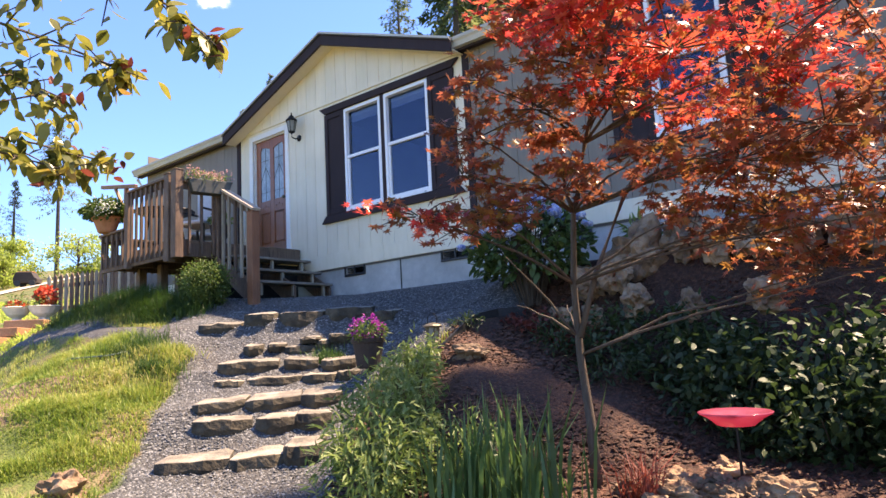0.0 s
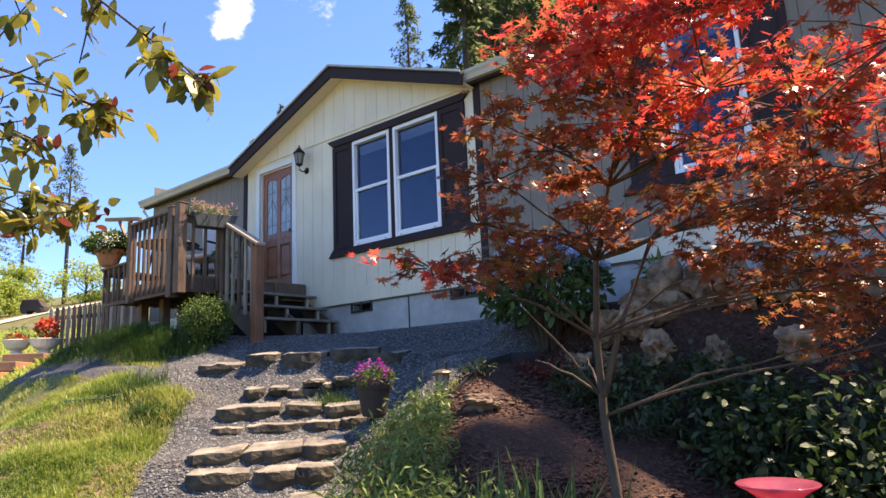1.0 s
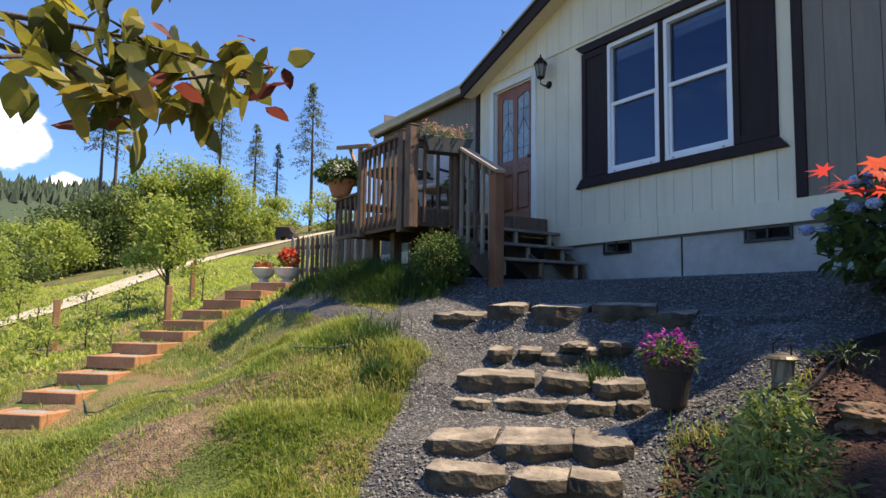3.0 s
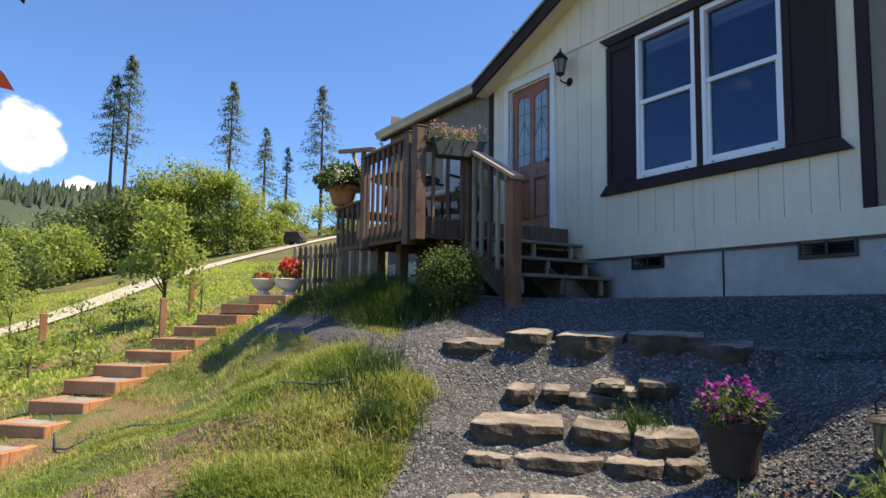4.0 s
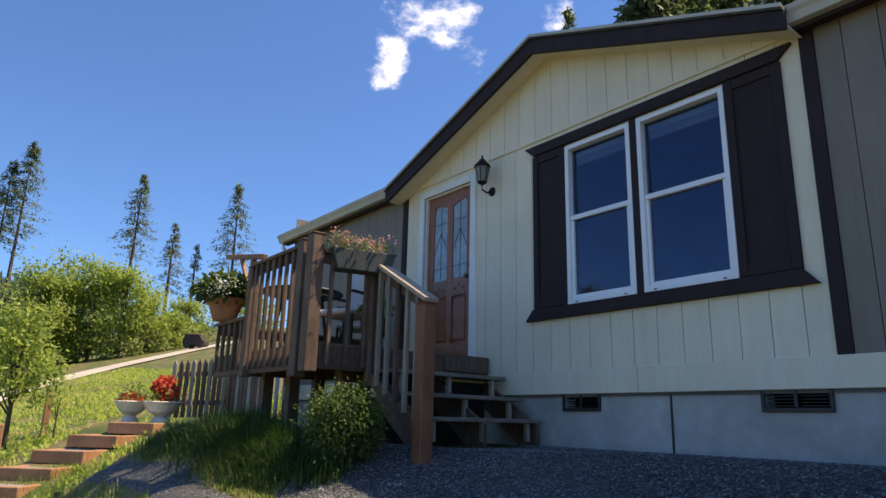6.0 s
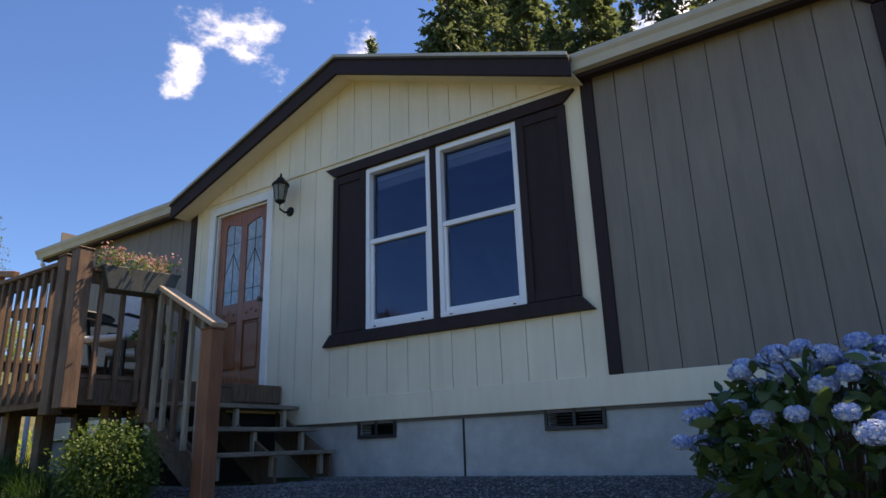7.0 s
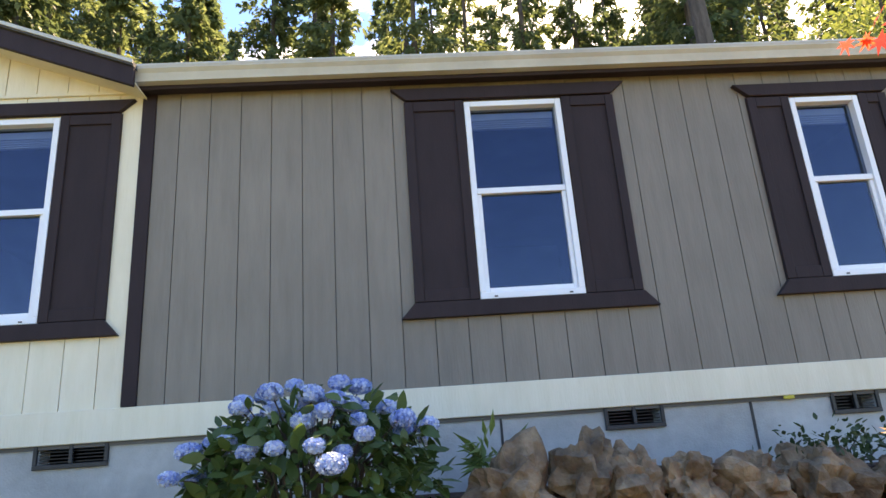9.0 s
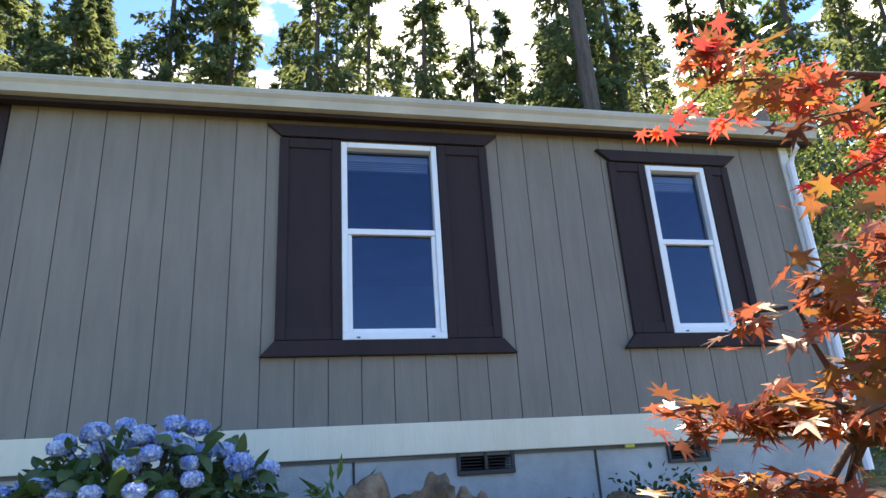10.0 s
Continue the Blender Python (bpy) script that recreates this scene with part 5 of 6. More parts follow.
# black edging round the terrace
ev, ef = [], []
curve_ = [(1.06, -2.95), (1.27, -2.65), (1.36, -2.40), (1.37, -2.15), (1.32, -1.9), (1.36, -1.6), (1.48, -1.3)]
for i, (x, y) in enumerate(curve_):
    zt = max(gh(x - 0.12, y), gh(x + 0.1, y)) + 0.04
    ev += [(x, y, zt), (x + 0.018, y, zt), (x + 0.018, y, zt - 0.35), (x, y, zt - 0.35)]
for i in range(len(curve_) - 1):
    for k in range(4):
        ef.append((4 * i + k, 4 * i + (k + 1) % 4, 4 * i + 4 + (k + 1) % 4, 4 * i + 4 + k))
tagged(soup("edging", ev, ef, EDGING), "black plastic lawn edging between gravel and mulch", "edging", kind="structure")


# ---- timber garden steps on the bank ----
TS = [((-4.78, -6.12), -1.42), ((-5.16, -5.80), -1.27), ((-5.55, -5.47), -1.12), ((-5.94, -5.15), -0.96), ((-6.35, -4.84), -0.83), ((-6.73, -4.46), -0.69), ((-7.10, -4.11), -0.55), ((-7.46, -3.77), -0.40), ((-7.81, -3.40), -0.23), ((-8.14, -2.98), -0.06), ((-8.51, -2.44), 0.10)]
for i, ((x, y), z) in enumerate(TS):
    st = thing("timber_step", "orange-brown squared timber garden step filled with gravel", "garden step", "timber garden steps", at=(x, y, z - 0.16))
    m = pose(x, y, z, 0, 0, 47)
    part("front_timber", moved(box(0, 0.66, 0, 0.09, -0.15, 0.0, 0.008), m), TIMBER, st)
    part("side_timber", moved(box(0.57, 0.66, 0.092, 0.64, -0.15, -0.002, 0.008), m), TIMBER, st)
    part("side_timber", moved(box(0.0, 0.09, 0.092, 0.64, -0.15, -0.002, 0.008), m), TIMBER, st)
    part("gravel_fill", moved(box(0.006, 0.654, 0.02, 0.62, -0.34, -0.171), m), PATHGREY, st)
    part("gravel_top", moved(box(0.092, 0.568, 0.092, 0.64, -0.17, -0.014), m), PATHGREY, st, "grey gravel filling")

# white pots with red flowers at the top of them
for i, (x, y, s) in enumerate(((-9.35, -1.95, 1.0), (-9.0, -1.60, 1.15))):
    wp = thing("stone_urn", "white cast stone urn with red flowers", "urn", "white urns", at=(x, y, 0.1))
    part("urn_body", lathe([(0.13 * s, 0), (0.11 * s, 0.05), (0.07 * s, 0.09), (0.17 * s, 0.16), (0.24 * s, 0.28), (0.26 * s, 0.30), (0.24 * s, 0.31), (0.20 * s, 0.26)], 20, (x, y, 0.10)), WHITESTONE, wp)
    plant_in(wp, (x, y, 0.50), (0.2 * s, 0.2 * s, 0.18 * s), 140, GREEN, 50 + i, LANCE, 0.1)
    if i:
        rng = np.random.default_rng(52)
        pp, _d = ball_points((x, y, 0.60), (0.20, 0.20, 0.20), 60, rng, 0.4)
        petals(pp, 0.02, REDPETAL, wp, 53, 8, 0.3, size=0.06)
    else:
        rng = np.random.default_rng(54)
        pp, _d = ball_points((x, y, 0.45), (0.20, 0.20, 0.06), 25, rng, 0.4)
        petals(pp, 0.02, REDPETAL, wp, 55, 6, 0.3, size=0.05)

# picket fence beyond the deck
pf = thing("picket_fence", "weathered grey-brown picket fence beyond the deck", "fence", at=(-9.6, -1.3, 0.2))
for k in range(22):
    f = k / 21
    x, y = -9.75 + 2.9 * f * 0.86, -1.25 + 2.9 * f * 0.5 - 0.9 * f * f
    part("picket", moved(slab_poly([(-0.042, 0), (0.042, 0), (0.042, 0.86), (0, 0.93), (-0.042, 0.86)], -0.011, 0.011, "y"), pose(x, y, 0.17 + 0.02 * math.sin(5 * f), 0, 0, 28 - 25 * f)), DECKWOOD if k % 3 else GREYWOOD, pf)
for zz in (0.42, 0.88):
    part("fence_rail", beam((-9.78, -1.22, zz), (-8.5, -0.55, zz), 0.03, 0.08), GREYWOOD, pf)
    part("fence_rail", beam((-8.5, -0.55, zz), (-7.2, -0.68, zz), 0.03, 0.08), GREYWOOD, pf)

# rail fence with slanting poles along the meadow
rf = thing("pole_fence", "rustic pole fence with brown posts along the meadow", "fence")
FP = [(-5.2, -9.6), (-7.6, -7.4), (-9.75, -5.35), (-9.8, -3.57), (-12.5, -2.6)]
for i, (x, y) in enumerate(FP):
    z = gh(x, y)
    part("fence_post", box(x - 0.055, x + 0.055, y - 0.055, y + 0.055, z - 0.3, z + 0.85, 0.01), TIMBER, rf)

# pale road climbing the meadow
road_pts = [(-8, -15), (-12.5, -8.8), (-16.2, -5.7), (-19.5, -4.2), (-26.5, -1.4), (-32.4, 2.5), (-39.0, 8.2), (-44.0, 14.0)]
rv, rf_ = [], []
for i in range(61):
    s = i / 60 * (len(road_pts) - 1)
    k = min(int(s), len(road_pts) - 2)
    p0, p1 = Vector(road_pts[k]), Vector(road_pts[k + 1])
    p = p0.lerp(p1, s - k)
    d = (p1 - p0).normalized()
    nrm = Vector((-d.y, d.x))
    wd = 0.45 + 0.014 * abs(p.x)
    for q in (-1, 1):
        e = p + nrm * q * wd
        rv.append((e.x, e.y, gh(e.x, e.y) + 0.06))
    if i:
        rf_.append((2 * i - 2, 2 * i - 1, 2 * i + 1, 2 * i))
tagged(soup("road", rv, rf_, ROADGRAVEL), "pale gravel track climbing the meadow", "road", kind="structure")

# garden hose on the bank
hz = [(-1.9 - 0.25 * k + 0.25 * math.sin(k * 1.3), -3.35 - 0.16 * k - 0.2 * math.sin(k * 0.8)) for k in range(16)]
hv = tube([(x, y, gh(x, y) + 0.03) for x, y in hz], [0.011] * 16, 6)
tagged(soup("garden_hose", *hv, HOSE, smooth=True), "thin green garden hose lying on the grass", "hose")

# parked vehicle shape far up the track
van = thing("far_vehicle", "dark small parked vehicle far up the track", "vehicle", at=(-41.0, 9.3, gh(-41.0, 9.3)))
vz = gh(-41.0, 9.3)
vb = part("body", moved(slab_poly([(-1.1, 0.35), (1.1, 0.35), (1.15, 0.8), (0.9, 0.95), (0.6, 1.5), (-0.9, 1.5), (-1.15, 0.9)], -0.75, 0.75, "y", 0.06), pose(-41.0, 9.3, vz, 0, 0, 50) @ Matrix.Scale(0.6, 4)), DARKPOT, van)
for a in (-0.7, 0.7):
    for b in (-0.7, 0.7):
        part("wheel", moved(lathe([(0.3, -0.1), (0.33, -0.05), (0.33, 0.05), (0.3, 0.1)], 14), pose(-41.0, 9.3, vz, 0, 0, 50) @ Matrix.Scale(0.6, 4) @ pose(a, b, 0.33, 90)), EDGING, van)
part("roof_rack", moved(box(-0.8, 0.6, -0.6, 0.6, 1.51, 1.58, 0.02), pose(-41.0, 9.3, vz, 0, 0, 50) @ Matrix.Scale(0.6, 4)), TERRACOTTA, van)


# ---- plants near the house ----
def shrub(name, label, category, c, r, n, mat, shape, size, seed, flat=0.35, shell=0.5, group="", stems=8):
    """A rounded leafy shrub: stems from the base and leaves in uneven clumps."""
    rng = np.random.default_rng(seed)
    base = (c[0], c[1], gh(c[0], c[1]))
    ob = thing(name, label, category, group, at=base)
    cl, d = ball_points(c, np.asarray(r) * 0.78, max(6, n // 45), rng, 0.45)
    cl = cl[cl[:, 2] > base[2] - 0.02]
    p = cl[rng.integers(0, len(cl), n)] + rng.normal(0, 0.2, (n, 3)) * np.asarray(r)
    q, e = ball_points(c, r, n // 3, rng, shell)
    p = np.concatenate([p, q])
    p = p[p[:, 2] > base[2] - 0.01]
    out = p - np.asarray(c)
    v, f = leaves(p, size, shape, rng, flat, outward=out)
    soup("foliage", v, f, mat, ob)
    st = []
    for k in range(stems):
        t = cl[rng.integers(0, len(cl))]
        mid = (np.asarray(base) * 0.5 + t * 0.5) + rng.normal(0, 0.03, 3)
        st.append(tube([base, tuple(mid), tuple(t)], [0.008, 0.006, 0.003], 5))
    soup("stem", *join_soups(st), BARK, ob)
    return ob


shrub("boxwood_shrub", "round clipped green boxwood shrub by the entrance steps", "shrub", (-2.78, -2.05, 0.17), (0.34, 0.31, 0.32), 6500, BOX, OVAL, 0.030, 101)

# hydrangea with blue mop heads
hyd = thing("hydrangea", "blue hydrangea bush with large round flower heads", "hydrangea", at=(1.45, -1.10, gh(1.45, -1.1)))
rng = np.random.default_rng(111)
hc = np.array((1.45, -1.10, 0.18))
p, d = ball_points(hc, (0.64, 0.50, 0.45), 1500, rng, 0.5)
p = p[p[:, 2] > -0.12]
v, f = leaves(p, 0.10, OVAL, rng, 0.45, outward=p - hc, droop=0.15)
soup("foliage", v, f, HYDLEAF, hyd)
heads = []
for k in range(700):
    a, e = rng.uniform(0, 6.283), 1.45 * rng.uniform(0.0, 1.0) ** 0.7
    h = hc + np.array((0.66 * math.cos(a) * math.cos(e), 0.52 * math.sin(a) * math.cos(e), 0.43 * math.sin(e))) * rng.uniform(0.84, 1.10)
    if all(np.linalg.norm(h - o) > 0.095 for o in heads):
        heads.append(h)
    if len(heads) >= 64:
        break
for i, h in enumerate(heads):
    r_ = 0.034 + 0.026 * rng.uniform()
    pp, dd = ball_points(h, (r_ * 1.18, r_ * 1.18, r_ * 0.74), 84, rng, 0.74)
    vs = []
    core = lathe([(0.001, -0.5 * r_), (0.45 * r_, -0.38 * r_), (0.66 * r_, 0.0), (0.45 * r_, 0.38 * r_), (0.001, 0.5 * r_)], 8, tuple(h), False)
    for q, e in zip(pp, dd):
        t1 = np.cross(e, (0.3, 0.2, 0.9))
        t1 /= np.linalg.norm(t1)
        t2 = np.cross(e, t1)
        for k in range(4):
            a = k * math.pi / 2 + q[0] * 40
            u, w_ = t1 * math.cos(a) + t2 * math.sin(a), -t1 * math.sin(a) + t2 * math.cos(a)
            s = 0.0185
            vs.append(([tuple(q), tuple(q + (u * 0.9 + w_ * 0.5) * s + e * 0.004), tuple(q + u * 1.3 * s), tuple(q + (u * 0.9 - w_ * 0.5) * s + e * 0.004)], [(0, 1, 2, 3)]))
    cv = [tuple(v.co) for v in core.verts]
    core.verts.index_update()
    vs.append((cv, [tuple(v.index for v in q.verts) for q in core.faces]))
    core.free()
    soup("flower_head", *join_soups(vs), BLUEPETAL, hyd, "blue and white mop flower head")
    soup("stem", *tube([(1.45 + 0.15 * (h[0] - 1.45), -1.1 + 0.15 * (h[1] + 1.1), gh(1.45, -1.1) - 0.05), tuple((h + hc) / 2 - (0, 0, 0.05)), tuple(h)], [0.008, 0.006, 0.004], 5), BARK, hyd)


# the red maple
def branch_path(a, b, sag, rng, n=6):
    a, b = np.asarray(a, float), np.asarray(b, float)
    out = []
    for k in range(n):
        f = k / (n - 1)
        q = a + (b - a) * f + np.array((0, 0, sag * math.sin(math.pi * f))) + rng.normal(0, 0.012, 3) * math.sin(math.pi * f)
        out.append(tuple(q))
    return out


maple = thing("maple_tree", "small red Japanese maple with layered orange and red leaves", "tree", at=(3.14, -3.39, gh(3.14, -3.39)))
MS = np.array((-0.09, -0.08, 0.0))
rng = np.random.default_rng(7)
T0 = (3.24, -3.33, gh(3.15, -3.41) - 0.1)
trunk_pts = [T0, (3.22, -3.31, -1.2), (3.17, -3.27, -0.85), (3.16, -3.26, -0.45), (3.22, -3.31, -0.05), (3.38, -3.42, 0.30), (3.58, -3.58, 0.62), (3.75, -3.75, 0.95)]
trunk_pts = [tuple(np.asarray(q) + MS) for q in trunk_pts]
limbs = [tube(trunk_pts, [0.036, 0.026, 0.022, 0.019, 0.015, 0.012, 0.009, 0.005], 9),
         tube([tuple(np.asarray(q) + MS) for q in ((3.19, -3.29, -0.75), (3.26, -3.18, -0.4), (3.42, -3.05, 0.05), (3.75, -3.1, 0.4), (4.1, -3.4, 0.7))], [0.019, 0.016, 0.013, 0.009, 0.005], 8)]
for q in ((2.9, -3.55, -0.28), (2.98, -3.02, -0.55), (2.86, -3.4, -0.55)):
    limbs.append(tube(branch_path((3.08, -3.35, -0.75), np.asarray(q) + MS, 0.02, rng), [0.009, 0.008, 0.007, 0.006, 0.004, 0.003], 5))
# tiers of foliage: centre, radii, number of twigs, leaf sort
tiers = [((2.98, -4.38, -0.16), (0.24, 0.36, 0.05), 14, 2), ((3.08, -3.95, -0.12), (0.28, 0.36, 0.07), 20, 1), ((3.35, -3.65, 0.0), (0.34, 0.36, 0.08), 14, 1), ((3.15, -4.25, 0.02), (0.24, 0.3, 0.06), 9, 1),
         ((3.14, -4.10, 0.24), (0.24, 0.30, 0.07), 9, 1), ((3.32, -3.85, 0.40), (0.32, 0.34, 0.08), 13, 1), ((3.40, -3.92, 0.62), (0.34, 0.34, 0.09), 16, 1), ((3.2, -4.15, 0.50), (0.2, 0.25, 0.08), 8, 1),
         ((3.52, -3.88, 0.86), (0.38, 0.38, 0.08), 17, 2), ((3.75, -3.92, 1.04), (0.44, 0.42, 0.08), 20, 0), ((3.42, -4.12, 0.80), (0.28, 0.24, 0.08), 10, 2),
         ((3.95, -4.02, 0.88), (0.42, 0.38, 0.09), 28, 0), ((4.25, -3.95, 1.06), (0.44, 0.40, 0.08), 20, 0), ((4.45, -4.0, 0.80), (0.42, 0.38, 0.10), 24, 0), ((4.75, -3.9, 1.0), (0.40, 0.4, 0.1), 22, 0), ((4.1, -4.2, 0.66), (0.36, 0.3, 0.08), 20, 0), ((3.75, -4.2, 0.62), (0.3, 0.26, 0.08), 18, 0),
         ((3.72, -3.80, 0.42), (0.36, 0.40, 0.12), 20, 2), ((4.05, -3.90, 0.46), (0.42, 0.40, 0.13), 20, 0), ((4.35, -3.80, 0.30), (0.44, 0.40, 0.15), 22, 2), ((4.7, -3.9, 0.45), (0.4, 0.4, 0.18), 20, 2),
         ((3.88, -3.60, 0.14), (0.36, 0.38, 0.13), 15, 1), ((4.18, -3.55, 0.0), (0.42, 0.40, 0.15), 18, 1), ((4.55, -3.65, 0.05), (0.42, 0.40, 0.18), 20, 1), ((4.85, -3.7, 0.1), (0.36, 0.40, 0.2), 15, 1),
         ((3.80, -3.25, -0.16), (0.30, 0.34, 0.12), 10, 1), ((4.25, -3.35, -0.24), (0.40, 0.38, 0.14), 15, 1), ((4.65, -3.35, -0.30), (0.42, 0.40, 0.16), 16, 1), ((4.4, -3.1, -0.5), (0.5, 0.4, 0.16), 15, 1), ((4.9, -3.3, -0.5), (0.4, 0.4, 0.2), 14, 1),
         ((3.95, -3.2, 0.05), (0.35, 0.35, 0.2), 21, 1), ((4.35, -3.15, 0.12), (0.4, 0.35, 0.22), 24, 1), ((4.7, -3.2, 0.2), (0.4, 0.35, 0.25), 22, 1), ((4.1, -3.1, -0.30), (0.35, 0.3, 0.18), 18, 1), ((4.5, -3.0, -0.2), (0.4, 0.3, 0.2), 21, 1), ((4.0, -3.3, 0.4), (0.4, 0.35, 0.15), 14, 2), ((4.5, -3.4, 0.55), (0.4, 0.35, 0.15), 18, 0),
         ((3.12, -3.42, 0.36), (0.15, 0.18, 0.05), 11, 1), ((3.18, -3.38, 0.22), (0.15, 0.16, 0.05), 9, 1),
         ((3.22, -3.42, 1.16), (0.16, 0.20, 0.04), 5, 2), ((3.36, -3.46, 1.10), (0.22, 0.22, 0.05), 7, 2), ((3.18, -3.56, 0.56), (0.14, 0.20, 0.04), 6, 1), ((3.22, -3.60, 0.36), (0.18, 0.22, 0.05), 6, 1), ((3.62, -3.55, 0.85), (0.24, 0.26, 0.09), 7, 2), ((3.58, -3.5, 0.45), (0.24, 0.26, 0.09), 7, 1), ((3.45, -3.4, 0.15), (0.28, 0.28, 0.1), 8, 1), ((3.85, -3.4, 0.7), (0.26, 0.28, 0.1), 14, 1)]
bright, dull = [], []
for c, r, nt, sort in tiers:
    c, r = np.asarray(c) + MS, np.asarray(r)
    s0 = min(trunk_pts, key=lambda q: abs(q[2] - (c[2] - 0.15)))
    s0 = np.asarray(s0)
    limbs.append(tube(branch_path(s0, c, 0.04, rng), [0.009, 0.008, 0.007, 0.005, 0.004, 0.003], 6))
    for k in range(nt):
        a, q = rng.uniform(0, 6.283), math.sqrt(rng.uniform(0.08, 1))
        tip = c + r * np.array((math.cos(a) * q, math.sin(a) * q, rng.normal(0, 0.8)))
        start = c + (tip - c) * 0.1
        limbs.append(tube([tuple(start), tuple((start + tip) / 2 + (0, 0, 0.015)), tuple(tip)], [0.004, 0.003, 0.002], 4))
        nl = 13
        f = rng.uniform(0.35, 1.08, nl)[:, None]
        pts = start + (tip - start) * f + rng.normal(0, 0.035, (nl, 3)) * (1, 1, 0.45)
        (bright if sort == 0 or (sort == 2 and k % 2) else dull).append(pts)
v, f = leaves(np.concatenate(bright), 0.043, star_leaf(7), rng, 0.62, droop=0.35, spread=0.3, fold=0.06)
soup("foliage", v, f, MAPLE, maple, "orange and red palmate leaves")
v, f = leaves(np.concatenate(dull), 0.046, star_leaf(7), rng, 0.62, droop=0.35, spread=0.3, fold=0.06)
soup("foliage", v, f, MAPLEDARK, maple, "dark purple palmate leaves")
soup("trunk", *join_soups(limbs), BARK, maple, "slender grey-brown trunk and limbs", True)

# crab apple whose twigs hang over the path
apple = thing("crabapple_tree", "crab apple tree with green and bronze leaves overhanging the path", "tree", at=(1.3, -7.3, gh(1.3, -7.3)))
rng = np.random.default_rng(17)
az0 = gh(1.3, -7.3)
limbs = [tube([(1.3, -7.3, az0 - 0.1), (1.32, -7.28, az0 + 0.6), (1.38, -7.2, az0 + 1.3), (1.5, -7.1, az0 + 2.2), (1.6, -7.0, az0 + 3.2)], [0.09, 0.08, 0.07, 0.05, 0.02], 9)]
pts = []
TW = [((1.45, -7.15, 0.55), (2.50, -5.62, 0.30), 0.16, 84, 0.32), ((1.45, -7.15, 0.5), (2.36, -5.80, 0.20), 0.14, 60, 0.30), ((1.45, -7.15, 0.15), (2.17, -5.54, 0.05), 0.10, 66, 0.26), ((1.45, -7.15, 0.1), (2.20, -5.72, -0.02), 0.10, 50, 0.2), ((1.5, -7.1, 1.0), (3.05, -5.62, 0.24), 0.34, 66, 0.24),
      ((1.5, -7.1, 1.3), (2.2, -6.0, 1.35), 0.1, 40, 0.4), ((1.55, -7.0, 1.6), (1.6, -6.0, 1.7), 0.1, 40, 0.4), ((1.45, -7.15, 1.0), (0.8, -6.2, 1.1), 0.1, 40, 0.4), ((1.5, -7.1, 1.2), (0.6, -7.9, 1.4), 0.1, 40, 0.4)]
for a, b, sag, n, sc in TW:
    path_ = branch_path(a, b, sag, rng, 8)
    limbs.append(tube(path_, [0.022, 0.017, 0.013, 0.010, 0.008, 0.006, 0.004, 0.003], 6))
    pa = np.asarray(path_)
    for k in range(n // 3):
        f = 1 - 0.5 * rng.uniform() ** 1.6
        i = min(int(f * 7), 6)
        s0 = pa[i] + (pa[i + 1] - pa[i]) * (f * 7 - i)
        tip = s0 + rng.normal(0, sc * (1.25 - f) * 1.1, 3) * (1, 1, 0.5) - (0, 0, 0.04)
        limbs.append(tube([tuple(s0), tuple((s0 + tip) / 2), tuple(tip)], [0.004, 0.003, 0.002], 4))
        m_ = rng.integers(6, 11)
        g = rng.uniform(0.25, 1.05, m_)[:, None]
        pts.append(s0 + (tip - s0) * g + rng.normal(0, 0.02, (m_, 3)))
v, f = leaves(np.concatenate(pts), 0.064, OVAL, rng, 0.35, droop=0.7, fold=0.2)
soup("foliage", v, f, APPLE, apple, "green, yellow and bronze oval leaves")
young = np.concatenate([np.asarray(b) + rng.normal(0, 0.03, (7, 3)) for a, b, _s, _n, _c in TW[:5]])
v, f = leaves(young, 0.05, OVAL, rng, 0.3, droop=0.2, fold=0.25)
soup("young_leaves", v, f, DRYBROWN, apple, "red young leaves at the twig tips")
soup("trunk", *join_soups(limbs), BARK, apple, "grey-brown trunk and twigs", True)

# leafy edge shrubs between path and bed
for i, (x, y, rx, ry, rz, n) in enumerate(((1.85, -3.62, 0.34, 0.40, 0.32, 900), (2.15, -4.10, 0.34, 0.36, 0.28, 750), (1.62, -3.15, 0.24, 0.30, 0.26, 500), (1.42, -2.80, 0.14, 0.20, 0.20, 300), (2.45, -3.75, 0.3, 0.3, 0.18, 320))):
    shrub("edge_shrub", "loose light green leafy shrub beside the stone steps", "shrub", (x, y, gh(x, y) + rz * 0.95), (rx, ry, rz * 1.3), int(n * 1.7), EDGELEAF, LANCE, 0.066, 130 + i, 0.4, 0.4, "path edge shrubs")

# iris clump
iris = thing("iris_clump", "clump of upright sword-shaped green iris leaves", "iris", at=(2.85, -4.15, gh(2.85, -4.15)))
rng = np.random.default_rng(140)
ip = np.stack([2.96 + rng.normal(0, 0.17, 190), -4.05 + rng.normal(0, 0.13, 190)], 1)
ip = np.column_stack([ip, ground_height(ip[:, 0], ip[:, 1]) - 0.02])
v, f = blades(ip, 0.54, 0.026, rng, 0.35)
soup("foliage", v, f, IRISLEAF, iris)

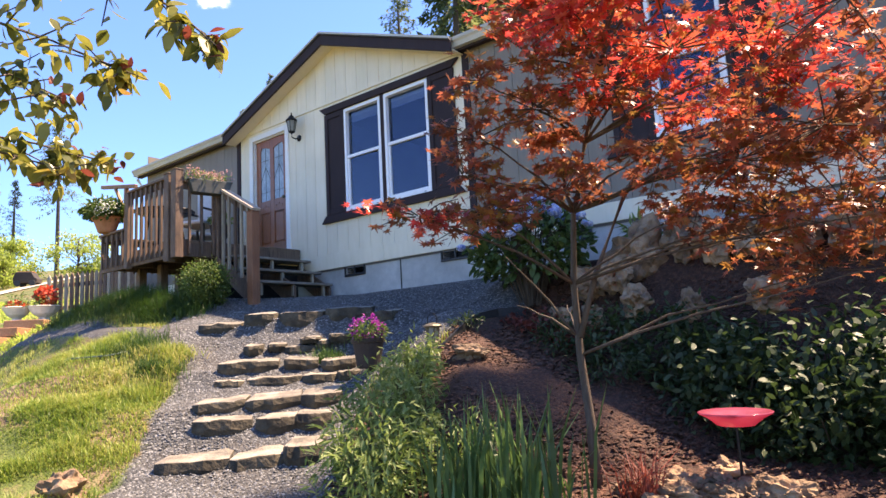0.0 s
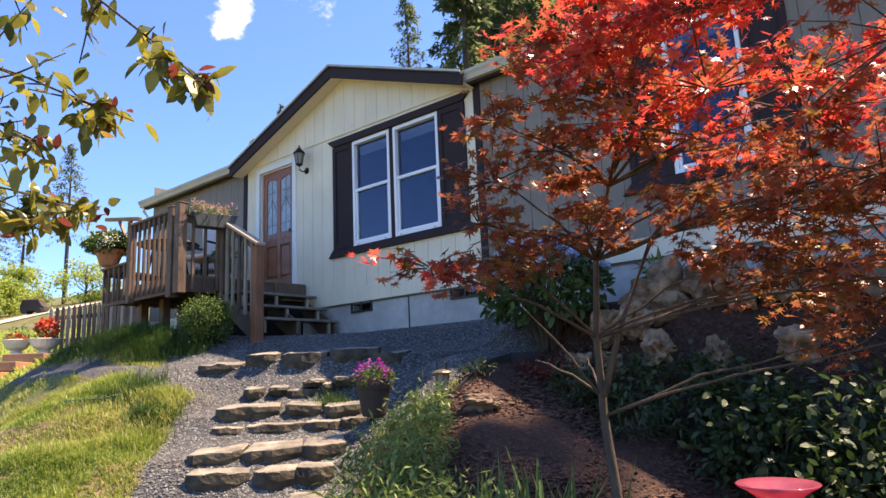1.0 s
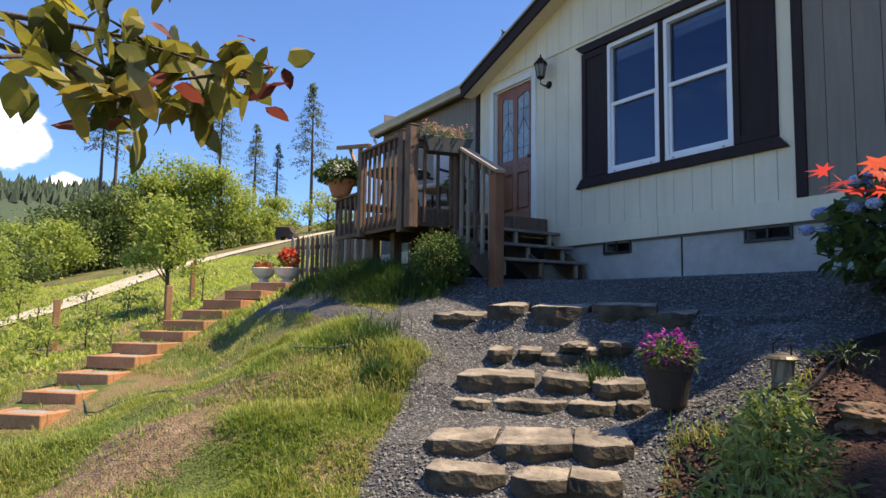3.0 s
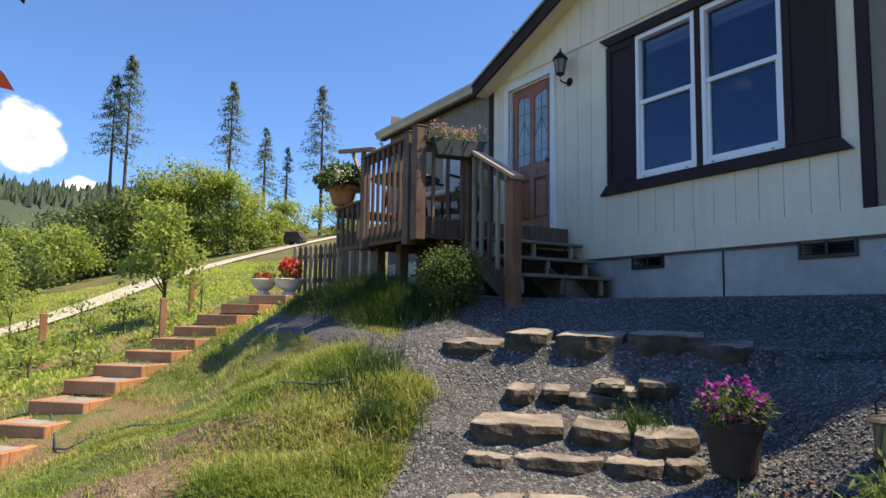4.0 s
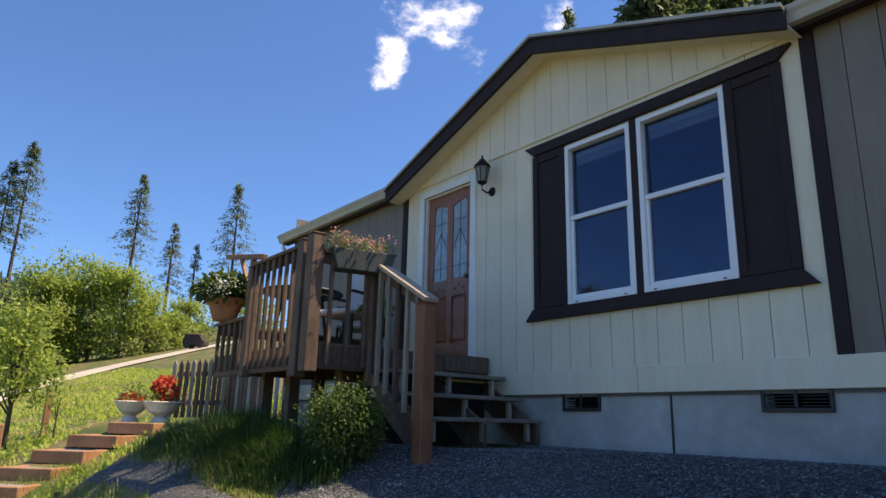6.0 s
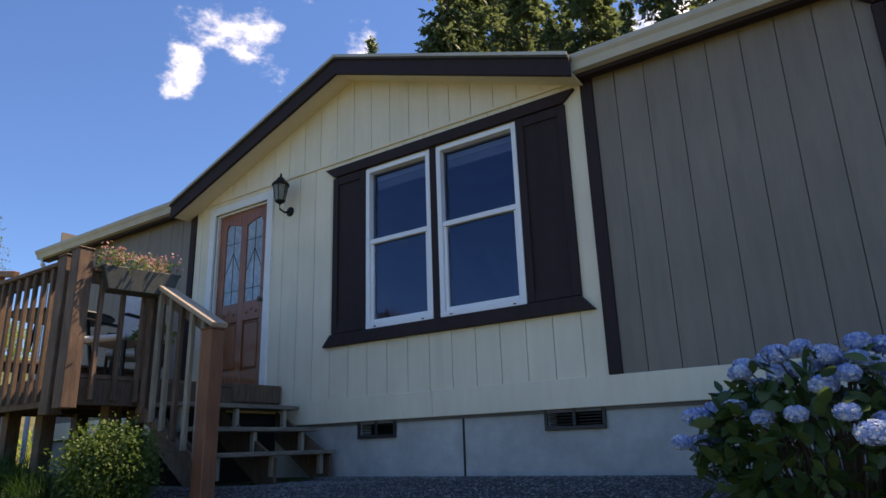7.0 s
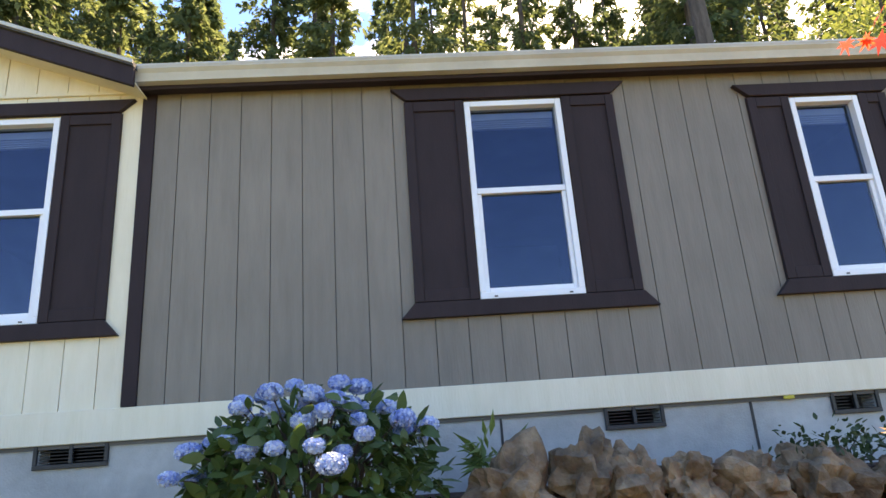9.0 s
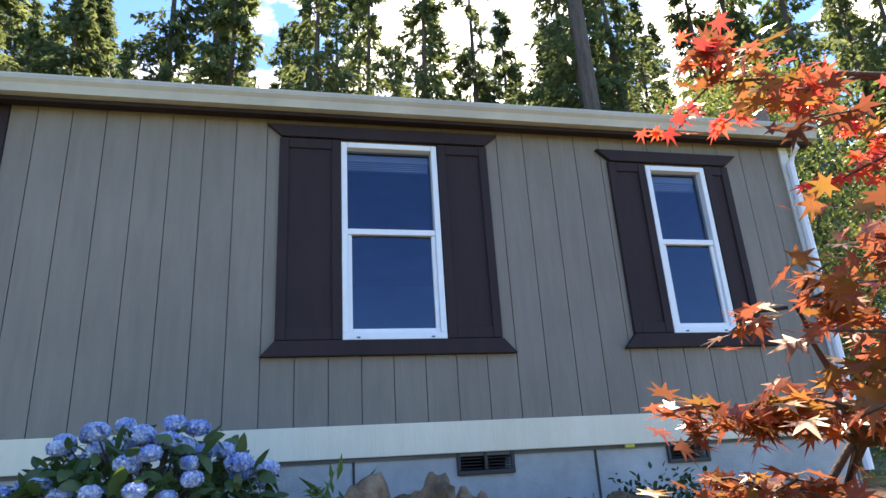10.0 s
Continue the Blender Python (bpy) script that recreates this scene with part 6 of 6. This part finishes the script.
# low plants in the bed
for i, (x, y, r, h, n, mat, shp, sz) in enumerate(((3.55, -2.05, 0.38, 0.26, 500, UNDER, OVAL, 0.055), (4.1, -2.1, 0.42, 0.34, 600, UNDER, OVAL, 0.06), (4.7, -2.3, 0.42, 0.38, 600, UNDER, OVAL, 0.06), (3.05, -1.75, 0.34, 0.30, 420, UNDER, LANCE, 0.08),
                                                    (2.55, -2.0, 0.30, 0.20, 320, UNDER, LANCE, 0.07), (1.75, -1.60, 0.22, 0.16, 200, DRYBROWN, star_leaf(5), 0.04), (2.15, -1.62, 0.22, 0.14, 160, DRYBROWN, star_leaf(5), 0.04), (1.35, -2.05, 0.18, 0.10, 120, UNDER, LANCE, 0.05),
                                                    (4.4, -1.4, 0.5, 0.5, 700, UNDER, OVAL, 0.07), (5.2, -1.8, 0.6, 0.6, 800, UNDER, OVAL, 0.07), (5.4, -2.9, 0.55, 0.5, 600, UNDER, OVAL, 0.07), (3.3, -1.75, 0.3, 0.4, 380, UNDER, OVAL, 0.055), (2.4, -0.55, 0.16, 0.22, 90, GREEN, LANCE, 0.14), (4.5, -0.5, 0.5, 0.2, 260, UNDER, OVAL, 0.05), (2.5, -1.65, 0.34, 0.34, 600, UNDER, OVAL, 0.055), (2.95, -1.6, 0.34, 0.42, 600, UNDER, OVAL, 0.06), (3.45, -1.52, 0.34, 0.42, 600, UNDER, OVAL, 0.055), (3.85, -1.6, 0.38, 0.45, 700, UNDER, OVAL, 0.06), (2.1, -1.8, 0.26, 0.24, 360, UNDER, LANCE, 0.06),
                                                    (3.5, -1.95, 0.45, 0.48, 900, UNDER, OVAL, 0.06), (4.15, -2.2, 0.55, 0.62, 1300, UNDER, OVAL, 0.065), (4.75, -2.45, 0.55, 0.66, 1300, UNDER, OVAL, 0.065), (5.3, -2.3, 0.65, 0.80, 1500, UNDER, OVAL, 0.07), (4.6, -1.65, 0.60, 0.74, 1400, UNDER, OVAL, 0.07), (3.2, -1.45, 0.40, 0.50, 800, UNDER, OVAL, 0.06))):
    shrub("bed_plant", "low dark green plant in the mulch bed" if mat is not DRYBROWN else "low reddish-leaved plant among the boulders", "plant", (x, y, gh(x, y) + h * 0.55), (r, r, h), n, mat, shp, sz, 150 + i, 0.4, 0.4, "bed plants", 5)
rng = np.random.default_rng(171)
dg = thing("dry_grass_tuft", "dry brown ornamental grass tuft in the bed", "grass", at=(3.42, -3.45, gh(3.42, -3.45)))
ip = np.stack([3.45 + rng.normal(0, 0.05, 120), -3.55 + rng.normal(0, 0.05, 120)], 1)
ip = np.column_stack([ip, ground_height(ip[:, 0], ip[:, 1]) - 0.02])
v, f = blades(ip, 0.26, 0.008, rng, 0.9)
soup("foliage", v, f, DRYBROWN, dg)
tg = thing("thyme_tuft", "small green tuft growing between the path stones", "plant", at=(-0.20, -2.30, gh(-0.20, -2.30)))
ip = np.stack([-0.20 + rng.normal(0, 0.09, 500), -2.30 + rng.normal(0, 0.08, 500)], 1)
ip = np.column_stack([ip, ground_height(ip[:, 0], ip[:, 1]) - 0.02])
v, f = blades(ip, 0.14, 0.008, rng, 0.9)
soup("foliage", v, f, TUSSOCK, tg)


# ---- grass, gravel and mulch ----
def scatter(n, x0, x1, y0, y1, keep, rng):
    p = np.stack([rng.uniform(x0, x1, n), rng.uniform(y0, y1, n)], 1)
    k = keep(p[:, 0], p[:, 1]) > rng.uniform(0, 1, n)
    p = p[k]
    return np.column_stack([p, ground_height(p[:, 0], p[:, 1])])


def patchy(x, y, sc, a, b, o=0.0):
    q = np.array([noise.noise((float(i) * sc, float(j) * sc, 7.7 + o)) for i, j in zip(x, y)])
    return smooth01(q, a, b)


rng = np.random.default_rng(200)
def turf(x, y):
    return (1 - np.minimum(1, path_mask(x, y) * 1.6)) * (1 - bed_mask(x, y)) * (1 - 0.85 * bare_mask(x, y))


gp = np.concatenate([scatter(250000, -4.0, 1.4, -6.4, -2.3, lambda x, y: turf(x, y) * (0.22 + 0.78 * patchy(x, y, 1.6, -0.2, 0.2)), rng),
                     scatter(110000, -7.5, 2.6, -8.2, -2.3, lambda x, y: turf(x, y) * (0.3 + 0.7 * patchy(x, y, 1.6, -0.15, 0.25)), rng)])
hgt = 0.055 + 0.07 * patchy(gp[:, 0], gp[:, 1], 2.3, -0.1, 0.4, 3.0)
v, f = blades(gp - (0, 0, 0.012), hgt, 0.0075, rng, 1.1)
tagged(soup("bank_grass", v, f, BLADE), "sunlit patchy green and straw-coloured grass on the bank", "grass", kind="stuff")
gp = scatter(70000, -30, -6.2, -14, 3, lambda x, y: (0.35 + 0.6 * patchy(x, y, 0.5, -0.3, 0.2)) * (np.abs(0.68 * (x + 7.1) + 0.73 * (y + 4.1) - 0.3) > 0.46), rng)
v, f = blades(gp - (0, 0, 0.02), 0.12, 0.035, rng, 0.9)
tagged(soup("meadow_grass", v, f, MEADOW), "sunlit meadow grass", "grass", kind="stuff")
for i, (x, y, sx, sy, n, h) in enumerate(((-3.35, -2.40, 0.45, 0.20, 3200, 0.20), (-4.1, -2.45, 0.55, 0.24, 3600, 0.22), (-5.0, -2.45, 0.55, 0.22, 3000, 0.22), (-2.75, -2.25, 0.2, 0.14, 700, 0.16), (-5.9, -2.4, 0.4, 0.2, 1700, 0.22))):
    ip = np.stack([x + rng.normal(0, sx * 0.55, n), y + rng.normal(0, sy * 0.6, n)], 1)
    ip = np.column_stack([ip, ground_height(ip[:, 0], ip[:, 1]) - 0.02])
    v, f = blades(ip, h, 0.007, rng, 1.0)
    tgm = thing("grass_mound", "soft mound of long dark green grass under the deck edge", "grass", "grass mounds", at=(x, y, gh(x, y)))
    soup("foliage", v, f, TUSSOCK, tgm)
for i, (x, y, s, n) in enumerate(((-1.5, -3.2, 0.18, 700), (-1.25, -3.5, 0.20, 700), (-0.95, -3.8, 0.16, 500), (-2.0, -3.3, 0.3, 1100), (-2.6, -3.4, 0.35, 1300))):
    ip = np.stack([x + rng.normal(0, s * 0.6, n), y + rng.normal(0, s * 0.5, n)], 1)
    ip = np.column_stack([ip, ground_height(ip[:, 0], ip[:, 1]) - 0.02])
    v, f = blades(ip, 0.15, 0.008, rng, 0.9)
    tgm = thing("grass_tuft", "bright green grass tuft at the edge of the gravel", "grass", "path grass tufts", at=(x, y, gh(x, y)))
    soup("foliage", v, f, TUSSOCK if i % 2 else BLADE, tgm)


def chips(points, size, rng, long=1.0):
    """Small broken stones or bark chips: a squashed octahedron at each point."""
    n = len(points)
    s = size * rng.uniform(0.5, 1.5, n)
    a = rng.uniform(0, 6.283, n)
    u = np.stack([np.cos(a), np.sin(a), rng.normal(0, 0.25, n)], 1) * (s * long)[:, None]
    w_ = np.stack([-np.sin(a), np.cos(a), rng.normal(0, 0.25, n)], 1) * (s * 0.75)[:, None]
    h = np.stack([np.zeros(n), np.zeros(n), s * 0.55], 1)
    c = np.asarray(points)
    v = np.stack([c + u, c + w_, c - u, c - w_, c + h, c - h], 1)
    f = []
    for i in range(n):
        o = 6 * i
        f += [(o, o + 1, o + 4), (o + 1, o + 2, o + 4), (o + 2, o + 3, o + 4), (o + 3, o, o + 4)]
    return [tuple(q) for q in v.reshape(-1, 3).tolist()], f


gp = scatter(110000, -3.2, 4.2, -6.2, -0.05, lambda x, y: path_mask(x, y) * 0.9, rng)
v, f = chips(gp, 0.0098, rng)
tagged(soup("gravel", v, f, PEBBLE), "loose grey crushed gravel chips on path and terrace", "gravel", kind="stuff")
gp = scatter(34000, 0.8, 6.2, -4.4, -0.9, lambda x, y: bed_mask(x, y), rng)
v, f = chips(gp + (0, 0, 0.004), 0.016, rng, 1.7)
tagged(soup("bark_mulch", v, f, CHIP), "reddish brown bark mulch chips", "mulch", kind="stuff")


# ---- trees farther off ----
def conifer(name, label, x, y, h, bare, width, n, seed, group, trunk_r=None, droop=0.25, mat=None, size=1.0, z0=None, fine=22):
    """A conifer: tapered trunk, whorls of limbs and hanging sprays from the height bare upwards."""
    rng = np.random.default_rng(seed)
    z = gh(x, y) if z0 is None else z0
    ob = thing(name, label, "tree", group, at=(x, y, z))
    r0 = trunk_r or h * 0.014
    lean = rng.normal(0, 0.008, 2) * h
    limbs = [tube([(x, y, z - 0.3), (x + lean[0] * 0.3, y + lean[1] * 0.3, z + h * 0.4), (x + lean[0], y + lean[1], z + h)], [r0, r0 * 0.7, r0 * 0.08], 7)]
    pts, outs, sz = [], [], []
    for k in range(n):
        f = rng.uniform(0, 1) ** 0.85
        zz = z + bare * h + (h * (1 - bare)) * f
        rad = width * (1 - f) ** 0.75 * rng.uniform(0.45, 1.1) + 0.04 * width
        a = rng.uniform(0, 6.283)
        ax = np.array((x + lean[0] * (zz - z) / h, y + lean[1] * (zz - z) / h, zz))
        tip = ax + np.array((math.cos(a) * rad, math.sin(a) * rad, -droop * rad + rng.normal(0, 0.05) * rad))
        limbs.append(tube([tuple(ax), tuple((ax + tip) / 2 + (0, 0, 0.05 * rad)), tuple(tip)], [0.012 * size, 0.009 * size, 0.004 * size], 3))
        m_ = fine
        g = rng.uniform(0.25, 1.0, m_)[:, None]
        pts.append(ax + (tip - ax) * g + rng.normal(0, 0.03 * width, (m_, 3)))
        outs.append(np.repeat([(math.cos(a), math.sin(a), 0)], m_, 0))
    v, f = leaves(np.concatenate(pts), 0.16 * size * width / 1.2, SPRAY, rng, 0.55, droop=0.45, outward=np.concatenate(outs), spread=0.4)
    soup("crown", v, f, mat or CONIFER, ob)
    soup("trunk", *join_soups(limbs), TRUNKBARK, ob)
    return ob


def broadleaf(name, label, x, y, h, w, n, seed, group, mat=None, size=0.13, z0=None, low=0.12, trunk=0.05):
    """A broadleaf tree: forked trunk and a crown of clumps with gaps between."""
    rng = np.random.default_rng(seed)
    z = gh(x, y) if z0 is None else z0
    ob = thing(name, label, "tree", group, at=(x, y, z))
    cl = []
    for k in range(max(9, n // 110)):
        f = rng.uniform(low, 0.97)
        rad = w * math.sin(math.pi * min(0.98, 0.16 + 0.80 * f)) ** 0.8 * math.sqrt(rng.uniform(0.05, 1))
        a = rng.uniform(0, 6.283)
        cl.append((x + math.cos(a) * rad, y + math.sin(a) * rad, z + h * f))
    cl = np.asarray(cl)
    limbs = [tube([(x, y, z - 0.2), (x + 0.02, y, z + h * 0.35), (x, y + 0.02, z + h * 0.85)], [trunk, trunk * 0.7, trunk * 0.2], 7)]
    for c in cl[:: max(1, len(cl) // 24)]:
        limbs.append(tube([(x, y, z + (c[2] - z) * 0.55), tuple((c + (x, y, c[2])) / 2), tuple(c)], [trunk * 0.35, trunk * 0.22, trunk * 0.08], 4))
    p = cl[rng.integers(0, len(cl), n)] + rng.normal(0, 1, (n, 3)) * (w * 0.20, w * 0.20, min(w * 0.18, h * 0.06))
    v, f = leaves(p, size, OVAL, rng, 0.3, outward=p - (x, y, z + h * 0.5), spread=0.4)
    soup("crown", v, f, mat or WOODS, ob)
    soup("trunk", *join_soups(limbs), BARK, ob)
    return ob


# young tree by the fence, saplings and shrubs on the slope
broadleaf("young_tree", "young light green broadleaf tree beside a fence post", -11.9, -3.25, 2.35, 0.72, 2600, 301, "slope trees", WOODS, 0.095, low=0.38)
for i, (x, y, h, w, n) in enumerate(((-11.5, -4.6, 0.6, 0.35, 160), (-9.0, -5.6, 0.6, 0.35, 160), (-8.2, -6.4, 0.8, 0.4, 220), (-7.4, -7.6, 1.2, 0.6, 460), (-10.4, -6.6, 0.9, 0.5, 260), (-11.5, -2.6, 0.8, 0.4, 180), (-13.5, -5.9, 0.9, 0.5, 240), (-6.6, -6.8, 0.6, 0.35, 160), (-8.8, -4.6, 0.45, 0.4, 170), (-9.6, -4.9, 0.6, 0.45, 220), (-10.2, -5.6, 0.5, 0.5, 220), (-8.0, -5.5, 0.45, 0.4, 170), (-9.0, -6.8, 0.6, 0.5, 240), (-12.6, -3.9, 0.6, 0.45, 200), (-11.4, -5.6, 0.7, 0.5, 240), (-12.4, -6.8, 0.8, 0.6, 280), (-10.6, -3.6, 0.5, 0.4, 180), (-14.2, -4.6, 0.6, 0.5, 200), (-7.2, -6.2, 0.45, 0.4, 170))):
    broadleaf("slope_shrub", "sunlit yellow-green sapling on the slope", x, y, h, w, n, 310 + i, "slope saplings", WOODS, 0.08, low=0.05, trunk=0.02)

# woods beyond the meadow
for i, (x, y, h, w, n, s, dark) in enumerate(((-45.2, -6.0, 3.4, 2.4, 2400, 0.30, 0), (-39.6, -4.4, 3.2, 2.0, 2200, 0.28, 0), (-43.2, -2.5, 4.4, 2.4, 2800, 0.30, 1), (-44.3, -0.8, 4.8, 2.2, 2800, 0.30, 1), (-45.0, 0.7, 6.3, 2.1, 3400, 0.30, 0),
                                              (-46.8, 2.5, 7.4, 2.3, 3800, 0.30, 0), (-45.7, 4.1, 6.4, 2.0, 3200, 0.30, 0), (-44.4, 5.6, 5.6, 1.9, 2800, 0.30, 0), (-45.2, 7.4, 4.3, 1.7, 2400, 0.28, 0), (-46.0, 9.6, 2.4, 1.4, 1600, 0.26, 0), (-47.5, 1.6, 5.5, 2.6, 2600, 0.32, 1),
                                              (-47.5, -4.2, 4.4, 2.8, 2400, 0.32, 1), (-22.5, -6.9, 2.3, 1.2, 1700, 0.16, 0), (-26, -8.2, 2.6, 1.6, 1800, 0.18, 0), (-33, -6.9, 2.6, 2.0, 2200, 0.22, 1), (-36, -10, 3.2, 2.8, 2600, 0.24, 0), (-30, -9.5, 2.6, 2.2, 2400, 0.2, 0),
                                              (-20, -9.6, 2.0, 1.3, 1500, 0.16, 0), (-28, -14, 3.0, 2.2, 2200, 0.2, 0), (-50, -9, 5.0, 3.2, 2400, 0.34, 1), (-52, 12, 3.4, 2.2, 1800, 0.3, 0), (-50, 16, 3.6, 2.4, 1800, 0.3, 0))):
    # trees marked dark carry the wood's shade in their leaf colour
    broadleaf("broadleaf_tree", "green broadleaf tree in the wood's edge, coloured as in shade" if dark else "sunlit green broadleaf tree at the meadow's edge", x, y, h, w, int(n * 1.8), 330 + i, "meadow edge trees", WOODSHADE if dark else WOODS, s * 0.7, low=0.03, trunk=0.10)
# tall sparse firs with bare lower stems
for i, (x, y, h, bare, w, n) in enumerate(((-57.5, -1.0, 17.0, 0.58, 2.3, 90), (-56.8, 0.0, 18.6, 0.60, 2.2, 100), (-56, 8.1, 15.8, 0.50, 2.3, 90), (-55, 11.0, 11.0, 0.40, 1.9, 80), (-53.5, 15.8, 14.5, 0.42, 2.5, 80), (-55.5, 13.2, 9.0, 0.3, 1.4, 70),
                                                 (-37.3, 25.0, 15.0, 0.15, 2.0, 110), (-36.5, 22.0, 11.5, 0.15, 2.0, 100), (-24.8, 27.3, 22.0, 0.2, 2.6, 150), (-21, 30, 18.0, 0.2, 2.4, 130), (-30, 26, 16, 0.2, 2.2, 110))):
    conifer("fir_tree", "tall thin fir with a bare lower stem and drooping crown", x, y, h * 0.95, bare, w * 1.05, int(n * 1.7), 360 + i, "lone firs", 0.2, 0.30, size=0.55)

# forest on the slope behind the house
protos = [conifer("forest_conifer", "tall forest conifer with bare trunk and dark needles", -14 + 3 * i, 36 + 2 * i, h, bare, w, n, 390 + i, "forest behind the house", tr, 0.3, size=0.72, fine=44)
          for i, (h, bare, w, n, tr) in enumerate(((19, 0.08, 3.0, 190, 0.26), (22, 0.12, 2.8, 180, 0.28), (24, 0.26, 2.6, 130, 0.24), (21, 0.32, 2.4, 110, 0.22), (17, 0.05, 2.8, 190, 0.24)))]
rnd = random.Random(41)
spots = []
for k in range(2400):
    b, d = radians(rnd.uniform(-33, 66)), rnd.uniform(20, 60)
    x, y = 1.8 + d * math.sin(b), -4.7 + d * math.cos(b)
    if y > 11.5 and all((x - u) ** 2 + (y - v) ** 2 > 3.6 for u, v in spots):
        spots.append((x, y))
    if len(spots) >= 190:
        break
for i, (x, y) in enumerate(spots):
    dense = math.degrees(math.atan2(x - 1.8, y + 4.7)) < -4
    pr = protos[rnd.choice((0, 1, 4, 2) if dense else (2, 3, 2, 3, 1))]
    copy_thing(pr, pose(x, y, gh(x, y), rnd.uniform(-1.5, 1.5), rnd.uniform(-1.5, 1.5), rnd.uniform(0, 360)))
for i, (x, y, h, w, n) in enumerate(((10.2, 4.6, 7.5, 2.0, 2600), (12.5, 7.5, 9.5, 2.6, 2800), (9.2, 9.8, 7.0, 2.0, 2000), (13.5, 2.0, 7.0, 2.4, 2200), (4.5, 16, 6.5, 2.2, 1600), (0.0, 17, 6.0, 2.2, 1500), (7.5, 14.5, 7, 2.2, 1600))):
    broadleaf("backyard_tree", "sunlit green broadleaf tree behind the house", x, y, h, w, int(n * 4.5), 420 + i, "backyard trees", OLIVE, 0.10, low=0.06, trunk=0.12)

# one tall fir above the others, added so that its shade falls on the bed
conifer("forest_conifer", "very tall conifer with a bare trunk, added to shade the bed", 10.25, 10.15, 31.0, 0.52, 1.5, 180, 440, "forest behind the house", 0.30, 0.3, size=0.8, fine=44)

# far wooded ridge
rng = np.random.default_rng(450)
rx = np.linspace(-420, 330, 90)
ridge_v, ridge_f = [], []
for i, s in enumerate(rx):
    top = 31 + 9 * noise.noise((s * 0.012, 1.3, 0)) + 4 * noise.noise((s * 0.05, 4.3, 0)) + 9 * smooth01(s, -200, -60) - 6 * smooth01(s, -40, 120)
    for q, hh in ((-200, -8), (-240, top * 0.75), (-270, top), (-330, -8)):
        ridge_v.append((q, s, hh))
    if i:
        for k in range(3):
            o = 4 * i
            ridge_f.append((o - 4 + k, o - 3 + k, o + 1 + k, o + k))
ridge = soup("ridge", ridge_v, ridge_f, FARWOODS, smooth=True)
tagged(ridge, "far hill covered with dark conifer forest", "hill", kind="structure")
cones = []
for k in range(3200):
    s = rng.uniform(-300, 250)
    i = int((s + 420) / 750 * 89)
    q = rng.uniform(0, 1)
    top = ridge_v[4 * i + 2][2]
    lo = ridge_v[4 * i + 1][2]
    bx_, bz_ = -240 - 32 * q, lo + (top - lo) * q
    hh, rr = rng.uniform(2.5, 5), rng.uniform(1.2, 2.2)
    a0 = rng.uniform(0, 6)
    cones.append(([(bx_ + rr * math.cos(a0 + a), s + rr * math.sin(a0 + a), bz_ - 1) for a in (0, 1.57, 3.14, 4.71)] + [(bx_, s, bz_ + hh)], [(0, 1, 4), (1, 2, 4), (2, 3, 4), (3, 0, 4)]))
tagged(soup("ridge_trees", *join_soups(cones), FARWOODS), "distant conifers covering the ridge", "forest", kind="stuff")
